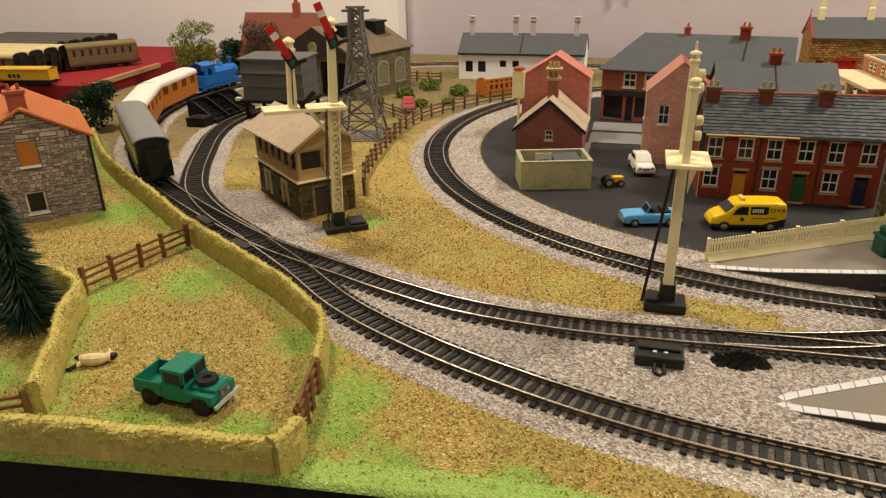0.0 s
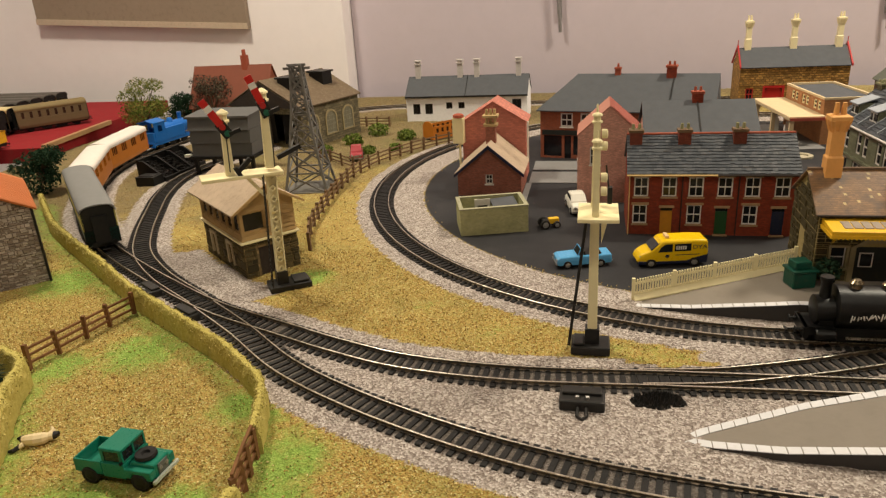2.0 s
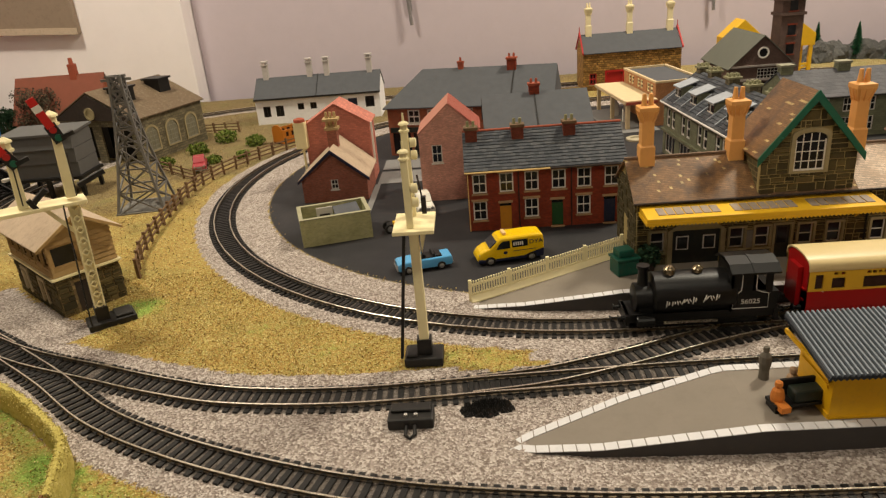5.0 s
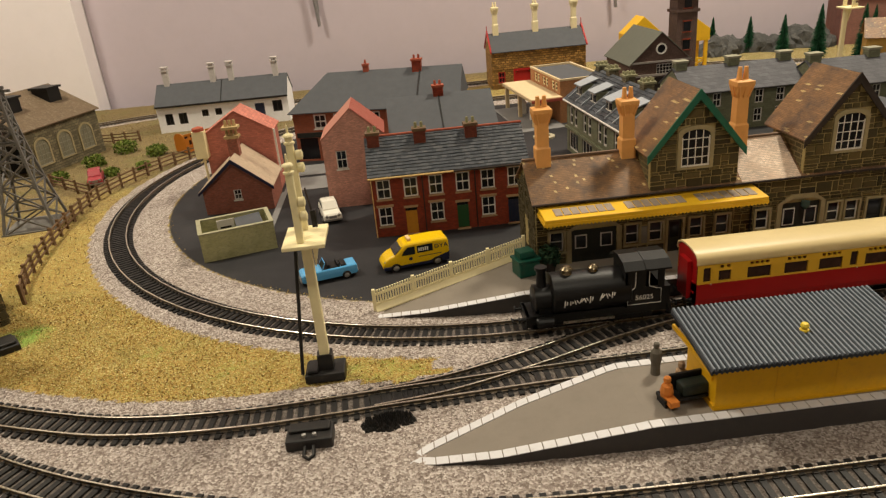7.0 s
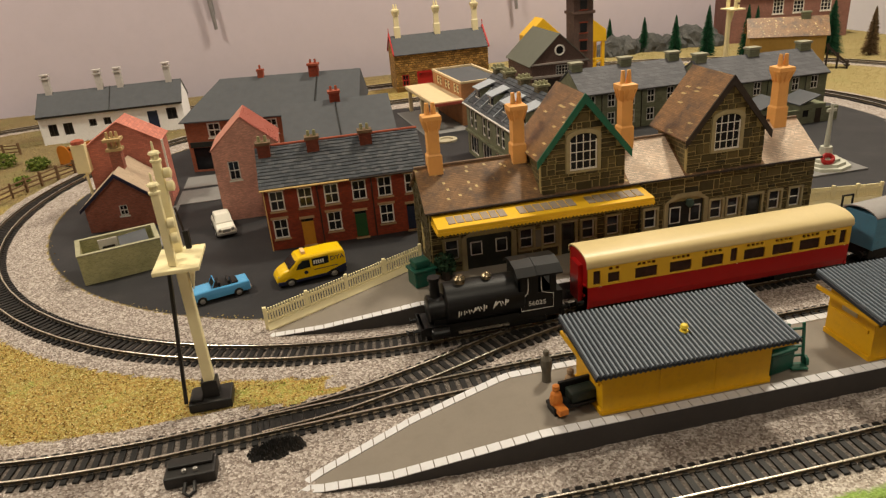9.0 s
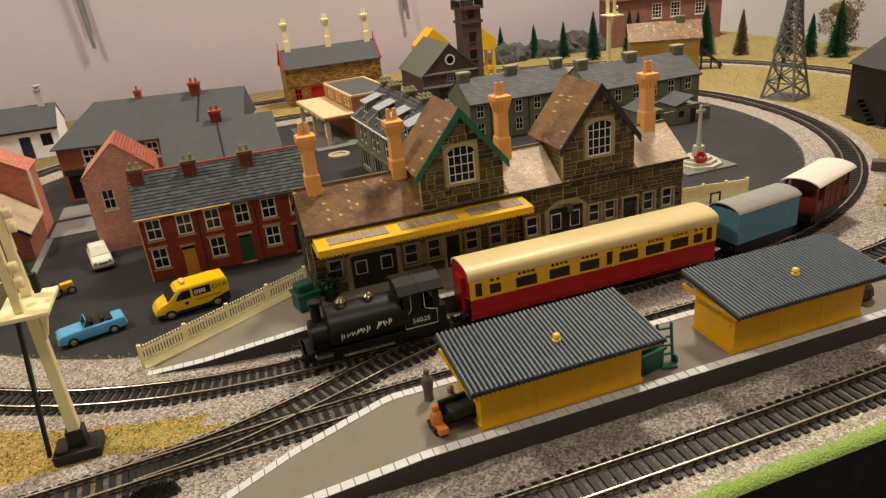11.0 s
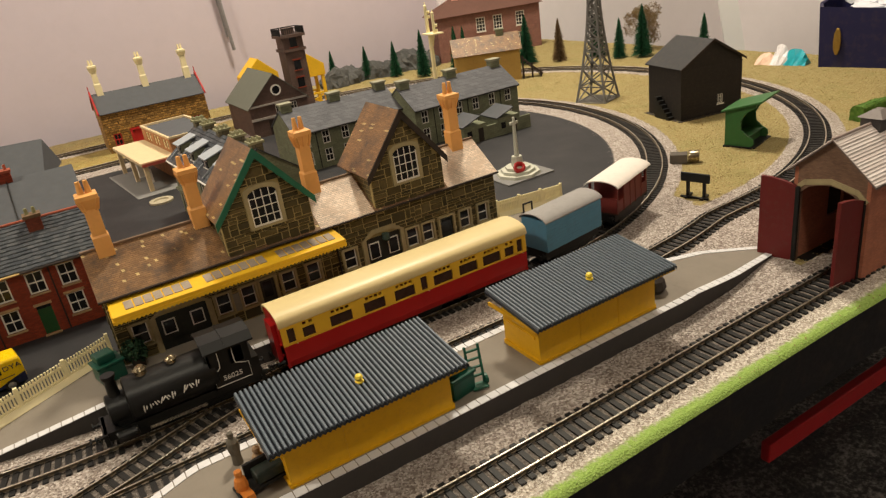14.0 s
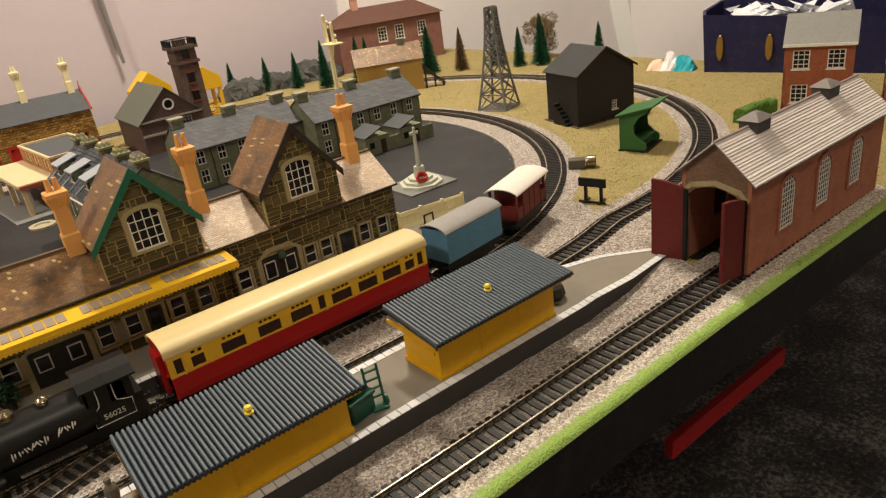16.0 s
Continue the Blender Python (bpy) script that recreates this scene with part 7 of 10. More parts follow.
def signal_doll(parent, x, y, z0, z1, arm, arm_turn):
    """A signal post with its cap and, where asked, a raised red arm."""
    p = part("signal_doll", Geo().prism([(-0.36, z0), (0.36, z0), (0.28, z1), (-0.28, z1)], -0.3, 0.3, lambda u, q, s: (x + u, y + s, q)), CREAM, parent, bevel=0.05)
    part("finial", Geo().lathe(x, y, [(0.5, z1), (0.5, z1 + 0.16), (0.36, z1 + 0.2), (0.36, z1 + 0.6), (0.52, z1 + 0.66), (0.46, z1 + 0.8), (0.1, z1 + 1.05)], 8), CREAM, p)
    if arm:
        c, s = math.cos(radians(arm_turn)), math.sin(radians(arm_turn))
        T = lambda u, d, v: (x + u * c - v * s, y - 0.42 - d, z1 - 0.55 + u * s + v * c)
        a = part("signal_arm", Geo().box(0.5, 0, -0.3, 2.9, 0.1, 0.3, T), ARM_RED, p, "red signal arm, raised")
        part("arm_stripe", Geo().box(1.8, 0.1, -0.3, 2.3, 0.13, 0.3, T), FRAME_W, a, "white stripe")
        part("spectacle", Geo().box(-0.7, -0.02, -0.42, 0.75, 0.09, 0.42, T), BLACK, a)
        part("lens", Geo().lathe(0, 0, [(0.26, 0), (0.26, 0.05)], 12, lambda u, v, d: T(u + 0.3, 0.09 + d, v)), RED, a, "red lens")
        part("lens", Geo().lathe(0, 0, [(0.26, 0), (0.26, 0.05)], 12, lambda u, v, d: T(u - 0.35, 0.09 + d, v)), GREEN, a, "green lens")
        part("crank", Geo().beam((x + 0.3, y - 0.45, z1 - 0.9), (x + 1.2, y - 0.45, z1 - 0.6), 0.3), BLACK, p)
    return p


def bracket_signal():
    s = thing("bracket_signal", "cream bracket signal with two raised red arms", "signal", -16.2, 59.9)
    part("base", Geo().box(-1.25, -1.0, 0.08, 2.5, 1.0, 0.7).box(0.9, -0.8, 0.7, 2.3, 0.8, 0.95), BLACK, s, bevel=0.1)
    part("foot", Geo().box(-0.5, -0.5, 0.7, 0.5, 0.5, 1.9), BLACK, s)
    g = Geo()
    for u in (-0.42, 0.30):
        g.box(u, -0.34, 1.4, u + 0.12, 0.34, 11.2)
    g.box(-0.42, -0.03, 1.4, 0.42, 0.03, 11.2)
    part("main_post", g, CREAM, s, bevel=0.02)
    for i in range(10):
        part("lattice_ring", Geo().lathe(0, 0, [(0.36, 0), (0.36, 0.2), (0.2, 0.2), (0.2, 0)], 4, lambda a, b, c: (a, -0.1 - c, 2.1 + i * 0.95 + b)), CREAM, s)
    part("gantry_deck", Geo().box(-5.7, -0.9, 11.0, 0.95, 0.9, 11.3), CREAM, s, bevel=0.05)
    part("strut", Geo().beam((-0.3, 0, 8.6), (-2.2, 0, 11.2), 0.28), CREAM, s)
    signal_doll(s, 0.0, 0, 11.5, 17.1, True, 112)
    signal_doll(s, -3.3, 0, 11.3, 15.7, True, 122)
    lad = Geo()
    for y in (-0.28, 0.28):
        lad.beam((-1.0, y - 0.6, 0.5), (-0.75, y - 0.6, 11.2), 0.08)
    for i in range(22):
        lad.beam((-0.98 + 0.01 * i, -0.88, 1.0 + i * 0.46), (-0.98 + 0.01 * i, -0.32, 1.0 + i * 0.46), 0.06)
    part("ladder", lad, BLACK, s, "thin black ladder")
    for a, b in (((-2.7, -0.5, 11.6), (-1.6, -0.5, 12.6)), ((0.6, -0.5, 12.4), (2.6, -0.5, 13.2)), ((-2.9, -0.6, 12.0), (-2.5, -0.6, 11.2))):
        part("crank", Geo().beam(a, b, 0.36), BLACK, s)
    for x in (0.35, -3.3):
        part("signal_wire", Geo().tube([(x, -0.35, 11.6), (x + 0.05, -0.4, 15)], 0.05, 5), DARKWOOD, s)
    # the whole mast leans a little out of the upright
    s.matrix_basis = place(-15.7, 60.2) @ Vector((0, 0, 1)).rotation_difference(Vector((1.0, -0.6, 17.4))).to_matrix().to_4x4() @ place(0, 0, 0, 36)
    return s


bracket_signal()


def post_signal(x, y, label, top=17.6, deck=9.9, base=True, name="post_signal"):
    s = thing(name, label, "signal", x, y)
    if base:
        part("base", Geo().box(-1.45, -1.0, 0.08, 1.25, 1.0, 0.75).box(-1.3, -0.8, 0.75, -0.5, 0.8, 0.95), BLACK, s, bevel=0.12)
        part("foot", Geo().box(-0.5, -0.45, 0.7, 0.5, 0.45, 1.9), BLACK, s)
    part("post", Geo().prism([(-0.33, 1.5), (0.33, 1.5), (0.3, deck), (-0.3, deck)], -0.32, 0.32, lambda u, q, t: (u, t, q)), CREAM, s, bevel=0.06)
    part("tall_doll", Geo().prism([(-0.28, deck), (0.28, deck), (0.22, top), (-0.22, top)], 0.25, 0.75, lambda u, q, t: (u, t, q)), CREAM, s, bevel=0.05)
    part("deck", Geo().box(-1.1, -2.5, deck, 1.5, 1.1, deck + 0.25), CREAM, s, bevel=0.05)
    part("deck_bracket", Geo().prism([(0.4, deck), (1.0, deck), (0.45, deck - 2.2)], -0.2, 0.2, lambda u, q, t: (u, t, q)), CREAM, s)
    part("second_doll", Geo().box(-0.2, -1.95, deck + 0.25, 0.24, -1.51, top - 1.2), CREAM, s, bevel=0.05)
    for z in (top, top - 1.2):
        u, v = (0, 0.5) if z == top else (0.02, -1.73)
        part("finial", Geo().lathe(u, v, [(0.34, z), (0.34, z + 0.12), (0.24, z + 0.16), (0.24, z + 0.42), (0.36, z + 0.47), (0.3, z + 0.58), (0.08, z + 0.68), (0.06, z + 1.15), (0.02, z + 1.2)], 8), CREAM, s)
    for i, z in enumerate((top - 0.7, top - 1.5, top - 3.0, top - 3.9)):
        part("lamp_lug", Geo().lathe(0, 0, [(0.3, 0), (0.3, 0.35), (0.18, 0.4)], 10, lambda a, b, c: (0.3 + c, (0.45 if i < 2 else -1.73) + a, z + b)), CREAM, s, smooth=True)
    part("weight", Geo().box(0.75, -0.9, deck + 0.8, 1.05, -0.5, deck + 1.9), BLACK, s)
    part("wire", Geo().tube([(0.9, -0.7, deck + 1.2), (0.62, -0.6, top - 2.5)], 0.06, 5), DARKWOOD, s)
    if base:
        part("ladder", Geo().beam((-1.6, -0.6, 0.7), (-0.5, -0.7, deck), 0.2).beam((-1.6, -0.3, 0.7), (-0.5, -0.4, deck), 0.12), BLACK, s, "thin black ladder")
    return s


post_signal(11.85, 51.8, "cream post signal seen from behind on a black base", 16.3, 10.5)
post_signal(95.0, 126.0, "cream post signal beside the far track", 16.5, 12.0, False)


# ---------------------------------------------------------------- signal box
def signal_box():
    s = thing("signal_box", "cream timber signal box on a stone base with beige roof", "signal box", -19.9, 61.8, 0, 49)
    w, l, Z1, E, RZ = 5.4, 10.6, 3.7, 7.15, 8.8
    W = four(w, l)
    base_wins = {3: [(2.2, 1.0, 3.2, 2.8), (6.6, 1.0, 7.6, 2.8)], 0: [(1.4, 0, 2.9, 2.9)]}
    R, rest = random.Random(4), Geo()
    BASE = bricks("ochre_stone", (0.26, 0.18, 0.08), (0.14, 0.10, 0.045), 0.9, 0.45, 0.06, 0.35)
    for i, F in enumerate(W):
        p = part("base_wall", wall(Geo(), F, 0, Z1, base_wins.get(i, []), 0.3, 0.3 * (i % 2), F.n - 0.3 * (i % 2)), BASE, s)
        ashlar.made = 0 if i in (0, 3) else 999
        ashlar(p, F, 0.05, Z1 - 0.1, [(a - 0.2, b - 0.2, c + 0.2, d + 0.3) for a, b, c, d in base_wins.get(i, [])], R, rest=rest, most=100, row=0.5)
    part("stone_facing", rest, STONE_PIECE, s, kind="stuff")
    TIMB = paint("tan_timber", (0.43, 0.285, 0.12), 0.6, 0.12, dirt_amount=0.2)
    for o in base_wins[3]:
        wd = window(s, W[3], *o, CREAM, GLASS, 1, 1, 0.15)
        part("surround", Geo().box(o[0] - 0.3, 0, o[1] - 0.3, o[0], 0.19, o[3] + 0.3, W[3]).box(o[2], 0, o[1] - 0.3, o[2] + 0.3, 0.19, o[3] + 0.3, W[3]).box(o[0], 0, o[3], o[2], 0.19, o[3] + 0.35, W[3]), paint("pale_window_stone", (0.42, 0.34, 0.21), 0.8, 0.2), wd)
    part("door", Geo().box(1.4, -0.25, 0, 2.9, -0.1, 2.9, W[0]), DARKWOOD, s)
    up = {3: [(0.3 + i * 1.68, 4.55, 1.86 + i * 1.68, 6.55) for i in range(6)], 0: [(0.3, 4.6, 2.4, 6.4)], 2: []}
    for i, F in enumerate(W):
        part("timber_wall", wall(Geo(), F, Z1, E, up.get(i, []), 0.3, 0.3 * (i % 2), F.n - 0.3 * (i % 2)), TIMB, s)
        if i in (0, 2):
            part("gable_board", gable(Geo(), F, E, RZ), TIMB, s)
        for k in range(7):
            z = Z1 + 0.15 + k * 0.45
            cuts = sorted([0.0, F.n] + [v for o in up.get(i, []) if o[1] - 0.1 < z + 0.3 and z < o[3] + 0.1 for v in (o[0] - 0.1, o[2] + 0.1)])
            for a, b in zip(cuts[::2], cuts[1::2]):
                if b - a > 0.05:
                    part("weatherboard", Geo().prism([(0, z), (0.1, z), (0.03, z + 0.38), (0, z + 0.38)], a, b, lambda d, q, t: F(t, d, q)), TIMB, s)
    for i, hs in up.items():
        for o in hs:
            window(s, W[i], *o, TIMB, GLASS, 1, 1, 0.1)
    part("sill_band", Geo().box(-0.3, -0.3, Z1 - 0.12, w + 0.3, l + 0.3, Z1 + 0.08), CREAM, s, bevel=0.03)
    gable_roof(s, 0, w, 0, l, E, RZ, BEIGE_ROOF, "y", 0.9, 0.14, 0.7)
    g = Geo()
    k = (RZ - E) / (w / 2)
    for sg in (-1, 1):
        e = w / 2 + sg * (w / 2 + 0.9)
        g.prism([(e, E - 0.9 * k - 0.1), (w / 2, RZ - 0.15), (w / 2, RZ + 0.2), (e, E - 0.9 * k + 0.15)], -0.82, -0.7, lambda u, q, t: (u, t, q))
    part("bargeboard", g, TIMB, s)
    return s


signal_box()


# ---------------------------------------------------------------- pylons
def pylon(x, y, turn, w, H, col, label):
    p = thing("lattice_pylon", label, "pylon", x, y, 0, turn, "lattice pylons")

    def leg(sx, sy, t):
        k = (w / 2 - 0.75) * (1 - t) ** 1.6 + 1.05 * (1 - t * 0.25)
        return (sx * k * 0.85, sy * k * 0.85, t * H)
    lv = [0, 0.16, 0.33, 0.5, 0.62, 0.72, 0.81, 0.9, 1.0]
    cor = ((-1, -1), (1, -1), (1, 1), (-1, 1))
    for sx, sy in cor:
        part("leg", Geo().tube([leg(sx, sy, t) for t in lv], 0.2, 4), col, p)
    for i in range(4):
        a, b = cor[i], cor[(i + 1) % 4]
        for s, t in zip(lv, lv[1:]):
            for q in ((leg(*a, s), leg(*b, t)), (leg(*b, s), leg(*a, t)), (leg(*a, t), leg(*b, t))):
                part("brace", Geo().beam(*q, 0.18), col, p)
    for t, r in ((0.62, 1.5), (0.975, 1.75), (1.0, 1.2)):
        z = t * H
        part("cross_arm", Geo().beam((-r, 0, z), (r, 0, z), 0.3), col, p)
    part("footing", Geo().box(-w / 2, -w / 2, 0.02, w / 2, w / 2, 0.22), paint("grey_footing", (0.22, 0.21, 0.19), 0.9), p)
    return p


PYL = paint("dull_grey_plastic", (0.17, 0.165, 0.155), 0.6, 0.2, dirt_amount=0.2)
pylon(-25.9, 92.6, 8, 6.0, 16.4, PYL, "tall grey lattice pylon beside the fence")
pylon(108.2, 96.5, 20, 5.4, 16.1, PYL, "tall grey lattice pylon by the far curve")


# ---------------------------------------------------------------- left side: sheds and houses
def engine_barn():
    b = thing("stone_engine_shed", "olive stone engine shed with arched windows and slate roof", "shed", -51.1, 119.6, 0, -18)
    L, D, E, RZ = 16.0, 16.0, 7.3, 11.4
    W = four(L, D)
    front = [(1.2, 0, 7.2, 6.0), (8.8, 0, 14.8, 6.0)]
    shell(b, W, E, BARN_STONE, {0: front}, {0, 2}, RZ)
    # Black sheet added behind each opening stands for the unlit inside.
    for a, _, c, z in front:
        part("doorway_shade_panel", Geo().box(a + 0.1, -3.4, 0.05, c - 0.1, -3.2, z, W[0]), SOOT, b)
    for u in (1.6, 6.4, 11.2):
        arched_window(b, W[1], u, 1.6, u + 2.6, 5.4, paint("dusty_bars", (0.30, 0.28, 0.22), 0.7), paint("dusty_glass", (0.20, 0.19, 0.13), 0.5), ASHLAR, 3, 5)
    ROOF = paint("mossy_brown_slates", (0.15, 0.105, 0.065), 0.8, 0.25, dirt=(0.35, 0.3, 0.2), dirt_amount=0.5)
    gable_roof(b, 0, L, 0, D, E, RZ, ROOF, "y", 0.5, 0.18, 0.4)
    for y in (2.6, 11.0):
        part("smoke_vent", Geo().box(9.4, y, 8.4, 12.4, y + 2.6, 11.4).box(9.1, y - 0.3, 11.4, 12.7, y + 2.9, 11.7), SOOT, b)
    part("gable_arch", Geo().prism([(0, E - 0.2), (L, E - 0.2), (L / 2, RZ - 0.3)], -0.5, -0.32, lambda u, q, s: (u, s, q)), DARKWOOD, b)
    part("gable_disc", Geo().lathe(0, 0, [(1.0, 0), (1.0, 0.15), (0.7, 0.15), (0.7, 0.02)], 18, lambda a, c, q: (L / 2 + a, -0.52 - q, 8.2 + c)), ASHLAR, b)
    return b


engine_barn()


def coal_stage():
    c = thing("coaling_stage", "grey corrugated coaling stage on dark posts", "shed", -47.0, 99.0, 0, 2)
    GC = paint("grey_corrugated", (0.11, 0.11, 0.108), 0.65, 0.15, dirt_amount=0.2)
    L, D = 9.6, 5.5
    for i in range(3):
        z = 3.0 + i * 1.9
        part("cladding", Geo().prism([(-0.1 - 0.12 * i, z), (D + 0.1, z), (D, z + 1.85), (0.15, z + 1.85)], 0, L, lambda p, q, s: (s, p, q)), GC, c, bevel=0.05)
    part("roof", Geo().prism([(-0.3, 8.6), (D + 0.3, 8.9), (D + 0.3, 9.2), (-0.3, 8.9)], -0.3, L + 0.3, lambda p, q, s: (s, p, q)), GC, c)
    part("deck", Geo().box(-0.4, -0.6, 2.6, L + 0.4, D + 0.2, 3.0), SOOT, c)
    for x in (0.3, L / 2, L - 0.3):
        for y in (0, D - 0.3):
            part("post", Geo().box(x - 0.25, y, 0, x + 0.25, y + 0.5, 2.6), SOOT, c)
    part("white_lamp", Geo().box(-1.2, -0.4, 2.9, -0.3, 0.3, 3.3), WHITE, c)
    return c


coal_stage()


def coal_heap():
    c = thing("coal_bunker", "black timber coal bunker with three sloping bays of coal", "bunker", -53.9, 95.6, 0, -2)
    for y in (0, 3.4, 6.8, 10.2):
        part("partition", Geo().prism([(0, 0), (4.0, 0), (4.0, 0.7), (0.7, 3.1), (0, 3.1)], y - 0.18, y + 0.18, lambda p, q, s: (p, s, q)), SOOT, c)
    part("back_wall", Geo().box(-0.4, -0.2, 0, 0, 10.4, 3.3), SOOT, c)
    part("front_board", Geo().box(4.0, -0.2, 0, 4.2, 10.4, 0.7), SOOT, c)
    part("coal_box", Geo().box(0.9, -2.7, 0, 3.9, -0.3, 1.4).box(1.2, -2.4, 1.4, 3.6, -0.6, 1.5), SOOT, c, bevel=0.08)
    R = random.Random(12)
    g = Geo()
    for i in range(420):
        x, y = R.uniform(0.2, 3.8), R.uniform(0.3, 9.9)
        z, s = 2.4 - x * 0.56 + R.uniform(-0.2, 0.15), R.uniform(0.15, 0.32)
        g.box(x - s, y - s, max(0.0, z - s), x + s * R.uniform(0.5, 1), y + s * R.uniform(0.5, 1), z + s * R.uniform(0.4, 1))
    part("coal", g, paint("coal", (0.012, 0.011, 0.011), 0.4, 0.4), c, kind="stuff")
    return c


coal_heap()


def stone_house():
    h = thing("stone_farmhouse", "grey rubble farmhouse with an orange pantile roof", "house", -47.1, 53.0, 0, 46.0)
    L, D, E, RZ = 9.8, 14.0, 7.6, 10.4
    W = four(L, D)
    wins = [(3.7, 0.9, 5.3, 2.9), (4.0, 5.4, 5.5, 7.6)]
    ws = shell(h, W, E, RUBBLE, {0: wins}, {0, 2}, RZ)
    R, rest = random.Random(31), Geo()
    ashlar.made = 999
    ashlar(ws[0], W[0], 0.05, E, [(a - 0.15, b - 0.3, c + 0.15, d + 0.15) for a, b, c, d in wins], R, rest=rest, row=0.24, wide=(0.28, 0.65), joint=0.06)
    ashlar(ws[0], W[0], E, RZ - 0.3, [], R, slope=lambda z: (4.9 - (RZ - z) * 1.7 + 0.1, 4.9 + (RZ - z) * 1.7 - 0.1), rest=rest, row=0.36)
    part("stone_facing", rest, grains("rubble_grains", [(0.1, (0.22, 0.175, 0.14)), (0.5, (0.34, 0.285, 0.235)), (0.9, (0.44, 0.38, 0.32))]), h, kind="stuff")
    window(h, W[0], *wins[0], FRAME_W, GLASS, 1, 1, 0.12, WHITE)
    sh = part("shutter", Geo().box(wins[1][0], -0.15, wins[1][1], wins[1][2], 0.05, wins[1][3], W[0]), paint("orange_shutter", (0.42, 0.15, 0.02), 0.6), h, "orange shutter")
    part("sill", Geo().box(3.9, 0, 5.2, 5.6, 0.25, 5.4, W[0]), WHITE, sh)
    gable_roof(h, 0, L, 0, D, E, RZ, paint("orange_pantiles", (0.55, 0.17, 0.055), 0.65, 0.2, dirt_amount=0.2), "y", 0.5, 0.2, 0.35)
    g = Geo()
    k = (RZ - E) / (L / 2)
    for i in range(34):
        y = -0.3 + i * 0.4
        g.tube([(L / 2 + 0.1, y, RZ + 0.2 - 0.1 * k), (L + 0.5, y, E - 0.5 * k + 0.2)], 0.14, 6)
    part("pantile_ribbing", g, paint("orange_pantile_roll", (0.56, 0.18, 0.06), 0.65, 0.2, dirt_amount=0.2), h, kind="stuff")
    stack(h, L / 2, 1.2, RZ - 0.6, RZ + 1.6, 1.5, CLAY, 2, CLAY)
    part("downpipe", Geo().tube([(L + 0.1, -0.1, 0), (L + 0.1, -0.1, E)], 0.12, 6), BLACK, h)
    return h


stone_house()
gabled_house("red_roofed_house", "house with a plain red roof and tall chimney behind the shed", -68.7, 135.5, 0, 16.5, 9.0, 4.5, 11.8, BRICK_ORANGE, DK_BROWN_ROOF, "x", {0: [(3, 2, 4.5, 4.5)]}, WHITE)
rc = thing("brick_stack", "slim terracotta chimney stack on the red roof", "chimney", -57.6, 140.0, 11.8)
part("shaft", Geo().box(-0.6, -0.6, -0.9, 0.6, 0.6, 2.0).cyl(0, 0, 2.0, 3.1, 0.42, 0.35, 10), CLAY, rc)


# the red shelf with stored stock
RED_CLOTH = paint("red_baize", (0.27, 0.012, 0.016), 0.95, 0.15, scale=0.4)
shelf = thing("storage_shelf", "red-covered shelf for stored rolling stock", "shelf", 0, 0)
part("shelf_top", Geo().add([(-150, 96, -0.3), (-82.6, 109.2, -0.3), (-90, 160, -0.3), (-150, 160, -0.3), (-150, 96, 2.2), (-82.6, 109.2, 2.2), (-90, 160, 2.2), (-150, 160, 2.2)],
     [(0, 1, 5, 4), (1, 2, 6, 5), (2, 3, 7, 6), (3, 0, 4, 7), (4, 5, 6, 7), (3, 2, 1, 0)]), RED_CLOTH, shelf)
part("shelf_leg", Geo().box(-148, 100, -38, -144, 104, -0.3), DARKWOOD, shelf)
part("shelf_leg", Geo().box(-148, 152, -38, -144, 156, -0.3), DARKWOOD, shelf)
part("wood_edge", Geo().beam((-82.2, 109.4, 2.3), (-85.6, 132, 2.3), 0.8).beam((-82.2, 109.4, -0.2), (-82.2, 109.4, 2.3), 0.8), paint("pine_edge", (0.45, 0.27, 0.13), 0.6), shelf)
OLIVE = paint("olive_brown_coach", (0.14, 0.10, 0.05), 0.5, 0.15)
DKROOF = paint("dark_brown_roof", (0.085, 0.075, 0.065), 0.6, 0.15)


def stored_coach(x, y, turn, label, roof, side, L=24.0):
    c = coach(label, x, y, turn, L, side, side, roof, [(u, "slim") for u in np.arange(1.2, L - 0.8, 1.5).tolist()], SOOT, 4.9, 3.4, False, "stored coaches")
    c.matrix_basis = place(x, y, 1.75, turn)
    return c


for sy in (111.2, 114.8, 118.4, 122.0):
    stored_coach(-111.6, sy, 0, "stored brown coach with a cream roof", CREAM_ROOF, OLIVE, 26)
for sy in (126.2, 130.0, 133.8, 137.6, 141.4):
    stored_coach(-117.5, sy, 0, "stored brown coach with a dark roof", DKROOF, OLIVE, 28)
stored_coach(-95.2, 127.6, 54, "short olive brown coach across the stored row", paint("mustard_brown_roof", (0.20, 0.145, 0.06), 0.6, 0.15), OLIVE, 13)
yw = goods_van("yellow wagon stored on the red shelf", -96.5, 106.7, 8, 10.5, paint("jcb_yellow", (0.72, 0.40, 0.02), 0.4, 0.1), paint("yellow_wagon_roof", (0.70, 0.40, 0.03), 0.4))
yw.matrix_basis = place(-94.0, 107.7, 1.95, 8) @ Matrix.Diagonal((0.9, 0.85, 0.68, 1.0))
for k in range(3):
    part("dark_bar", Geo().box(-3.2 + k * 0.9, -1.7, 2.6, -2.6 + k * 0.9, -1.62, 3.5), BLACK, yw)


# ---------------------------------------------------------------- hedges, fences and trees
HEDGE_STOPS = [(0.12, (0.24, 0.20, 0.045)), (0.4, (0.46, 0.38, 0.095)), (0.6, (0.58, 0.49, 0.145)), (0.85, (0.74, 0.64, 0.26))]
HEDGE = flock("hedge_flock", HEDGE_STOPS, 260, 0.0012)
TUFTS = grains("hedge_tufts", HEDGE_STOPS)


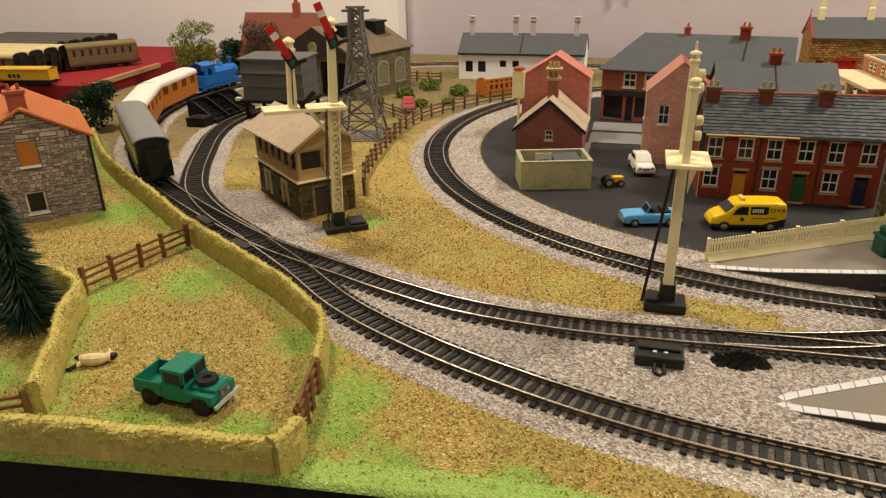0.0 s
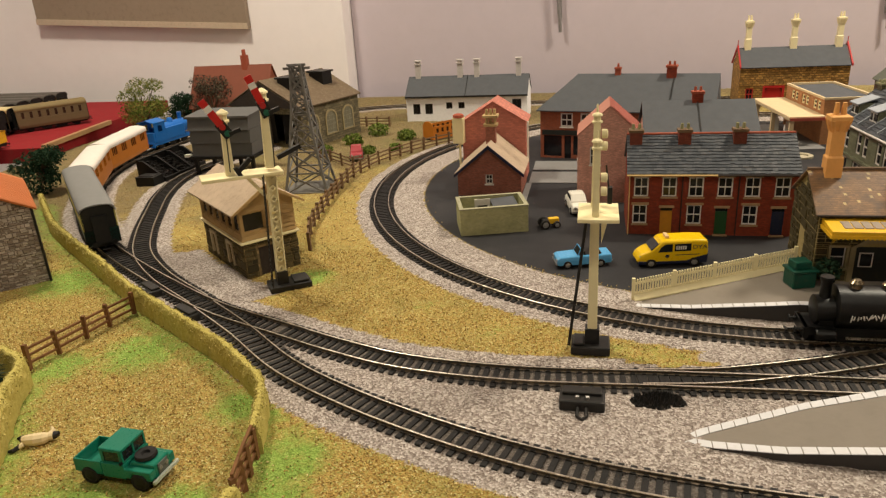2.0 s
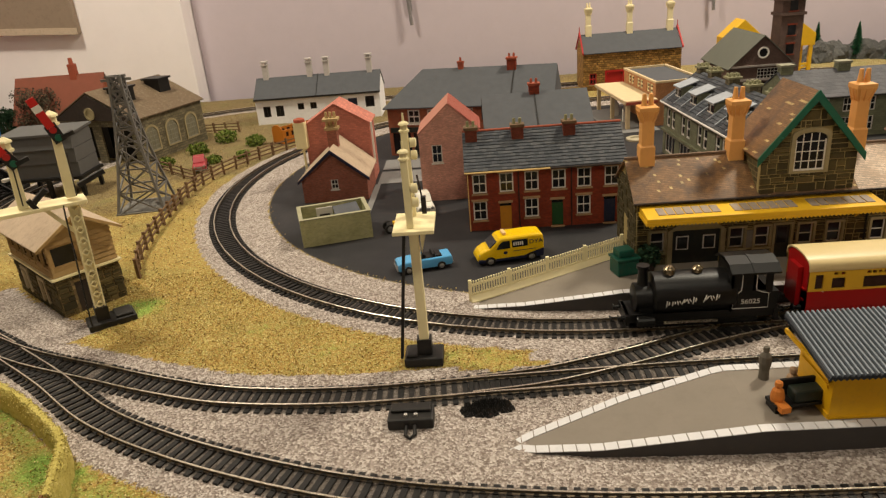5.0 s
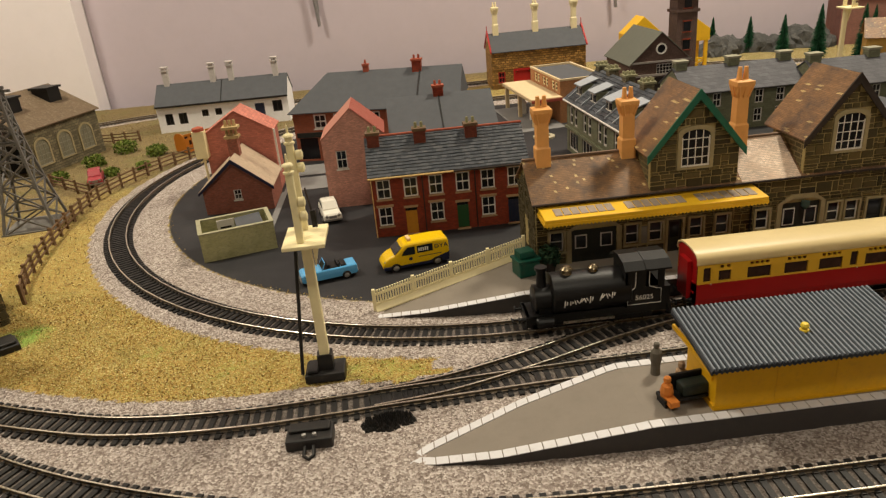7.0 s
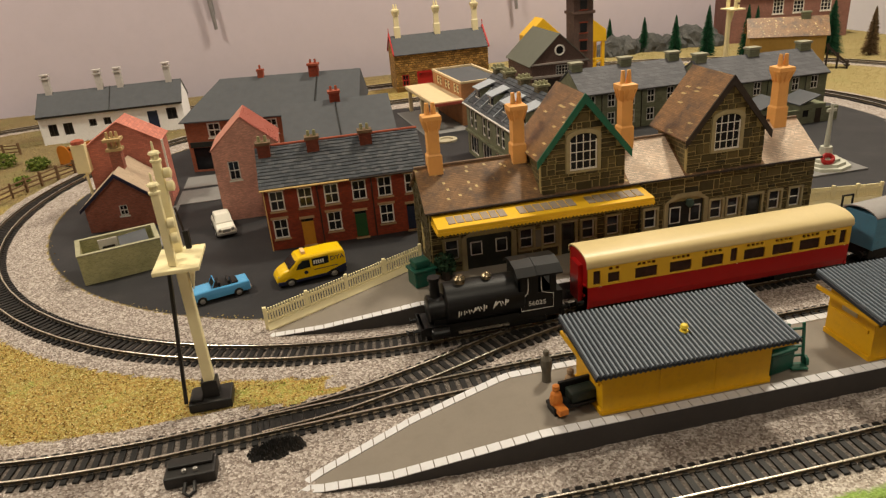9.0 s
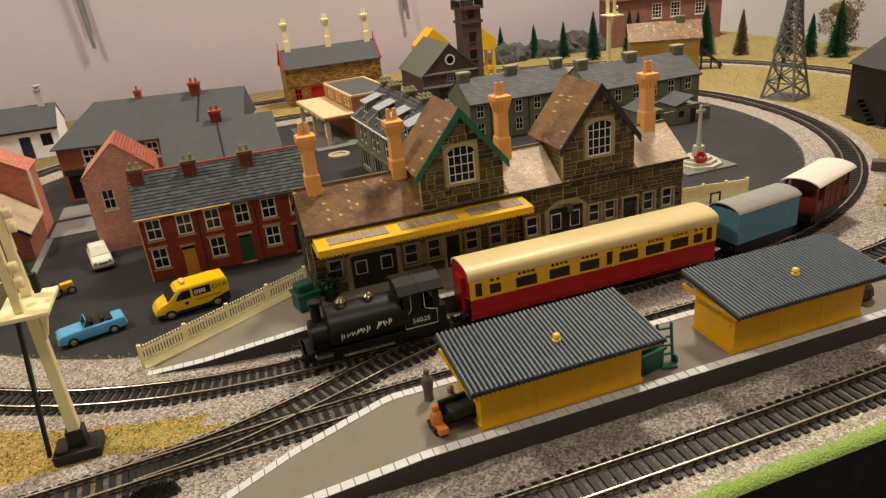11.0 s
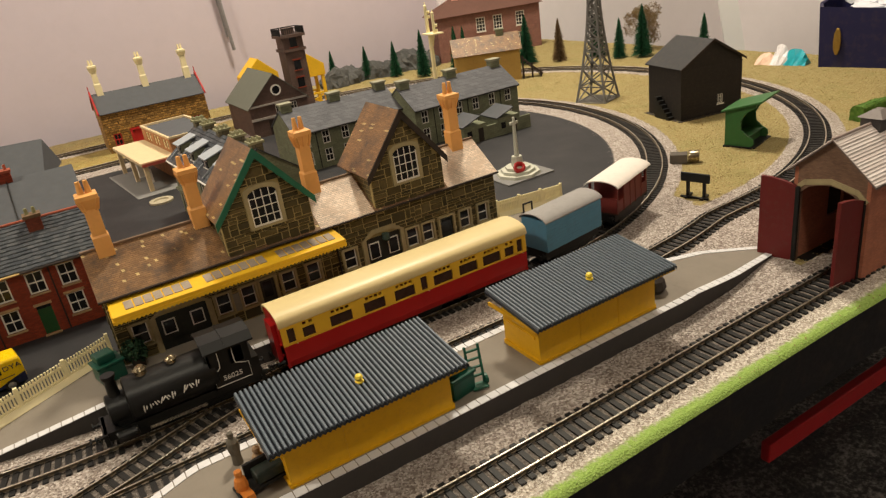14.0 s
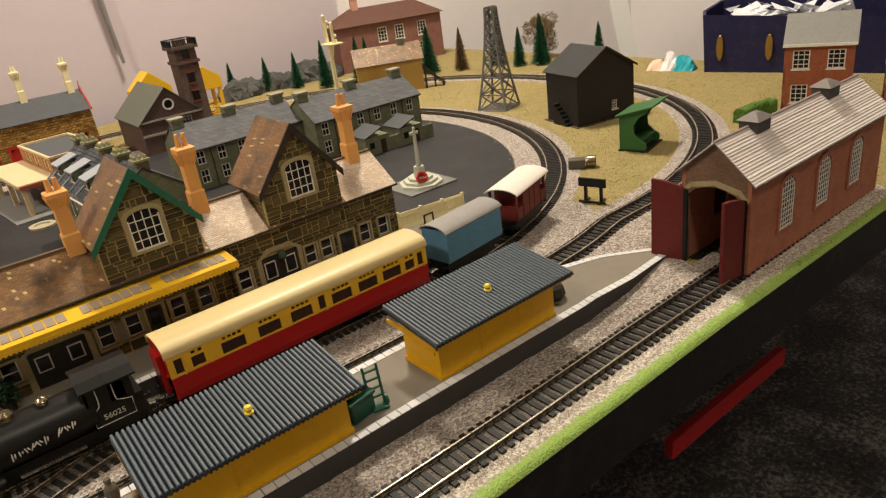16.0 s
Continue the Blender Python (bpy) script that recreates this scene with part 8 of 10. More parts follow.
def hedge(label, pts, w=1.5, h=2.2, seed=1, core=None, tuft=None):
    path = smooth_path(pts, 0.4)
    R = np.random.RandomState(seed)
    n = 12
    v, m = [], len(path)
    for i, p in enumerate(path):
        d = path[min(i + 1, m - 1)] - path[max(i - 1, 0)]
        side = Vector((d.y, -d.x, 0)).normalized()
        lump = noise.noise(Vector((p.x * 0.45, p.y * 0.45, seed)))
        for k in range(n):
            a = math.pi * (k / (n - 1))
            c, s = math.cos(a), math.sin(a)
            u, z = math.copysign(abs(c) ** 0.5, c) * w / 2, abs(s) ** 0.45 * (h * (1 + 0.14 * lump))
            j = noise.noise(Vector((p.x * 1.6 + u * 2, p.y * 1.6 + z * 2, seed * 3.1))) * 0.13 + R.uniform(-0.04, 0.04)
            v.append(p + side * (u + j) + Vector((0, 0, max(0.0, z + j * 0.7))))
    f = [(i * n + k, i * n + k + 1, (i + 1) * n + k + 1, (i + 1) * n + k) for i in range(m - 1) for k in range(n - 1)]
    f += [tuple(range(n)), tuple(range((m - 1) * n, m * n))[::-1]]
    hg = thing("hedge", label, "hedge", group="flock hedges")
    part("hedge_core", Geo().add(v, f), core or HEDGE, hg)
    g, Q = Geo(), random.Random(seed)
    for i in range(m * 75):
        p = v[Q.randrange(m) * n + Q.choice((1, 2, 3, 4, 5, 6, 7, 8, 9, 10, 3, 4, 5, 6, 7, 8))]
        p = p + Vector((Q.uniform(-0.08, 0.08), Q.uniform(-0.08, 0.08), Q.uniform(-0.06, 0.06)))
        g.add([p + Vector((Q.uniform(-1, 1), Q.uniform(-1, 1), Q.uniform(-1, 1))) * 0.06 for _ in range(4)], [(0, 1, 2), (0, 2, 3), (0, 3, 1), (1, 3, 2)])
    part("flock_fuzz", g, tuft or TUFTS, hg, kind="stuff")
    return hg


hedge("yellow-green flock hedge along the front edge", HEDGES[0], 0.95, 1.85, 1)
hedge("short end of flock hedge at the field corner", HEDGES[1], 0.9, 2.0, 2)
hedge("yellow-green flock hedge between field and track", HEDGES[2], 0.65, 2.1, 3)
hedge("yellow-green flock hedge along the field's side", HEDGES[3], 0.75, 2.2, 4)


def rail_fence(label, pts, posts, h=2.1, mat=None, rails=3):
    fn = thing("rail_fence", label, "fence", group="brown rail fences")
    path = smooth_path(pts, 0.25)
    R = random.Random(len(path))
    idx = [round(i * (len(path) - 1) / (posts - 1)) for i in range(posts)]
    up = Vector((0, 0, 1))
    for i in idx:
        lean = Vector((R.uniform(-0.08, 0.08), R.uniform(-0.08, 0.08), 0))
        part("post", Geo().beam(path[i], path[i] + up * h + lean, 0.3), mat or TIMBER, fn)
    for a, b in zip(idx, idx[1:]):
        for k in range(rails):
            z = h * (0.28 + 0.27 * k)
            part("rail", Geo().beam(path[a] + up * z, path[b] + up * (z + R.uniform(-0.05, 0.05)), 0.17), mat or TIMBER, fn)
    return fn


rail_fence("brown plastic rail fence across the field", [(-29.0, 44.5), (-27.9, 49.2), (-26.7, 54.2)], 5)
rail_fence("brown plastic rail fence at the gap in the hedge", [(-6.1, 32.9), (-6.6, 34.9), (-7.1, 37.2)], 4, 2.1, None, 4)
rail_fence("brown plastic rail fence at the field's front corner", [(-20.9, 31.0), (-23.2, 29.7), (-25.5, 28.6)], 3, 2.0)
OLDWOOD = paint("weathered_fence", (0.17, 0.10, 0.05), 0.85, 0.3, dirt_amount=0.4)
rail_fence("weathered rail fence round the outside of the loop", [(-16.8, 69.5), (-19.0, 75.5), (-20.9, 87.5), (-21.6, 97.5), (-20.6, 103.7), (-18.6, 109.1), (-15.3, 114.7), (-11.8, 118.9), (-4.5, 126.5)], 25, 2.1, OLDWOOD)
rail_fence("weathered rail fence beside the parked van", [(-23.0, 102.2), (-27.4, 106.2), (-31.2, 109.6)], 4, 2.0, OLDWOOD)
rail_fence("weathered rail fence in front of the cottages", [(-36, 134.5), (-32, 134.6), (-26.5, 134.2)], 5, 2.0, OLDWOOD)


def leaf_cloud(g, R, c, r, n, s, squash=0.8):
    """Small leaf clumps over an uneven ball."""
    for _ in range(n):
        d = Vector((R.gauss(0, 1), R.gauss(0, 1), R.gauss(0, 1))).normalized() * r * R.uniform(0.55, 1.08)
        d.z *= squash
        p = Vector(c) + d
        a = [Vector((R.uniform(-1, 1), R.uniform(-1, 1), R.uniform(-1, 1))) * s for _ in range(4)]
        g.add([p + q for q in a], [(0, 1, 2), (0, 2, 3), (0, 3, 1), (1, 3, 2)])


def broadleaf(label, x, y, z, h, r, stops, seed, name="tree", low=False):
    t = thing(name, label, "tree", x, y, z)
    R = random.Random(seed)
    BARK = paint("twig_bark", (0.09, 0.055, 0.03), 0.9, 0.3)
    part("trunk", Geo().tube([(0, 0, 0), (0.1, 0, h * 0.3), (0.0, 0.1, h * 0.65)], [0.35, 0.25, 0.12], 7), BARK, t)
    g = Geo()
    for i in range(9):
        a, k = R.uniform(0, 6.28), R.uniform(0.25, 0.9)
        tip = (math.cos(a) * r * 0.7, math.sin(a) * r * 0.7, h * k)
        part("limb", Geo().tube([(0, 0, h * R.uniform(0.15, 0.4)), tuple(Vector(tip) * 0.6 + Vector((0, 0, h * 0.15))), tip], [0.14, 0.1, 0.04], 5), BARK, t)
        leaf_cloud(g, R, tip, r * R.uniform(0.35, 0.6), 300, 0.2)
    leaf_cloud(g, R, (0, 0, h * 0.8), r * 0.55, 520, 0.2)
    if low:
        leaf_cloud(g, R, (0, 0, h * 0.38), r * 0.85, 1100, 0.22, h * 0.4 / r)
    part("crown", g, grains("leaf_clumps", stops), t)
    return t


DARKLEAF = [(0.1, (0.01, 0.024, 0.012)), (0.5, (0.018, 0.042, 0.022)), (0.9, (0.03, 0.06, 0.03))]
OLIVELEAF = [(0.1, (0.07, 0.085, 0.02)), (0.5, (0.145, 0.195, 0.03)), (0.9, (0.30, 0.28, 0.07))]
BROWNLEAF = [(0.1, (0.03, 0.025, 0.018)), (0.5, (0.075, 0.06, 0.04)), (0.9, (0.14, 0.115, 0.075))]
BUSHLEAF = [(0.1, (0.05, 0.075, 0.014)), (0.5, (0.12, 0.17, 0.03)), (0.9, (0.22, 0.27, 0.06))]
broadleaf("olive green model tree with open twigs", -72.0, 124.6, 0, 12.6, 3.9, OLIVELEAF, 1, low=True)
broadleaf("dark green bushy model tree beside the farmhouse", -65.3, 88.6, 0, 6.4, 3.3, DARKLEAF, 2, low=True)
broadleaf("brown autumn model tree by the coaling stage", -63, 134, 0, 11.0, 4.2, BROWNLEAF, 3)
broadleaf("dark green bushy model tree behind the coaling stage", -71.6, 137.0, 0, 7.2, 3.4, DARKLEAF, 4, low=True)
for i, (bx, by, br) in enumerate(((-28.8, 119.3, 1.7), (-26.4, 126.6, 1.9), (-20.2, 122.6, 1.6), (-20.0, 114.8, 1.0), (-24.0, 112.6, 1.1), (-31.5, 112.8, 1.2))):
    b = thing("bush", "low green scenic bush on the turf", "bush", bx, by, 0, 0, "green bushes")
    g, R = Geo(), random.Random(40 + i)
    leaf_cloud(g, R, (0, 0, br * 0.5), br, 420, 0.26, 0.6)
    part("foliage", g, grains("bush_clumps", BUSHLEAF), b)
    part("stem", Geo().tube([(0, 0, 0), (0, 0, br * 0.5)], 0.2, 6), DARKWOOD, b)


def conifer(x, y, z, h, r, stops, label, seed):
    """A bottle-brush fir: a stem with tiers of short drooping needles."""
    t = thing("fir_tree", label, "tree", x, y, z, 0, "bottle-brush firs")
    R = random.Random(seed)
    part("trunk", Geo().tube([(0, 0, 0), (0, 0, h)], [0.28, 0.05], 6), DARKWOOD, t)
    g = Geo()
    n = int(130 * h)
    for i in range(n):
        k = (i + R.random()) / n
        rr = r * (1 - k) ** 0.85 * R.uniform(0.7, 1.05) + 0.12
        a = R.uniform(0, 6.283)
        z0 = h * (0.06 + 0.94 * k)
        c, s = math.cos(a), math.sin(a)
        w = 0.10
        tip = (c * rr, s * rr, z0 - rr * R.uniform(0.05, 0.4))
        g.add([(-s * w, c * w, z0), (s * w, -c * w, z0), tip, (0, 0, z0 + 0.22)], [(0, 1, 2), (0, 2, 3), (1, 3, 2)])
    part("needles", g, grains("fir_needles", stops), t)
    return t


FIRLEAF = [(0.1, (0.012, 0.028, 0.018)), (0.5, (0.032, 0.06, 0.04)), (0.9, (0.085, 0.12, 0.085))]
FIRGREEN = [(0.1, (0.006, 0.03, 0.014)), (0.5, (0.012, 0.06, 0.026)), (0.9, (0.03, 0.10, 0.05))]
FIRBROWN = [(0.1, (0.06, 0.035, 0.015)), (0.5, (0.12, 0.075, 0.035)), (0.9, (0.20, 0.13, 0.07))]
conifer(-29.2, 39.6, 0, 10.9, 3.1, FIRLEAF, "dark blue-green bottle-brush fir by the field", 1)
for i, (cx, cy, ch, cr, st) in enumerate(((124.5, 136, 8.6, 2.4, FIRGREEN), (129.5, 131, 7.4, 1.7, FIRBROWN), (136, 126, 8.6, 2.0, FIRGREEN), (139, 116, 8.6, 2.2, FIRGREEN), (110.5, 143, 8.5, 1.6, FIRGREEN),
                                         (116, 148, 7.6, 1.4, FIRGREEN), (106, 150, 8.4, 1.8, FIRGREEN), (103, 158, 6.5, 1.5, FIRGREEN), (90, 164, 6.5, 1.4, FIRGREEN), (136.5, 120, 6.6, 1.6, FIRGREEN), (148, 108, 6.0, 1.4, FIRGREEN), (98, 163, 6.2, 1.4, FIRGREEN))):
    conifer(cx, cy, 0, ch * 1.22, cr * 1.2, st, "dark green bottle-brush fir tree" if st is FIRGREEN else "brown bottle-brush fir tree by the track", 20 + i)
broadleaf("tall brown dried foliage by the back corner", 144.5, 121.5, 0, 10.0, 3.4, [(0.1, (0.10, 0.065, 0.03)), (0.5, (0.19, 0.13, 0.06)), (0.9, (0.30, 0.21, 0.11))], 9)

# ---------------------------------------------------------------- right side
def engine_shed():
    s = thing("brick_engine_shed", "orange brick engine shed with open maroon doors", "shed", 76.8, 35.3)
    L, D, E, RZ = 22.8, 5.8, 7.9, 10.4
    W = four(L, D)
    wins = [(4.3 + i * 6.0, 2.4, 6.5 + i * 6.0, 6.7) for i in range(3)]
    door = (0.55, 0.0, 5.25, 7.0)
    STAINED = bricks("sooted_brown_brick", (0.20, 0.115, 0.075), (0.15, 0.10, 0.07), 0.28, 0.1, 0.012, 0.2)
    ws = shell(s, W, E, BRICK_SHED, {0: wins, 2: wins, 3: [door]}, {1, 3}, RZ)
    ws[3].data.materials[0] = STAINED
    for i in (0, 2):
        for o in wins:
            arched_window(s, W[i], *o, FRAME_W, paint("leaded_glass", (0.07, 0.055, 0.045), 0.25), BRICK_SHED, 6, 10)
    part("door_arch", Geo().prism([(0.55, 5.9), (0.55, 7.0), (5.25, 7.0), (5.25, 5.9), (4.6, 6.5), (3.7, 6.8), (2.9, 6.9), (2.1, 6.8), (1.2, 6.5)], -0.3, 0.05, lambda p, q, t: W[3](p, t, q)), STAINED, s)
    part("stone_arch", Geo().prism([(0.3, 6.0), (0.9, 6.6), (2.9, 7.05), (4.9, 6.6), (5.5, 6.0), (5.7, 6.3), (5.0, 7.0), (2.9, 7.45), (0.8, 7.0), (0.1, 6.3)], 0, 0.12, lambda p, q, t: W[3](p, t, q)), ASHLAR, s)
    SL = grains("shed_slates", [(0.1, (0.60, 0.53, 0.50)), (0.5, (0.66, 0.60, 0.57)), (0.9, (0.73, 0.67, 0.64))], 0.55)
    k = (RZ - E) / (D / 2)
    gable_roof(s, 0, L, 0, D, E, RZ, paint("shed_roof_base", (0.17, 0.13, 0.115), 0.7), "x", 0.5, 0.12, 0.4)
    part("slate_cladding", slates(Face(-0.4, -0.5, L + 0.4, -0.5), L + 0.8, (D / 2 + 0.5) * k, 17, 1, 6, E - 0.5 * k + 0.13, D / 2 + 0.5), SL, s, kind="stuff")
    part("slate_cladding", slates(Face(L + 0.4, D + 0.5, -0.4, D + 0.5), L + 0.8, (D / 2 + 0.5) * k, 17, 1, 7, E - 0.5 * k + 0.13, D / 2 + 0.5), SL, s, kind="stuff")
    part("ridge", Geo().tube([(-0.4, D / 2, RZ + 0.18), (L + 0.4, D / 2, RZ + 0.18)], 0.12, 8), paint("ridge_pinkish", (0.36, 0.29, 0.26), 0.6), s)
    DK = paint("dark_grey_vent", (0.055, 0.05, 0.05), 0.6)
    for u in (5.3, 17.0):
        v = part("roof_vent", Geo().box(u - 1.0, D / 2 - 0.75, RZ - 0.8, u + 1.0, D / 2 + 0.75, RZ + 0.6), DK, s)
        g = Geo()
        a = [(u - 1.2, D / 2 - 0.95, RZ + 0.6), (u + 1.2, D / 2 - 0.95, RZ + 0.6), (u + 1.2, D / 2 + 0.95, RZ + 0.6), (u - 1.2, D / 2 + 0.95, RZ + 0.6)]
        b = [(u - 0.35, D / 2 - 0.25, RZ + 1.1), (u + 0.35, D / 2 - 0.25, RZ + 1.1), (u + 0.35, D / 2 + 0.25, RZ + 1.1), (u - 0.35, D / 2 + 0.25, RZ + 1.1)]
        g.add(a + b, [(0, 1, 5, 4), (1, 2, 6, 5), (2, 3, 7, 6), (3, 0, 4, 7), (4, 5, 6, 7), (3, 2, 1, 0)])
        part("vent_hood", g, paint("vent_hood_grey", (0.20, 0.175, 0.165), 0.6), v)
    DOORS = paint("maroon_doors", (0.13, 0.014, 0.014), 0.5, 0.15)
    for hinge, turn in (((-0.15, 0.45), 178), ((-0.15, 5.4), 106)):
        M = Matrix.Translation((hinge[0], hinge[1], 0)) @ Matrix.Rotation(radians(turn), 4, "Z")
        T = lambda x, y, z: tuple(M @ Vector((x, y, z)))
        d = part("shed_door", Geo().prism([(0, 0.15), (2.7, 0.15), (2.7, 7.0), (2.0, 6.95), (1.0, 6.75), (0, 6.4)], -0.14, 0.14, lambda p, q, t: T(p, t, q)), DOORS, s, "open maroon shed door")
        part("hinge", Geo().box(0, -0.2, 1.2, 1.6, -0.14, 1.45, T).box(0, -0.2, 4.3, 1.6, -0.14, 4.55, T), DOORS, d)
        part("door_post", Geo().box(-0.2, -0.2, 0, 0.1, 0.2, 6.4, T), SOOT, s)
    part("inner_floor", Geo().box(0.4, 0.4, 0.04, L - 0.4, D - 0.4, 0.1), SOOT, s)
    return s


engine_shed()


def black_hut():
    h = gabled_house("black_hut", "black timber goods hut with a grey roof", 104.3, 75.9, -12, 10.0, 7.4, 7.3, 10.3, paint("black_boards", (0.022, 0.019, 0.017), 0.7, 0.25), paint("tarred_roof", (0.035, 0.035, 0.037), 0.7, 0.25), "y", {0: [(6.0, 1.4, 7.0, 2.7)]}, WHITE, cols=3, rows=3)
    BB = paint("black_board", (0.026, 0.022, 0.02), 0.7, 0.25)
    for k in range(14):
        z = 0.3 + k * 0.48
        for a, b in ((-0.06, 5.9), (7.1, 10.06)) if 0.9 < z < 2.8 else ((-0.06, 10.06),):
            part("weatherboard", Geo().box(a, -0.05, z, b, -0.005, z + 0.38), BB, h)
    for i in range(6):
        part("step", Geo().box(-0.9, 4.2 - i * 0.55, 0, -0.02, 4.75 - i * 0.55, 3.0 - i * 0.5), SOOT, h)
    part("base_board", Geo().box(-0.6, -0.6, 0.03, 10.6, 7.8, 0.12), DARKWOOD, h)
    part("barge", Geo().prism([(-0.4, 6.9), (5.0, 10.2), (10.4, 6.9), (10.4, 7.2), (5.0, 10.55), (-0.4, 7.2)], -0.5, -0.38, lambda p, q, s: (p, s, q)), DARKWOOD, h)
    return h


black_hut()


def coal_office():
    c = thing("green_shelter", "green moulded shelter with an open front and sloping roof", "shelter", 99.1, 61.2, 0, 16)
    G2 = paint("bottle_green", (0.035, 0.125, 0.035), 0.5, 0.15, dirt_amount=0.15)
    L, D = 5.0, 3.0
    for x in (0, L - 0.3):
        part("end_panel", Geo().prism([(0, 0), (D, 0), (D, 4.3), (-0.6, 5.3), (-0.5, 4.9), (0.6, 4.2), (1.2, 3.2), (1.1, 2.2), (0.4, 1.5), (-0.3, 1.1), (-0.4, 0.5)], x, x + 0.3, lambda p, q, s: (s, p, q)), G2, c, bevel=0.04)
    part("back_wall", Geo().box(0.3, D - 0.3, 0, L - 0.3, D, 4.3), G2, c)
    part("roof", Geo().prism([(-1.3, 5.55), (D + 0.4, 4.25), (D + 0.4, 4.5), (-1.3, 5.8)], -0.4, L + 0.4, lambda p, q, s: (s, p, q)), G2, c, bevel=0.05)
    part("bench", Geo().prism([(0.3, 1.1), (D - 0.3, 1.0), (D - 0.3, 1.3), (0.1, 1.4)], 0.3, L - 0.3, lambda p, q, s: (s, p, q)), G2, c)
    part("bench_front", Geo().box(0.3, 0.5, 0.2, L - 0.3, 0.7, 1.1), G2, c)
    part("base_plate", Geo().box(-0.2, -0.6, 0, L + 0.2, D + 0.1, 0.22), SOOT, c)
    return c


coal_office()


def buffer_stop():
    b = thing("buffer_stop", "black two-post buffer stop on the ballast", "buffer", 82.5, 55.5, 0, -74)
    for x in (-1.0, 1.0):
        part("post", Geo().box(x - 0.17, -0.17, 0.1, x + 0.17, 0.17, 2.9), SOOT, b)
        part("foot", Geo().box(x - 0.2, -0.9, 0.08, x + 0.2, 0.9, 0.3), SOOT, b)
    part("beam", Geo().box(-1.75, -0.45, 2.1, 1.75, -0.17, 3.2), SOOT, b, bevel=0.05)
    part("ground_bar", Geo().box(-1.7, -0.6, 0.08, 1.7, -0.3, 0.3), SOOT, b)
    b.matrix_basis = place(83.0, 55.5, 0.02, -74) @ Matrix.Scale(0.85, 4)
    return b


buffer_stop()
lamp = thing("toppled_lamp", "toppled chrome colour-light unit lying on the turf", "lamp", 91.2, 63.4, 0.1, -50)
part("box", Geo().box(-2.4, -0.9, 0, 0.2, 0.9, 1.5), paint("weathered_box", (0.10, 0.085, 0.07), 0.5), lamp, bevel=0.15)
lamp.matrix_basis = place(91.0, 63.6, 0.1, -50) @ Matrix.Scale(0.75, 4)
part("hood", Geo().lathe(0, 0, [(0.8, 0.0), (0.95, 0.3), (0.95, 1.5), (0.8, 1.6)], 18, lambda a, b, c: (0.3 + c, a, 0.95 + b)), paint("chrome_hood", (0.30, 0.25, 0.17), 0.25, metal=1.0), lamp, smooth=True)


def town_house(x, y, turn, label):
    h = thing("brick_house", label, "house", x, y, 0, turn, "red brick houses behind the shed")
    L, D, E, RZ = 8.0, 7.0, 9.0, 12.0
    W = four(L, D)
    hol = [(1.0, 1.2, 3.0, 3.6), (5.0, 1.2, 7.0, 3.6), (1.0, 5.6, 3.0, 8.0), (5.0, 5.6, 7.0, 8.0)]
    shell(h, W, E, BRICK_ORANGE, {0: hol, 3: hol}, {1, 3}, RZ)
    for i in (0, 3):
        for o in hol:
            if i == 3 and o[2] > 6.9:
                continue
            w = window(h, W[i], *o, FRAME_W, GLASS, 3, 4, 0.14, WHITE)
    gable_roof(h, 0, L, 0, D, E, RZ, paint("pale_grey_tiles", (0.24, 0.235, 0.225), 0.7, 0.12), "x", 0.4, 0.16, 0.2)
    part("eaves_board", Geo().box(-0.2, -0.55, E - 0.5, L + 0.2, -0.42, E - 0.15), WHITE, h)
    return h


town_house(122.0, 56.0, -68, "red brick house with pale grey roof and white windows")
town_house(124.5, 44.5, -68, "red brick house standing next to the first one")
GARDEN = [(0.2, (0.03, 0.06, 0.01)), (0.5, (0.08, 0.17, 0.025)), (0.85, (0.24, 0.34, 0.08))]
hedge("bright green garden hedge before the brick houses", [(114.6, 57.6), (118, 57.6), (121.5, 56.8)], 1.8, 1.9, 7, flock("garden_hedge", GARDEN, 260, 0.0012), grains("garden_tufts", GARDEN))


# ---------------------------------------------------------------- far right corner
def manor():
    m = thing("brick_manor", "large red brick house with a brown hipped roof", "house", 117.0, 160.5, 0, -14)
    L, D, E, RZ = 27.0, 9.0, 10.6, 14.2
    W = four(L, D)
    hol = [(u, 5.9, u + 2.4, 9.3) for u in (10, 14.5, 20.5)] + [(u, 1.0, u + 2.4, 4.4) for u in (10, 20.5)]
    shell(m, W, E, bricks("rose_brick", (0.27, 0.12, 0.095), (0.22, 0.125, 0.10), 0.3, 0.1, 0.012, 0.2), {0: hol})
    for o in hol:
        window(m, W[0], *o, FRAME_W, GLASS, 3, 4, 0.2, WHITE)
    o = 0.8
    lo = [(-o, -o, E), (L + o, -o, E), (L + o, D + o, E), (-o, D + o, E)]
    hi = [(5, D / 2, RZ), (L - 5, D / 2, RZ)]
    part("hipped_roof", Geo().add(lo + hi, [(0, 1, 5, 4), (1, 2, 5), (2, 3, 4, 5), (3, 0, 4), (3, 2, 1, 0)]), paint("dark_brown_roof", (0.12, 0.055, 0.04), 0.75, 0.2), m)
    stack(m, 6.5, D / 2, RZ - 1, RZ + 2.5, 1.6, BRICK_PINK, 0)
    return m


manor()


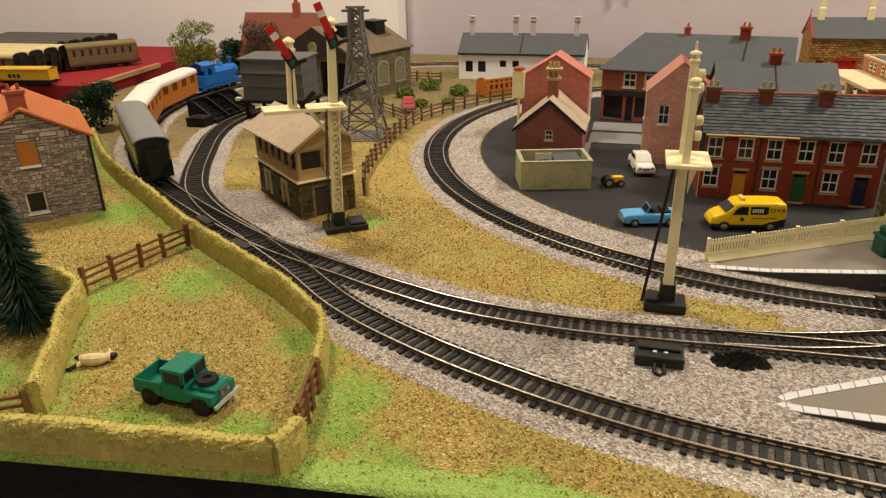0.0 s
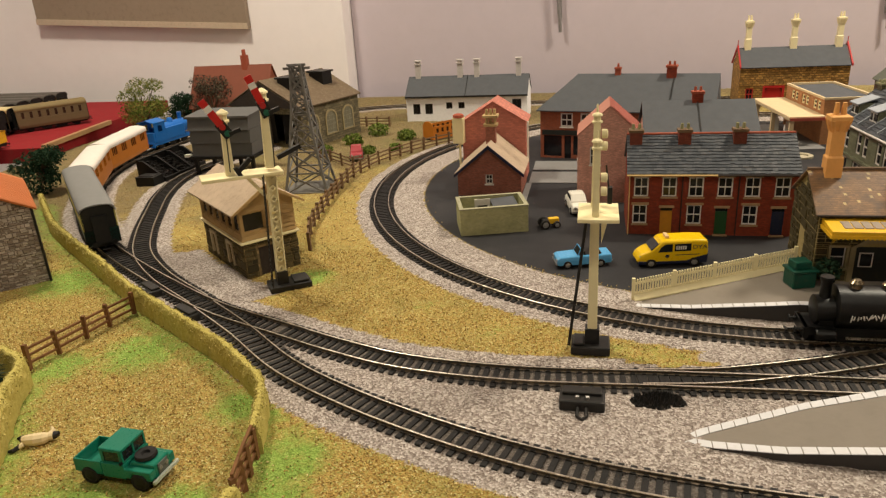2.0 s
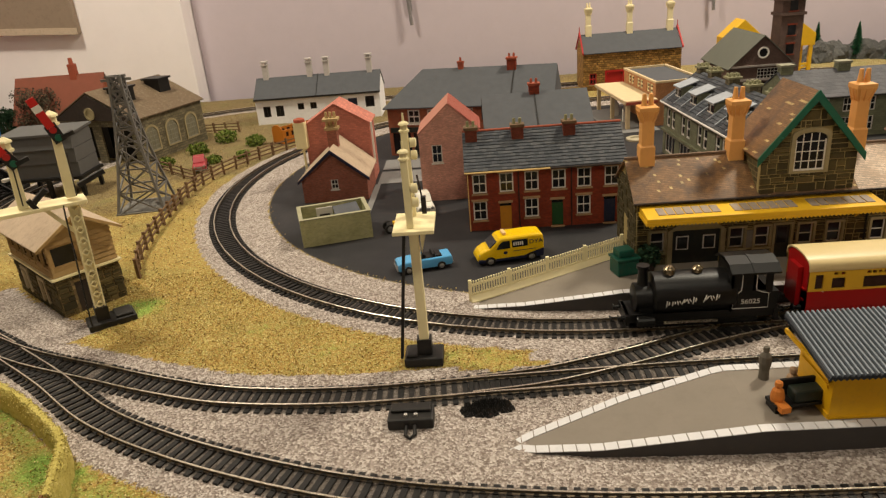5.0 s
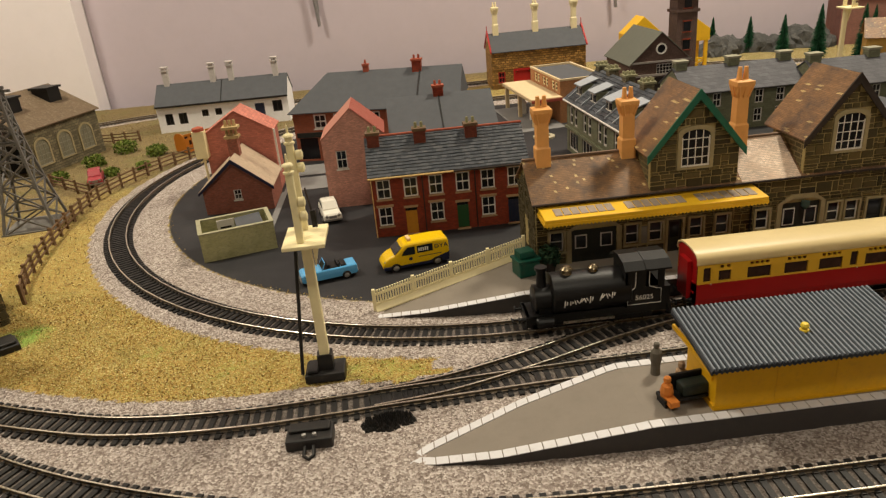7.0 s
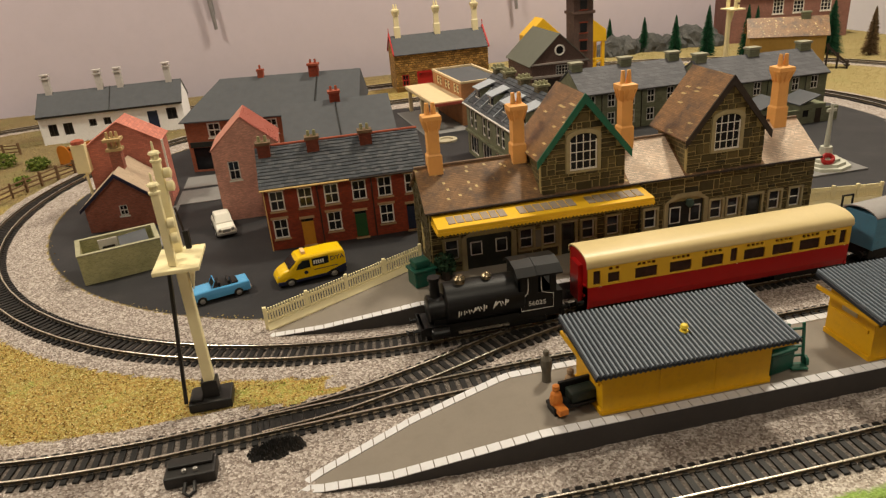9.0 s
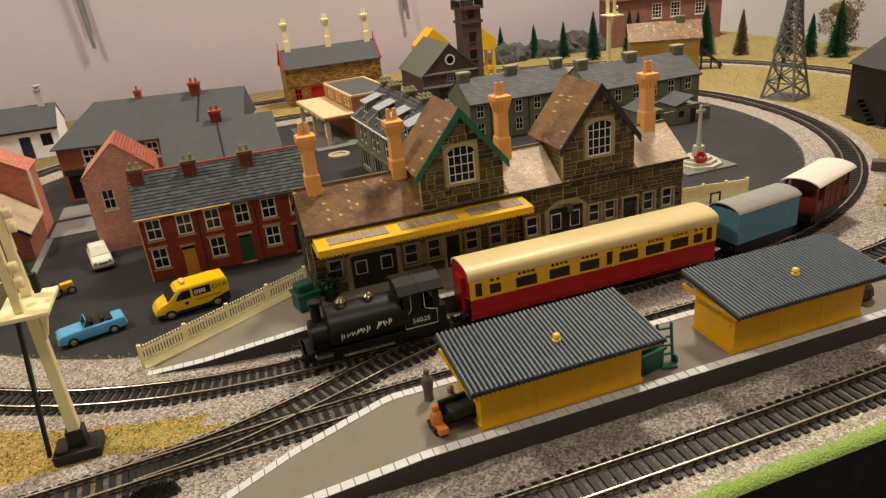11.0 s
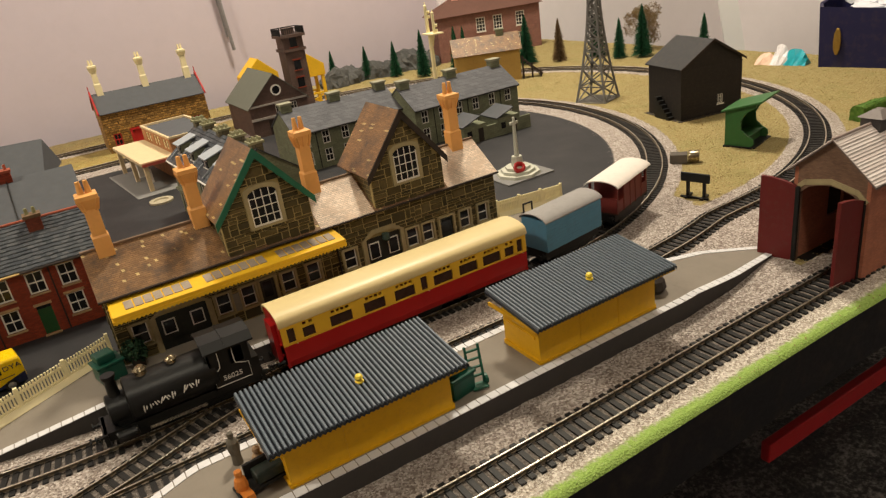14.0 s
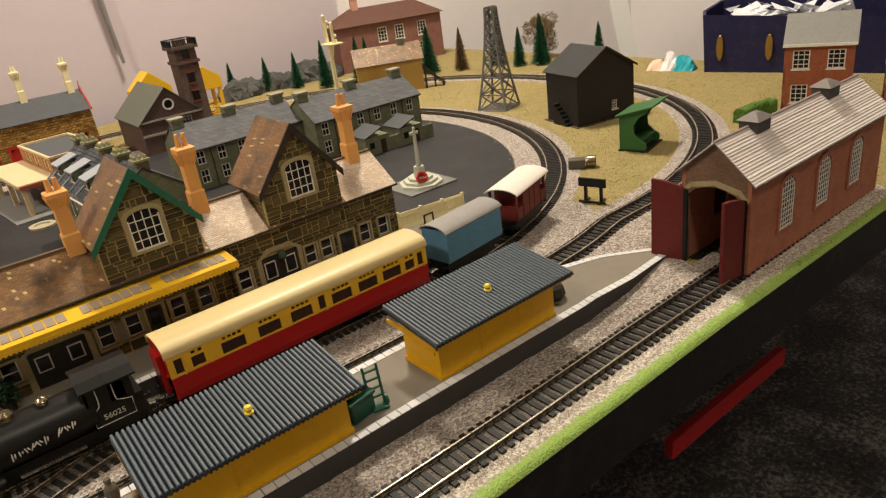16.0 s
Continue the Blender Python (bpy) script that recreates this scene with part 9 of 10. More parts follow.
def goods_barn():
    b = gabled_house("ochre_barn", "ochre barn on stilts with a mottled orange roof", 102.3, 130.0, -28, 12.8, 6.0, 6.4, 9.0, paint("ochre_render", (0.40, 0.25, 0.07), 0.8, 0.15), TILES, "x", {}, over=0.5)
    st = Geo()
    for i in range(7):
        st.box(12.9 + i * 0.6, 0, 0.4 + (6 - i) * 0.6, 13.5 + i * 0.6, 1.6, 0.6 + (6 - i) * 0.6)
    st.beam((12.9, 0, 4.4), (17.1, 0, 0.6), 0.3).beam((12.9, 1.6, 4.4), (17.1, 1.6, 0.6), 0.3)
    part("stairs", st, DARKWOOD, b, "dark timber stairs")
    for x in (13.1, 14.9, 16.6):
        part("stair_post", Geo().box(x, -0.1, 0, x + 0.3, 0.2, 4.6 - (x - 13.1) * 0.9), DARKWOOD, b)
    stack(b, 9.5, 3.0, 8.6, 10.0, 1.4, PALE_GREEN, 0)
    return b


goods_barn()


def water_tower():
    w = thing("yellow_tower", "yellow timber water tower on braced legs", "tower", 78.0, 148.5)
    part("tank", Geo().prism([(-3.2, 6.0), (3.2, 6.0), (3.2, 8.2), (0, 10.6), (-3.2, 8.2)], -2.4, 2.4, lambda p, q, s: (p, s, q)), YELLOW, w, bevel=0.08)
    for x in (-2.6, 2.6):
        for y in (-2, 2):
            part("leg", Geo().box(x - 0.3, y - 0.3, 0, x + 0.3, y + 0.3, 6.0), YELLOW, w)
    for y in (-2, 2):
        part("brace", Geo().beam((-2.6, y, 2.6), (2.6, y, 2.6), 0.35).beam((-2.6, y, 0.4), (2.6, y, 2.4), 0.25).beam((2.6, y, 0.4), (-2.6, y, 2.4), 0.25), YELLOW, w)
    return w


water_tower()
wt = thing("yellow_tower", "yellow timber store beside the brick tower", "tower", 68.5, 150.0)
part("body", Geo().prism([(-3.5, 0), (3.5, 0), (3.5, 8.2), (0, 11.4), (-3.5, 8.2)], -2.4, 2.4, lambda p, q, s: (p, s, q)), YELLOW, wt, bevel=0.08)


def rockery():
    R = random.Random(77)
    for i in range(11):
        x, y, r = 89 + i * 2.5 + R.uniform(-1, 1), 164 + R.uniform(-2.0, 1.5), R.uniform(2.8, 4.9)
        g = bmesh.new()
        bmesh.ops.create_icosphere(g, subdivisions=3, radius=1)
        for v in g.verts:
            k = 1 + 0.35 * noise.noise(v.co * 1.6 + Vector((i * 7, 0, 0))) + 0.2 * noise.noise(v.co * 4 + Vector((i, 5, 0)))
            v.co = Vector((v.co.x * r * k, v.co.y * r * 0.8 * k, max(-0.3, v.co.z * k) * r * 0.95)) * CM
        me = bpy.data.meshes.new("rock")
        g.to_mesh(me)
        g.free()
        me.materials.append(ROCK)
        ob = new("rock", me)
        ob.matrix_basis = place(x, y, 0.2, R.uniform(0, 360))
        tagged(ob, "grey moulded scenic rock", "rock", "grey rocks by the wall")


ROCK = flock("grey_rock", [(0.2, (0.03, 0.03, 0.03)), (0.5, (0.075, 0.075, 0.072)), (0.85, (0.19, 0.187, 0.177))], 120, 0.002, 0.85)
rockery()

# ---------------------------------------------------------------- things beyond the layout
NAVY = paint("navy_paper", (0.012, 0.012, 0.055), 0.45, 0.1, scale=0.3)


def gift_bag():
    b = thing("gift_bag", "large navy paper gift bag with a torn open top", "bag", 141.0, 79.2, -0.2, -77)
    g = Geo()
    L, D, H = 30.0, 9.0, 9.8
    ring = [(0, 0), (L, 0), (L + 1.5, D / 2), (L, D), (0, D), (-1.5, D / 2)]
    n = len(ring)
    top = [H, H - 1.5, H + 0.5, H + 1, H + 1.2, H]
    v = [(x, y, 0) for x, y in ring] + [(x * 1.04 - 0.5, y, z) for (x, y), z in zip(ring, top)] + [(x * 1.03, y * 0.95 + 0.2, z - 0.05) for (x, y), z in zip(ring, top)] + [(x, y, 0.2) for x, y in ring]
    f = [(k * n + i, k * n + (i + 1) % n, (k + 1) * n + (i + 1) % n, (k + 1) * n + i) for k in range(3) for i in range(n)]
    part("bag_body", g.add(v, f + [tuple(range(n))]), NAVY, b)
    for x in (2.6, 10.4):
        part("gold_tassel", Geo().lathe(0, 0, [(0.2, 0), (1.0, 0.1), (0.9, 0.3), (0.2, 0.4)], 10, lambda a, q, c: (x + a * 0.6, -0.3 - c * 0.5, 4.4 + q * 2.2)), paint("dull_gold", (0.35, 0.22, 0.05), 0.4, metal=0.7), b)
    R = random.Random(2)
    for k in range(3):
        g2 = Geo()
        c = Vector((6 + k * 6, D / 2, H - 2))
        for i in range(18):
            p = [c + Vector((R.uniform(-4, 4), R.uniform(-3, 3), R.uniform(-1, 3.2))) for _ in range(3)]
            g2.add(p, [(0, 1, 2)])
        part("tissue_paper", g2, paint("white_tissue", (0.75, 0.76, 0.82), 0.7, 0.05), b)
    return b


gift_bag()
sweet = thing("sweet_packet", "crumpled turquoise and pink sweet packet", "packet", 139.2, 90.0, 0.05, -78)


def foil(g, x0, x1, peak, seed):
    """A crumpled fold of foil: a ridge with creased flanks."""
    Q, v, n = random.Random(seed), [], 7
    for i in range(n):
        x, k = x0 + (x1 - x0) * i / (n - 1), math.sin(math.pi * (0.12 + 0.76 * i / (n - 1)))
        v += [(x, Q.uniform(-0.3, 0.1), 0.0), (x + Q.uniform(-0.2, 0.2), 0.5 + Q.uniform(-0.2, 0.2), peak * k * Q.uniform(0.5, 0.7)), (x + Q.uniform(-0.3, 0.3), 1.2 + Q.uniform(-0.3, 0.3), peak * k),
              (x, 2.0 + Q.uniform(-0.2, 0.2), peak * k * Q.uniform(0.35, 0.6)), (x, 2.8, 0.0)]
    return g.add(v, [(i * 5 + k, i * 5 + k + 1, i * 5 + k + 6, i * 5 + k + 5) for i in range(n - 1) for k in range(4)] + [(0, 1, 2, 3, 4), tuple(range(n * 5 - 5, n * 5))[::-1]])


for k, (xa, xb, pk, colr) in enumerate(((0.0, 3.6, 1.9, (0.80, 0.55, 0.42)), (2.8, 5.6, 3.4, (0.82, 0.80, 0.84)), (4.6, 8.6, 2.7, (0.02, 0.38, 0.48)))):
    part("foil_fold", foil(Geo(), xa, xb, pk, k), paint("packet_foil", colr, 0.3, 0.1), sweet)
sheet = thing("white_board", "long white board leaning against the wall", "board", 183.0, 120.0, -38, -40)
part("panel", Geo().prism([(-2, 0), (2.5, 0), (-18.0, 110), (-22, 110)], 0, 1.2, lambda p, q, s: (p, s, q)), paint("gloss_white", (0.90, 0.89, 0.87), 0.6, 0.02, dirt_amount=0.0, bump=0.0, scale=0.2), sheet)
bb = thing("wall_shelf", "pale wooden wall shelf above the stored stock", "shelf", -97, 170, 18)
part("shelf_board", Geo().prism([(-32.8, 2.8), (25.9, -0.7), (25.9, 15), (-32.8, 18)], 0, 1.9, lambda p, q, s: (p, s, q)), paint("brown_shelf_front", (0.30, 0.23, 0.17), 0.6, 0.08, scale=0.3), bb, bevel=0.2)
part("edge_strip", Geo().prism([(-32.8, 2.8), (25.9, -0.7), (25.9, 0.7), (-32.8, 4.2)], -0.3, 0, lambda p, q, s: (p, s, q)), paint("pale_pine_strip", (0.55, 0.44, 0.33), 0.6, 0.1), bb, "pale wooden strip")
for hx in (3.4, 71.8):
    hook = thing("wall_bracket", "slim grey metal bracket hanging on the wall", "bracket", hx, WALL_Y, -9 if hx < 10 else -11)
    part("rod", Geo().tube([(0.3, -1.6, 22), (-1.2, -1.6, 45)], 0.4, 8), paint("grey_metal", (0.35, 0.34, 0.34), 0.4, metal=0.6), hook)
    part("plate", Geo().prism([(-0.3, 25), (0.6, 25), (-0.2, 52), (-1.8, 52)], -0.6, 0, lambda p, q, s: (p, s, q)), paint("grey_plate", (0.32, 0.31, 0.31), 0.5), hook)

# ---------------------------------------------------------------- road vehicles
TYRE = paint("rubber", (0.014, 0.013, 0.013), 0.8, 0.2)
HUB = paint("grey_hub", (0.32, 0.31, 0.29), 0.4, 0.1, metal=0.5)
CAR_GLASS = glassy("car_window", (0.012, 0.014, 0.016), 0.1)


def wheels(parent, xs, w, r, y_in=0.0, hub=None):
    for x in xs:
        for s in (-1, 1):
            y = s * (w / 2 - 0.12)
            T = (lambda s, x, y: lambda a, b, c: (x + a, y + s * c, r + b))(s, x, y)
            t = part("wheel", Geo().lathe(0, 0, [(r * 0.9, -0.18), (r, -0.1), (r, 0.12), (r * 0.9, 0.2), (r * 0.6, 0.2)], 18, T), TYRE, parent, smooth=True)
            part("hub", Geo().lathe(0, 0, [(r * 0.58, 0.1), (r * 0.58, 0.2), (r * 0.2, 0.26)], 14, T), hub or HUB, t)


def loft(sections, w_of):
    """A body from side profiles: sections of (x, z_low, z_high) and half-widths."""
    g, v = Geo(), []
    n = 8
    for x, z0, z1 in sections:
        w = w_of(x)
        h = z1 - z0
        v += [(x, -w, z0), (x, -w * 1.0, z0 + h * 0.55), (x, -w * 0.93, z1 - h * 0.08), (x, -w * 0.8, z1), (x, w * 0.8, z1), (x, w * 0.93, z1 - h * 0.08), (x, w, z0 + h * 0.55), (x, w, z0)]
    m = len(sections)
    f = [(i * n + k, i * n + (k + 1) % n, (i + 1) * n + (k + 1) % n, (i + 1) * n + k) for i in range(m - 1) for k in range(n)]
    return g.add(v, f + [tuple(range(n)), tuple(range((m - 1) * n, m * n))[::-1]])


def pickup():
    c = thing("pickup_truck", "teal green pickup truck parked in the field", "truck", -14.4, 34.8, 0.05, -6)
    TEAL = paint("teal_enamel", (0.008, 0.17, 0.11), 0.3, 0.1, dirt_amount=0.05)
    w = 2.25
    part("chassis", Geo().box(-2.6, -0.9, 0.45, 2.7, 0.9, 0.7), SOOT, c)
    part("front_body", Geo().box(0.9, -0.72, 0.6, 2.62, 0.72, 1.62), TEAL, c, bevel=0.14)
    part("wing", Geo().prism([(0.75, 0.75), (1.15, 0.75), (1.35, 1.1), (2.1, 1.1), (2.3, 0.75), (2.6, 0.75), (2.6, 1.38), (0.75, 1.38)], -w / 2, -0.6, lambda p, q, s: (p, s, q)), TEAL, c, bevel=0.07)
    part("wing", Geo().prism([(0.75, 0.75), (1.15, 0.75), (1.35, 1.1), (2.1, 1.1), (2.3, 0.75), (2.6, 0.75), (2.6, 1.38), (0.75, 1.38)], 0.6, w / 2, lambda p, q, s: (p, s, q)), TEAL, c, bevel=0.07)
    part("lower_cab", Geo().box(-0.75, -w / 2, 0.65, 0.85, w / 2, 1.65), TEAL, c, bevel=0.06)
    for s in (-1, 1):
        F = Face(-0.7, -w / 2 + 0.1, 0.75, -w / 2 + 0.1) if s < 0 else Face(0.75, w / 2 - 0.1, -0.7, w / 2 - 0.1)
        d = part("cab_side", wall(Geo(), F, 1.6, 2.55, [(0.18, 1.72, 1.28, 2.42)], 0.08), TEAL, c)
        part("side_window", Geo().box(0.12, -0.07, 1.68, 1.34, -0.04, 2.45, F), CAR_GLASS, d)
        part("door_mirror", Geo().box(1.4, 0, 1.7, 1.5, 0.22, 1.85, F), SOOT, d)
    part("windscreen_frame", Geo().box(0.68, -w / 2 + 0.1, 1.62, 0.8, w / 2 - 0.1, 1.75).box(0.68, -w / 2 + 0.1, 2.42, 0.8, w / 2 - 0.1, 2.55).box(0.68, -0.06, 1.7, 0.8, 0.06, 2.5)
         .box(0.68, -w / 2 + 0.1, 1.7, 0.8, -w / 2 + 0.22, 2.5).box(0.68, w / 2 - 0.22, 1.7, 0.8, w / 2 - 0.1, 2.5), TEAL, c)
    part("windscreen", Geo().box(0.71, -w / 2 + 0.15, 1.7, 0.75, w / 2 - 0.15, 2.5), CAR_GLASS, c)
    part("back_window", Geo().box(-0.72, -w / 2 + 0.12, 1.62, -0.64, w / 2 - 0.12, 2.5), CAR_GLASS, c)
    part("cab_roof", Geo().box(-0.78, -w / 2 + 0.08, 2.48, 0.84, w / 2 - 0.08, 2.62), TEAL, c, bevel=0.1)
    part("load_bed", Geo().box(-2.75, -w / 2, 0.75, -0.78, w / 2, 0.9).box(-2.75, -w / 2, 0.9, -0.78, -w / 2 + 0.1, 1.65).box(-2.75, w / 2 - 0.1, 0.9, -0.78, w / 2, 1.65)
         .box(-2.75, -w / 2 + 0.1, 0.9, -2.65, w / 2 - 0.1, 1.65).box(-0.88, -w / 2 + 0.1, 0.9, -0.78, w / 2 - 0.1, 1.65), TEAL, c, bevel=0.03)
    for y in (-0.92, 0.92):
        part("bed_wheel_box", Geo().box(-2.3, y - 0.14, 0.9, -1.4, y + 0.14, 1.3), TEAL, c)
    part("spare_wheel", Geo().lathe(1.6, 0.0, [(0.28, 1.62), (0.6, 1.62), (0.66, 1.72), (0.6, 1.9), (0.28, 1.88), (0.2, 1.72)], 20), TYRE, c, "spare wheel on the bonnet", smooth=True)
    part("grille", Geo().box(2.62, -0.42, 0.8, 2.68, 0.42, 1.5), paint("mesh_grey", (0.12, 0.13, 0.12), 0.5), c)
    for y in (-0.27, 0.27):
        part("headlight", Geo().lathe(0, 0, [(0.14, 0), (0.14, 0.06), (0.05, 0.09)], 12, lambda a, b, q: (2.68 + q, y + a, 1.2 + b)), HUB, c)
    part("bumper", Geo().box(2.7, -w / 2, 0.6, 2.85, w / 2, 0.8), paint("pale_bumper", (0.48, 0.52, 0.45), 0.4), c)
    wheels(c, (-1.75, 1.75), w, 0.58, hub=SOOT)
    c.matrix_basis = place(-13.9, 35.3, 0.05, -6) @ Matrix.Scale(0.97, 4)
    c.matrix_basis = place(-13.8, 34.7, 0.05, -4) @ Matrix.Scale(0.94, 4)
    return c


pickup()


def taxi_van():
    c = thing("yellow_van", "bright yellow van with black lettering and roof light", "van", 18.3, 68.2, 0, 7)
    YV = paint("van_yellow", (0.78, 0.50, 0.004), 0.28, 0.06, dirt_amount=0.03)
    NV = paint("van_navy", (0.012, 0.016, 0.05), 0.4)
    hw = 1.25
    part("body", loft([(-3.15, 0.9, 2.55), (-3.05, 0.55, 2.9), (-2.0, 0.5, 3.0), (0.7, 0.5, 3.0), (1.05, 0.5, 2.9), (1.55, 0.5, 2.35), (2.0, 0.5, 1.88), (2.45, 0.5, 1.68), (2.85, 0.5, 1.42), (3.1, 0.52, 1.1), (3.2, 0.6, 0.85)], lambda x: hw * (1 - 0.22 * max(0, (x - 1.8) / 1.4) ** 2)), YV, c, bevel=0.09)
    part("sill", Geo().box(-3.1, -hw - 0.02, 0.38, 3.1, hw + 0.02, 0.72), NV, c, bevel=0.05)
    part("tail_flash", Geo().prism([(-3.12, 0.7), (-1.2, 0.7), (-2.0, 1.0), (-3.12, 1.35)], hw - 0.02, hw + 0.03, lambda p, q, s: (p, s, q)), NV, c)
    part("windscreen", Geo().add([(1.1, -1.02, 2.8), (1.1, 1.02, 2.8), (2.02, 1.08, 1.98), (2.02, -1.08, 1.98), (1.05, -1.02, 2.75), (1.05, 1.02, 2.75), (1.97, 1.08, 1.93), (1.97, -1.08, 1.93)],
         [(0, 1, 2, 3), (0, 4, 5, 1), (3, 2, 6, 7), (0, 3, 7, 4), (1, 5, 6, 2)]), CAR_GLASS, c)
    for s in (-1, 1):
        y = s * (hw + 0.015)
        for a in ([(0.1, 1.75), (1.4, 1.75), (1.15, 2.25), (0.75, 2.6), (0.1, 2.6)], [(-1.6, 1.8), (-0.1, 1.8), (-0.1, 2.6), (-1.6, 2.6)]):
            part("side_window", Geo().prism(a, min(y, y - s * 0.08), max(y, y - s * 0.08), lambda p, q, t: (p, t * (1.0 if q < 2.2 else 0.985), q)), CAR_GLASS, c)
    font = bpy.data.curves.new("van_lettering", "FONT")
    font.body, font.size, font.extrude = "DYA", 0.0066, 0.00012
    tmp = bpy.data.objects.new("tmp", font)
    me_t = bpy.data.meshes.new_from_object(tmp)
    bpy.data.objects.remove(tmp)
    me_t.materials.append(NV)
    part("lettering", me_t, None, c, "black lettering on the side", at=Matrix.Translation((-1.72 * CM, 1.265 * CM, 2.0 * CM)) @ Matrix.Rotation(math.pi, 4, "Z") @ Matrix.Rotation(math.pi / 2, 4, "X"))
    for k in range(5):
        part("pale_bar", Geo().box(-1.15 + k * 0.2, hw + 0.03, 2.0, -1.02 + k * 0.2, hw + 0.05, 2.4), FRAME_W, c)
    part("emblem", Geo().lathe(0, 0, [(0.2, 0), (0.2, 0.03)], 6, lambda a, b, q: (0.55 + a, hw + 0.02 + q, 1.3 + b)), NV, c)
    part("emblem_line", Geo().box(-2.4, hw + 0.02, 1.35, -0.2, hw + 0.035, 1.42), NV, c)
    part("roof_light", Geo().box(0.25, -0.55, 2.98, 0.6, 0.55, 3.3), paint("amber_roof_sign", (0.80, 0.55, 0.28), 0.35), c, bevel=0.06)
    for y in (-0.85, 0.85):
        part("headlight", Geo().box(2.75, y - 0.22, 1.0, 3.0, y + 0.16, 1.28), HUB, c, bevel=0.06)
    wheels(c, (-1.95, 2.0), hw * 2, 0.5)
    c.matrix_basis = place(18.7, 69.0, 0, 191) @ Matrix.Diagonal((0.98, 0.95, 0.84, 1.0))
    return c


taxi_van()


def convertible():
    c = thing("open_car", "pale blue open-top car with dark seats", "car", 10.2, 67.4, 0, 7)
    BL = paint("sky_blue_enamel", (0.10, 0.36, 0.66), 0.25, 0.06, dirt_amount=0.03)
    hw = 0.98
    part("body", loft([(-2.6, 0.55, 1.15), (-2.5, 0.38, 1.22), (-0.9, 0.35, 1.2), (0.6, 0.35, 1.22), (2.2, 0.36, 1.14), (2.45, 0.45, 1.0)], lambda x: hw), BL, c, bevel=0.06)
    part("cockpit", Geo().box(-1.1, -0.72, 1.12, 0.55, 0.72, 1.26), SOOT, c)
    for x in (-0.95, -0.1):
        part("seat", Geo().box(x - 0.12, -0.65, 1.1, x + 0.12, 0.65, 1.55), SOOT, c, bevel=0.06)
    part("windscreen", Geo().add([(0.55, -0.75, 1.25), (0.55, 0.75, 1.25), (0.25, 0.68, 1.75), (0.25, -0.68, 1.75), (0.5, -0.75, 1.25), (0.5, 0.75, 1.25), (0.2, 0.68, 1.75), (0.2, -0.68, 1.75)],
         [(0, 1, 2, 3), (4, 7, 6, 5), (2, 1, 5, 6), (3, 2, 6, 7), (0, 3, 7, 4)]), CAR_GLASS, c)
    part("windscreen_frame", Geo().tube([(0.55, -0.78, 1.2), (0.22, -0.7, 1.8), (0.22, 0.7, 1.8), (0.55, 0.78, 1.2)], 0.05, 6), BL, c)
    part("folded_hood", Geo().box(-1.7, -0.72, 1.15, -1.15, 0.72, 1.38), SOOT, c, bevel=0.1)
    for x, s in ((2.45, 1), (-2.6, -1)):
        part("bumper", Geo().box(min(x, x + s * 0.1), -hw, 0.45, max(x, x + s * 0.1), hw, 0.62), HUB, c)
    for y in (-0.7, 0.7):
        part("headlight", Geo().box(2.4, y - 0.2, 0.75, 2.5, y + 0.2, 0.95), HUB, c)
    wheels(c, (-1.55, 1.5), hw * 2, 0.4)
    c.matrix_basis = place(10.8, 67.9, 0, 195)
    return c


convertible()


def saloon(name, label, x, y, turn, col, small=1.0):
    c = thing(name, label, "car", x, y, 0, turn)
    P = paint("car_enamel", col, 0.3, 0.08, dirt_amount=0.06)
    hw = 1.0
    part("body", loft([(-2.5, 0.5, 1.15), (-2.4, 0.38, 1.25), (0, 0.35, 1.3), (2.3, 0.36, 1.2), (2.5, 0.5, 1.0)], lambda u: hw), P, c, bevel=0.06)
    part("cabin", loft([(-1.9, 1.2, 1.35), (-1.3, 1.2, 2.0), (0.4, 1.2, 2.05), (1.1, 1.2, 1.35)], lambda u: hw * 0.86), P, c, bevel=0.05)
    for s in (-1, 1):
        y2 = s * hw * 0.86
        part("side_window", Geo().prism([(-1.45, 1.4), (0.8, 1.4), (0.35, 1.88), (-1.2, 1.88)], min(y2, y2 + s * 0.02), max(y2, y2 + s * 0.02), lambda p, q, t: (p, t, q)), CAR_GLASS, c)
    part("windscreen", Geo().add([(1.02, -0.7, 1.42), (1.02, 0.7, 1.42), (0.5, 0.64, 1.95), (0.5, -0.64, 1.95), (0.95, -0.7, 1.42), (0.95, 0.7, 1.42), (0.45, 0.64, 1.95), (0.45, -0.64, 1.95)], [(0, 1, 2, 3), (0, 3, 7, 4), (1, 5, 6, 2), (3, 2, 6, 7), (0, 4, 5, 1)]), CAR_GLASS, c)
    for x2, s in ((2.48, 1), (-2.5, -1)):
        part("bumper", Geo().box(min(x2, x2 + s * 0.1), -hw, 0.42, max(x2, x2 + s * 0.1), hw, 0.6), HUB, c)
    for y2 in (-0.65, 0.65):
        part("headlight", Geo().lathe(0, 0, [(0.17, 0), (0.17, 0.06), (0.05, 0.1)], 12, lambda a, b, q: (2.44 + q, y2 + a, 0.95 + b)), HUB, c)
    part("grille", Geo().box(2.44, -0.4, 0.7, 2.52, 0.4, 1.0), HUB, c)
    wheels(c, (-1.5, 1.5), hw * 2, 0.42)
    return c


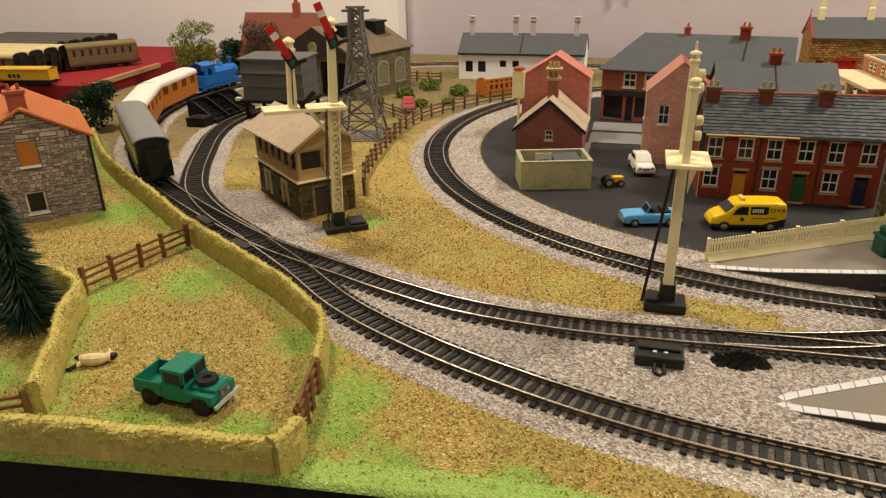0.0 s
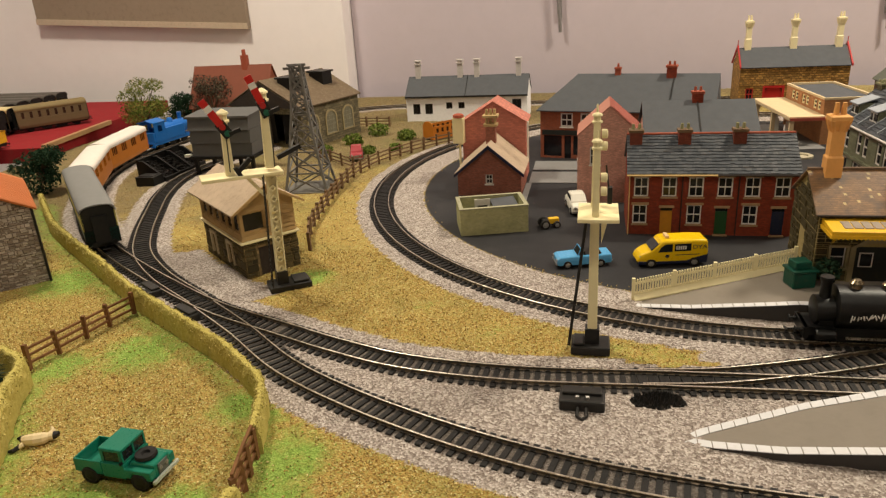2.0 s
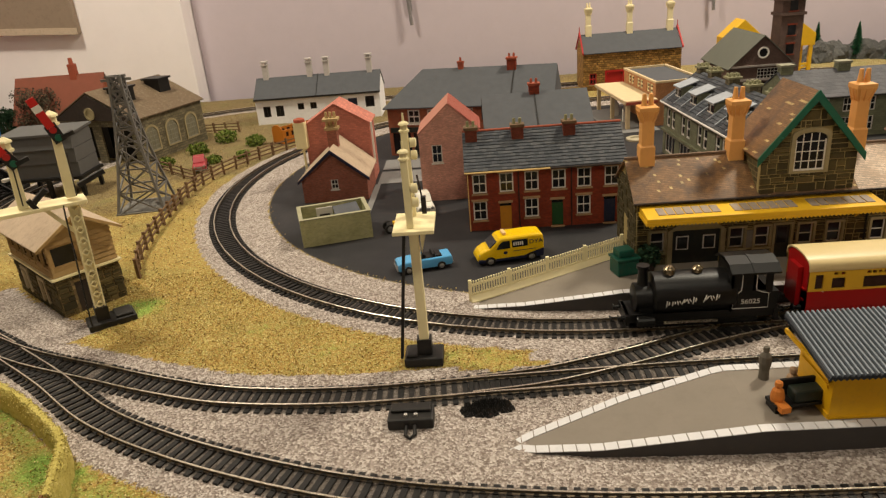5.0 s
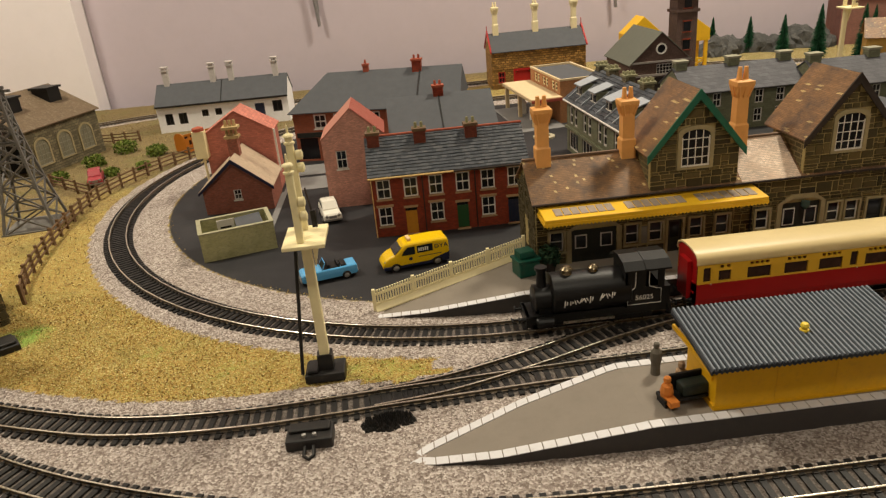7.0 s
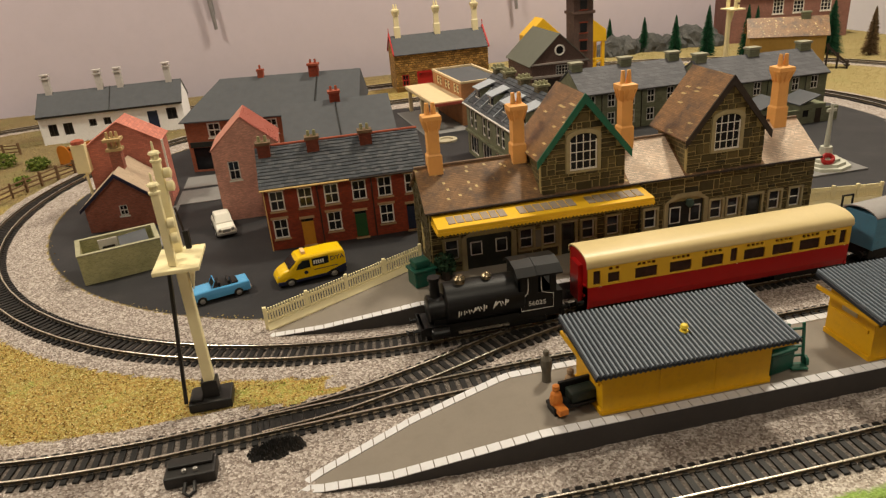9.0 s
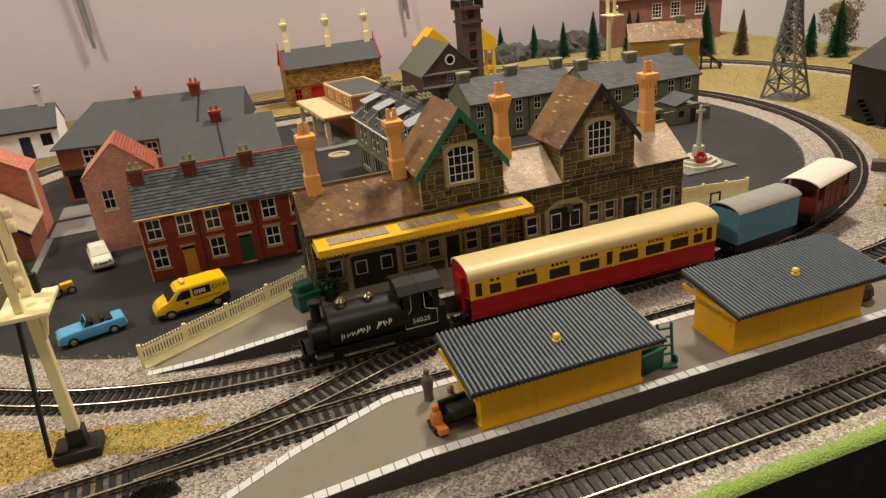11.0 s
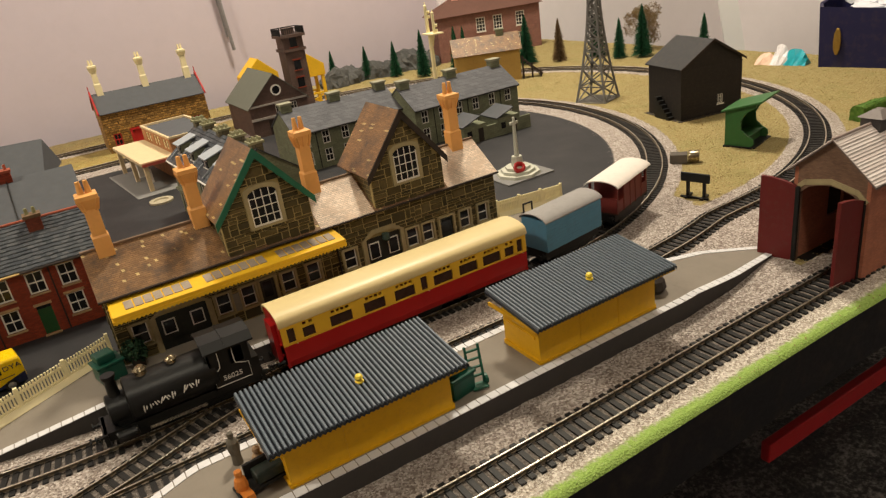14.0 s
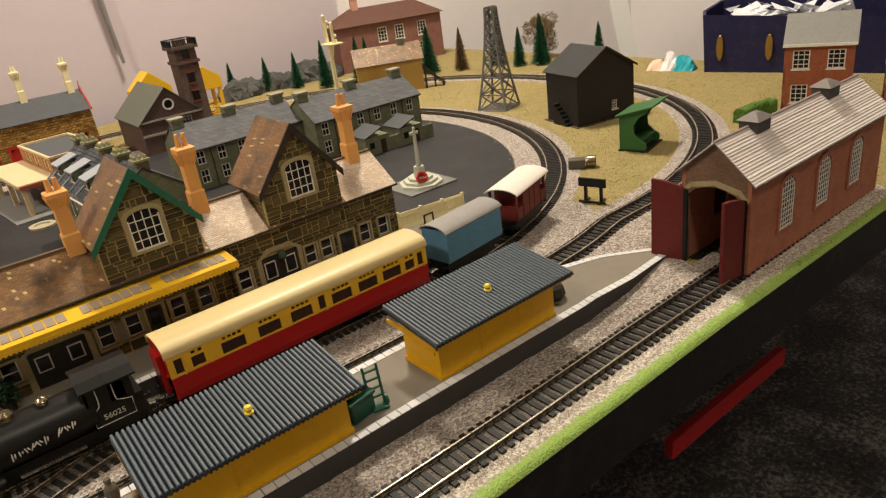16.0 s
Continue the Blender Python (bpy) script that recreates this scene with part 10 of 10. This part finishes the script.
saloon("white_car", "small white saloon car parked on the tarmac", 10.0, 82.0, 0, (0.78, 0.75, 0.66)).matrix_basis = place(10.0, 84.2, 0, -78)
saloon("red_car", "old dusty red car on the turf by the fence", -27, 108.5, 0, (0.36, 0.05, 0.06)).matrix_basis = place(-24.8, 109.0, 0.1, -72)
trac = thing("yellow_tractor", "small black and yellow tractor on the tarmac", "tractor", 7.2, 78.0, 0, 20)
part("bonnet", Geo().box(-0.1, -0.42, 0.6, 1.3, 0.42, 1.35), YELLOW, trac, bevel=0.1)
part("seat", Geo().box(-0.9, -0.5, 0.7, -0.2, 0.5, 1.2), SOOT, trac)
wheels(trac, (-0.7,), 1.7, 0.68)
wheels(trac, (0.9,), 1.5, 0.5)
trac.matrix_basis = place(7.2, 78.0, 0, 20) @ Matrix.Scale(0.8, 4)


# ---------------------------------------------------------------- platform and yard clutter
def figurine(name, label, x, y, z, turn, coat, legs, h=2.2, sit=False):
    """A little moulded figure as one plain lump."""
    g = Geo()
    if sit:
        g.lathe(0, 0, [(0.26, 0.0), (0.34, 0.2), (0.38, 0.55), (0.3, 0.95), (0.16, 1.1), (0.22, 1.25), (0.2, 1.45), (0.05, 1.55)], 10)
        g.box(-0.28, -0.9, 0.0, 0.28, 0, 0.35)
    else:
        g.lathe(0, 0, [(0.3, 0.0), (0.28, h * 0.3), (0.36, h * 0.5), (0.34, h * 0.7), (0.14, h * 0.82), (0.19, h * 0.88), (0.17, h * 0.97), (0.04, h)], 10)
    ob = part(name, g, coat, None, smooth=False)
    ob.matrix_basis = place(x, y, z, turn)
    return tagged(ob, label, "figurine")


TWEED = paint("tweed_grey", (0.13, 0.115, 0.09), 0.8, 0.2)
figurine("standing_figure", "plain grey moulded standing figure on the platform", 32.4, 45.2, PLAT_Z, 0, TWEED, TWEED)
figurine("seated_figure", "plain orange and yellow moulded seated figure", 31.9, 42.2, PLAT_Z + 0.3, 10, paint("orange_figure", (0.62, 0.20, 0.03), 0.6, 0.3), None, 1.6, True)
figurine("seated_figure", "plain pale moulded seated figure", 33.3, 43.6, PLAT_Z + 0.2, 30, paint("pale_figure", (0.40, 0.26, 0.15), 0.7, 0.3), None, 1.6, True)
bench = thing("platform_bench", "black platform seat against the waiting room", "bench", 33.2, 42.4, PLAT_Z, 6)
part("seat", Geo().box(-1.7, -0.6, 0.35, 1.2, 0.5, 0.55), SOOT, bench, bevel=0.04)
part("backrest", Geo().box(-0.9, 0.4, 0.5, 1.2, 0.6, 1.5), SOOT, bench, bevel=0.04)
for x in (-1.5, 1.0):
    part("leg", Geo().box(x - 0.1, -0.5, 0, x + 0.1, 0.5, 0.35), SOOT, bench)
part("trunk", Geo().box(-0.6, -0.55, 0.55, 1.1, 0.35, 1.25), paint("black_green_trunk", (0.012, 0.02, 0.015), 0.45), bench, bevel=0.12)
bag2 = thing("luggage_bag", "dark brown luggage heap at the hut's end", "luggage", 63.3, 42.9, PLAT_Z, 20)
part("bag_body", Geo().lathe(0, 0, [(0.7, 0), (0.95, 0.4), (0.8, 1.0), (0.3, 1.3), (0.05, 1.3)], 10), paint("dark_leather", (0.03, 0.022, 0.018), 0.5, 0.3), bag2)


def green_crates(x, y, turn, label):
    c = thing("green_crates", label, "crates", x, y, PLAT_Z, turn)
    GC = paint("dark_green_enamel", (0.006, 0.07, 0.045), 0.35, 0.15)
    part("crate", Geo().box(-0.9, -0.8, 0, 0.9, 0.8, 1.3), GC, c, bevel=0.12)
    part("lid", Geo().box(-1.0, -0.9, 1.3, 1.0, 0.9, 1.5), GC, c, bevel=0.06)
    part("crate", Geo().box(-0.7, -0.5, 1.5, 0.6, 0.7, 2.1), GC, c, bevel=0.1)
    return c


green_crates(27.6, 61.0, 15, "dark green crates stacked by the station corner")
green_crates(45.6, 42.4, 10, "dark green crates beside the waiting room")
bush2 = thing("potted_plant", "dark green potted plant by the station wall", "plant", 29.6, 61.0, PLAT_Z)
g = Geo()
leaf_cloud(g, random.Random(3), (0, 0, 1.4), 0.9, 200, 0.22, 1.0)
part("foliage", g, grains("potted_leaves", DARKLEAF), bush2)
part("pot", Geo().lathe(0, 0, [(0.4, 0), (0.5, 0.8), (0.4, 0.8)], 10), DARKWOOD, bush2)
tr = thing("sack_barrow", "green two-wheeled sack barrow standing upright", "trolley", 46.9, 42.0, PLAT_Z, -10)
GT = paint("mid_green", (0.01, 0.10, 0.06), 0.4)
for x in (-0.45, 0.45):
    part("side_bar", Geo().beam((x, 0, 0.2), (x, 0.45, 2.7), 0.14), GT, tr)
    part("wheel", Geo().lathe(0, 0, [(0.35, -0.08), (0.35, 0.08), (0.1, 0.1)], 12, lambda a, b, q: (x * 1.25 + q, a, 0.36 + b)), GT, tr)
for k in range(4):
    part("rung", Geo().beam((-0.45, 0.1 + k * 0.1, 0.7 + k * 0.55), (0.45, 0.1 + k * 0.1, 0.7 + k * 0.55), 0.12), GT, tr)
part("toe_plate", Geo().box(-0.5, -0.6, 0.1, 0.5, 0.1, 0.2), GT, tr)
seat2 = thing("platform_chair", "dark metal chair frame at the platform's end", "chair", 65.3, 60.2, PLAT_Z, 0)
for x in (-0.5, 0.5):
    part("leg", Geo().beam((x, 0, 0), (x, 0, 2.2), 0.12), SOOT, seat2)
    part("leg", Geo().beam((x, -0.8, 0), (x, -0.8, 1.0), 0.12), SOOT, seat2)
part("seat", Geo().box(-0.55, -0.85, 0.95, 0.55, 0.05, 1.08), SOOT, seat2)
part("back_bar", Geo().beam((-0.5, 0, 2.15), (0.5, 0, 2.15), 0.12), SOOT, seat2)


def point_motor(x, y, turn, label):
    m = thing("point_motor", label, "point motor", x, y, 0.1, turn, "black point motors")
    part("case", Geo().box(-1.7, -0.9, 0, 1.7, 1.1, 0.9), BLACK, m, bevel=0.15)
    part("cover", Geo().box(-1.5, 0.0, 0.9, 1.5, 1.0, 1.15), BLACK, m, bevel=0.1)
    for u in (-0.35, 0.4):
        part("terminal", Geo().lathe(u, -0.4, [(0.16, 0.9), (0.16, 1.1), (0.06, 1.15)], 10), HUB, m)
    part("lead", Geo().tube([(-0.3, -0.9, 0.4), (-0.35, -1.7, 0.2), (0.0, -2.0, 0.12), (0.35, -1.7, 0.2), (0.3, -0.9, 0.4)], 0.14, 6), BLACK, m)
    m.matrix_basis = place(x, y, 0.1, turn) @ Matrix.Scale(0.82, 4)
    return m


point_motor(11.3, 44.6, 0, "black point motor housing beside the turnout")
point_motor(-27.8, 57.5, -33, "black point motor housing by the hedge")
point_motor(-21.6, 53.2, -30, "black point motor housing beside the curved turnout")
blob = thing("ash_heap", "low black ash heap beside the track", "heap", 15.9, 45.6, 0.05, 6)
R, g = random.Random(77), Geo()
for _ in range(260):
    a, k = R.uniform(0, 6.283), math.sqrt(R.random())
    x, y, s = math.cos(a) * k * 1.7, math.sin(a) * k * 0.85, R.uniform(0.08, 0.2)
    z = 0.5 * (1 - k * k)
    g.add([(x - s, y - s, 0), (x + s, y - s, 0), (x + s * 0.9, y + s, 0), (x - s, y + s * 0.8, 0), (x + R.uniform(-s, s) * 0.5, y + R.uniform(-s, s) * 0.5, z + s * 1.3)], [(0, 1, 4), (1, 2, 4), (2, 3, 4), (3, 0, 4), (3, 2, 1, 0)])
part("ash", g, paint("ash_black", (0.016, 0.015, 0.014), 0.9, 0.4, bump=1.0), blob)


def two_tone(name, a, b, half):
    """Cream in the middle, black at both ends."""
    m, nt, bsdf = nodes_of(name, 0.6)
    sp = nt.nodes.new("ShaderNodeSeparateXYZ")
    link(nt, coords(nt), sp.inputs[0])
    link(nt, mix_of(nt, maths(nt, "GREATER_THAN", maths(nt, "ABSOLUTE", sp.outputs[0]), half * CM), a, b), bsdf.inputs["Base Color"])
    return m


lump = Geo().lathe(0, 0, [(0.1, -1.5), (0.3, -1.3), (0.42, -0.9), (0.5, -0.2), (0.46, 0.5), (0.3, 0.9), (0.34, 1.2), (0.22, 1.6), (0.04, 1.7)], 10, lambda a, b, c: (c, a + 0.12 * c * c, 0.45 + b))
lump.tube([(-1.0, -0.3, 0.4), (-1.7, -0.7, 0.25), (-2.1, -0.6, 0.15)], [0.2, 0.17, 0.12], 6).tube([(-0.9, 0.3, 0.4), (-1.5, 0.9, 0.25), (-2.0, 1.0, 0.15)], [0.2, 0.17, 0.12], 6)
lump.tube([(0.6, 0.3, 0.4), (0.9, 1.1, 0.3), (0.5, 1.7, 0.2)], [0.2, 0.17, 0.12], 6)
calf = tagged(part("toy_lump", lump, two_tone("cream_and_black_lump", (0.70, 0.56, 0.33), (0.015, 0.013, 0.012), 1.25), None), "small cream and black moulded lump lying in the field", "ornament")
calf.matrix_basis = place(-21.4, 36.5, 0.05, 24) @ Matrix.Diagonal((0.72, 0.85, 0.8, 1.0))
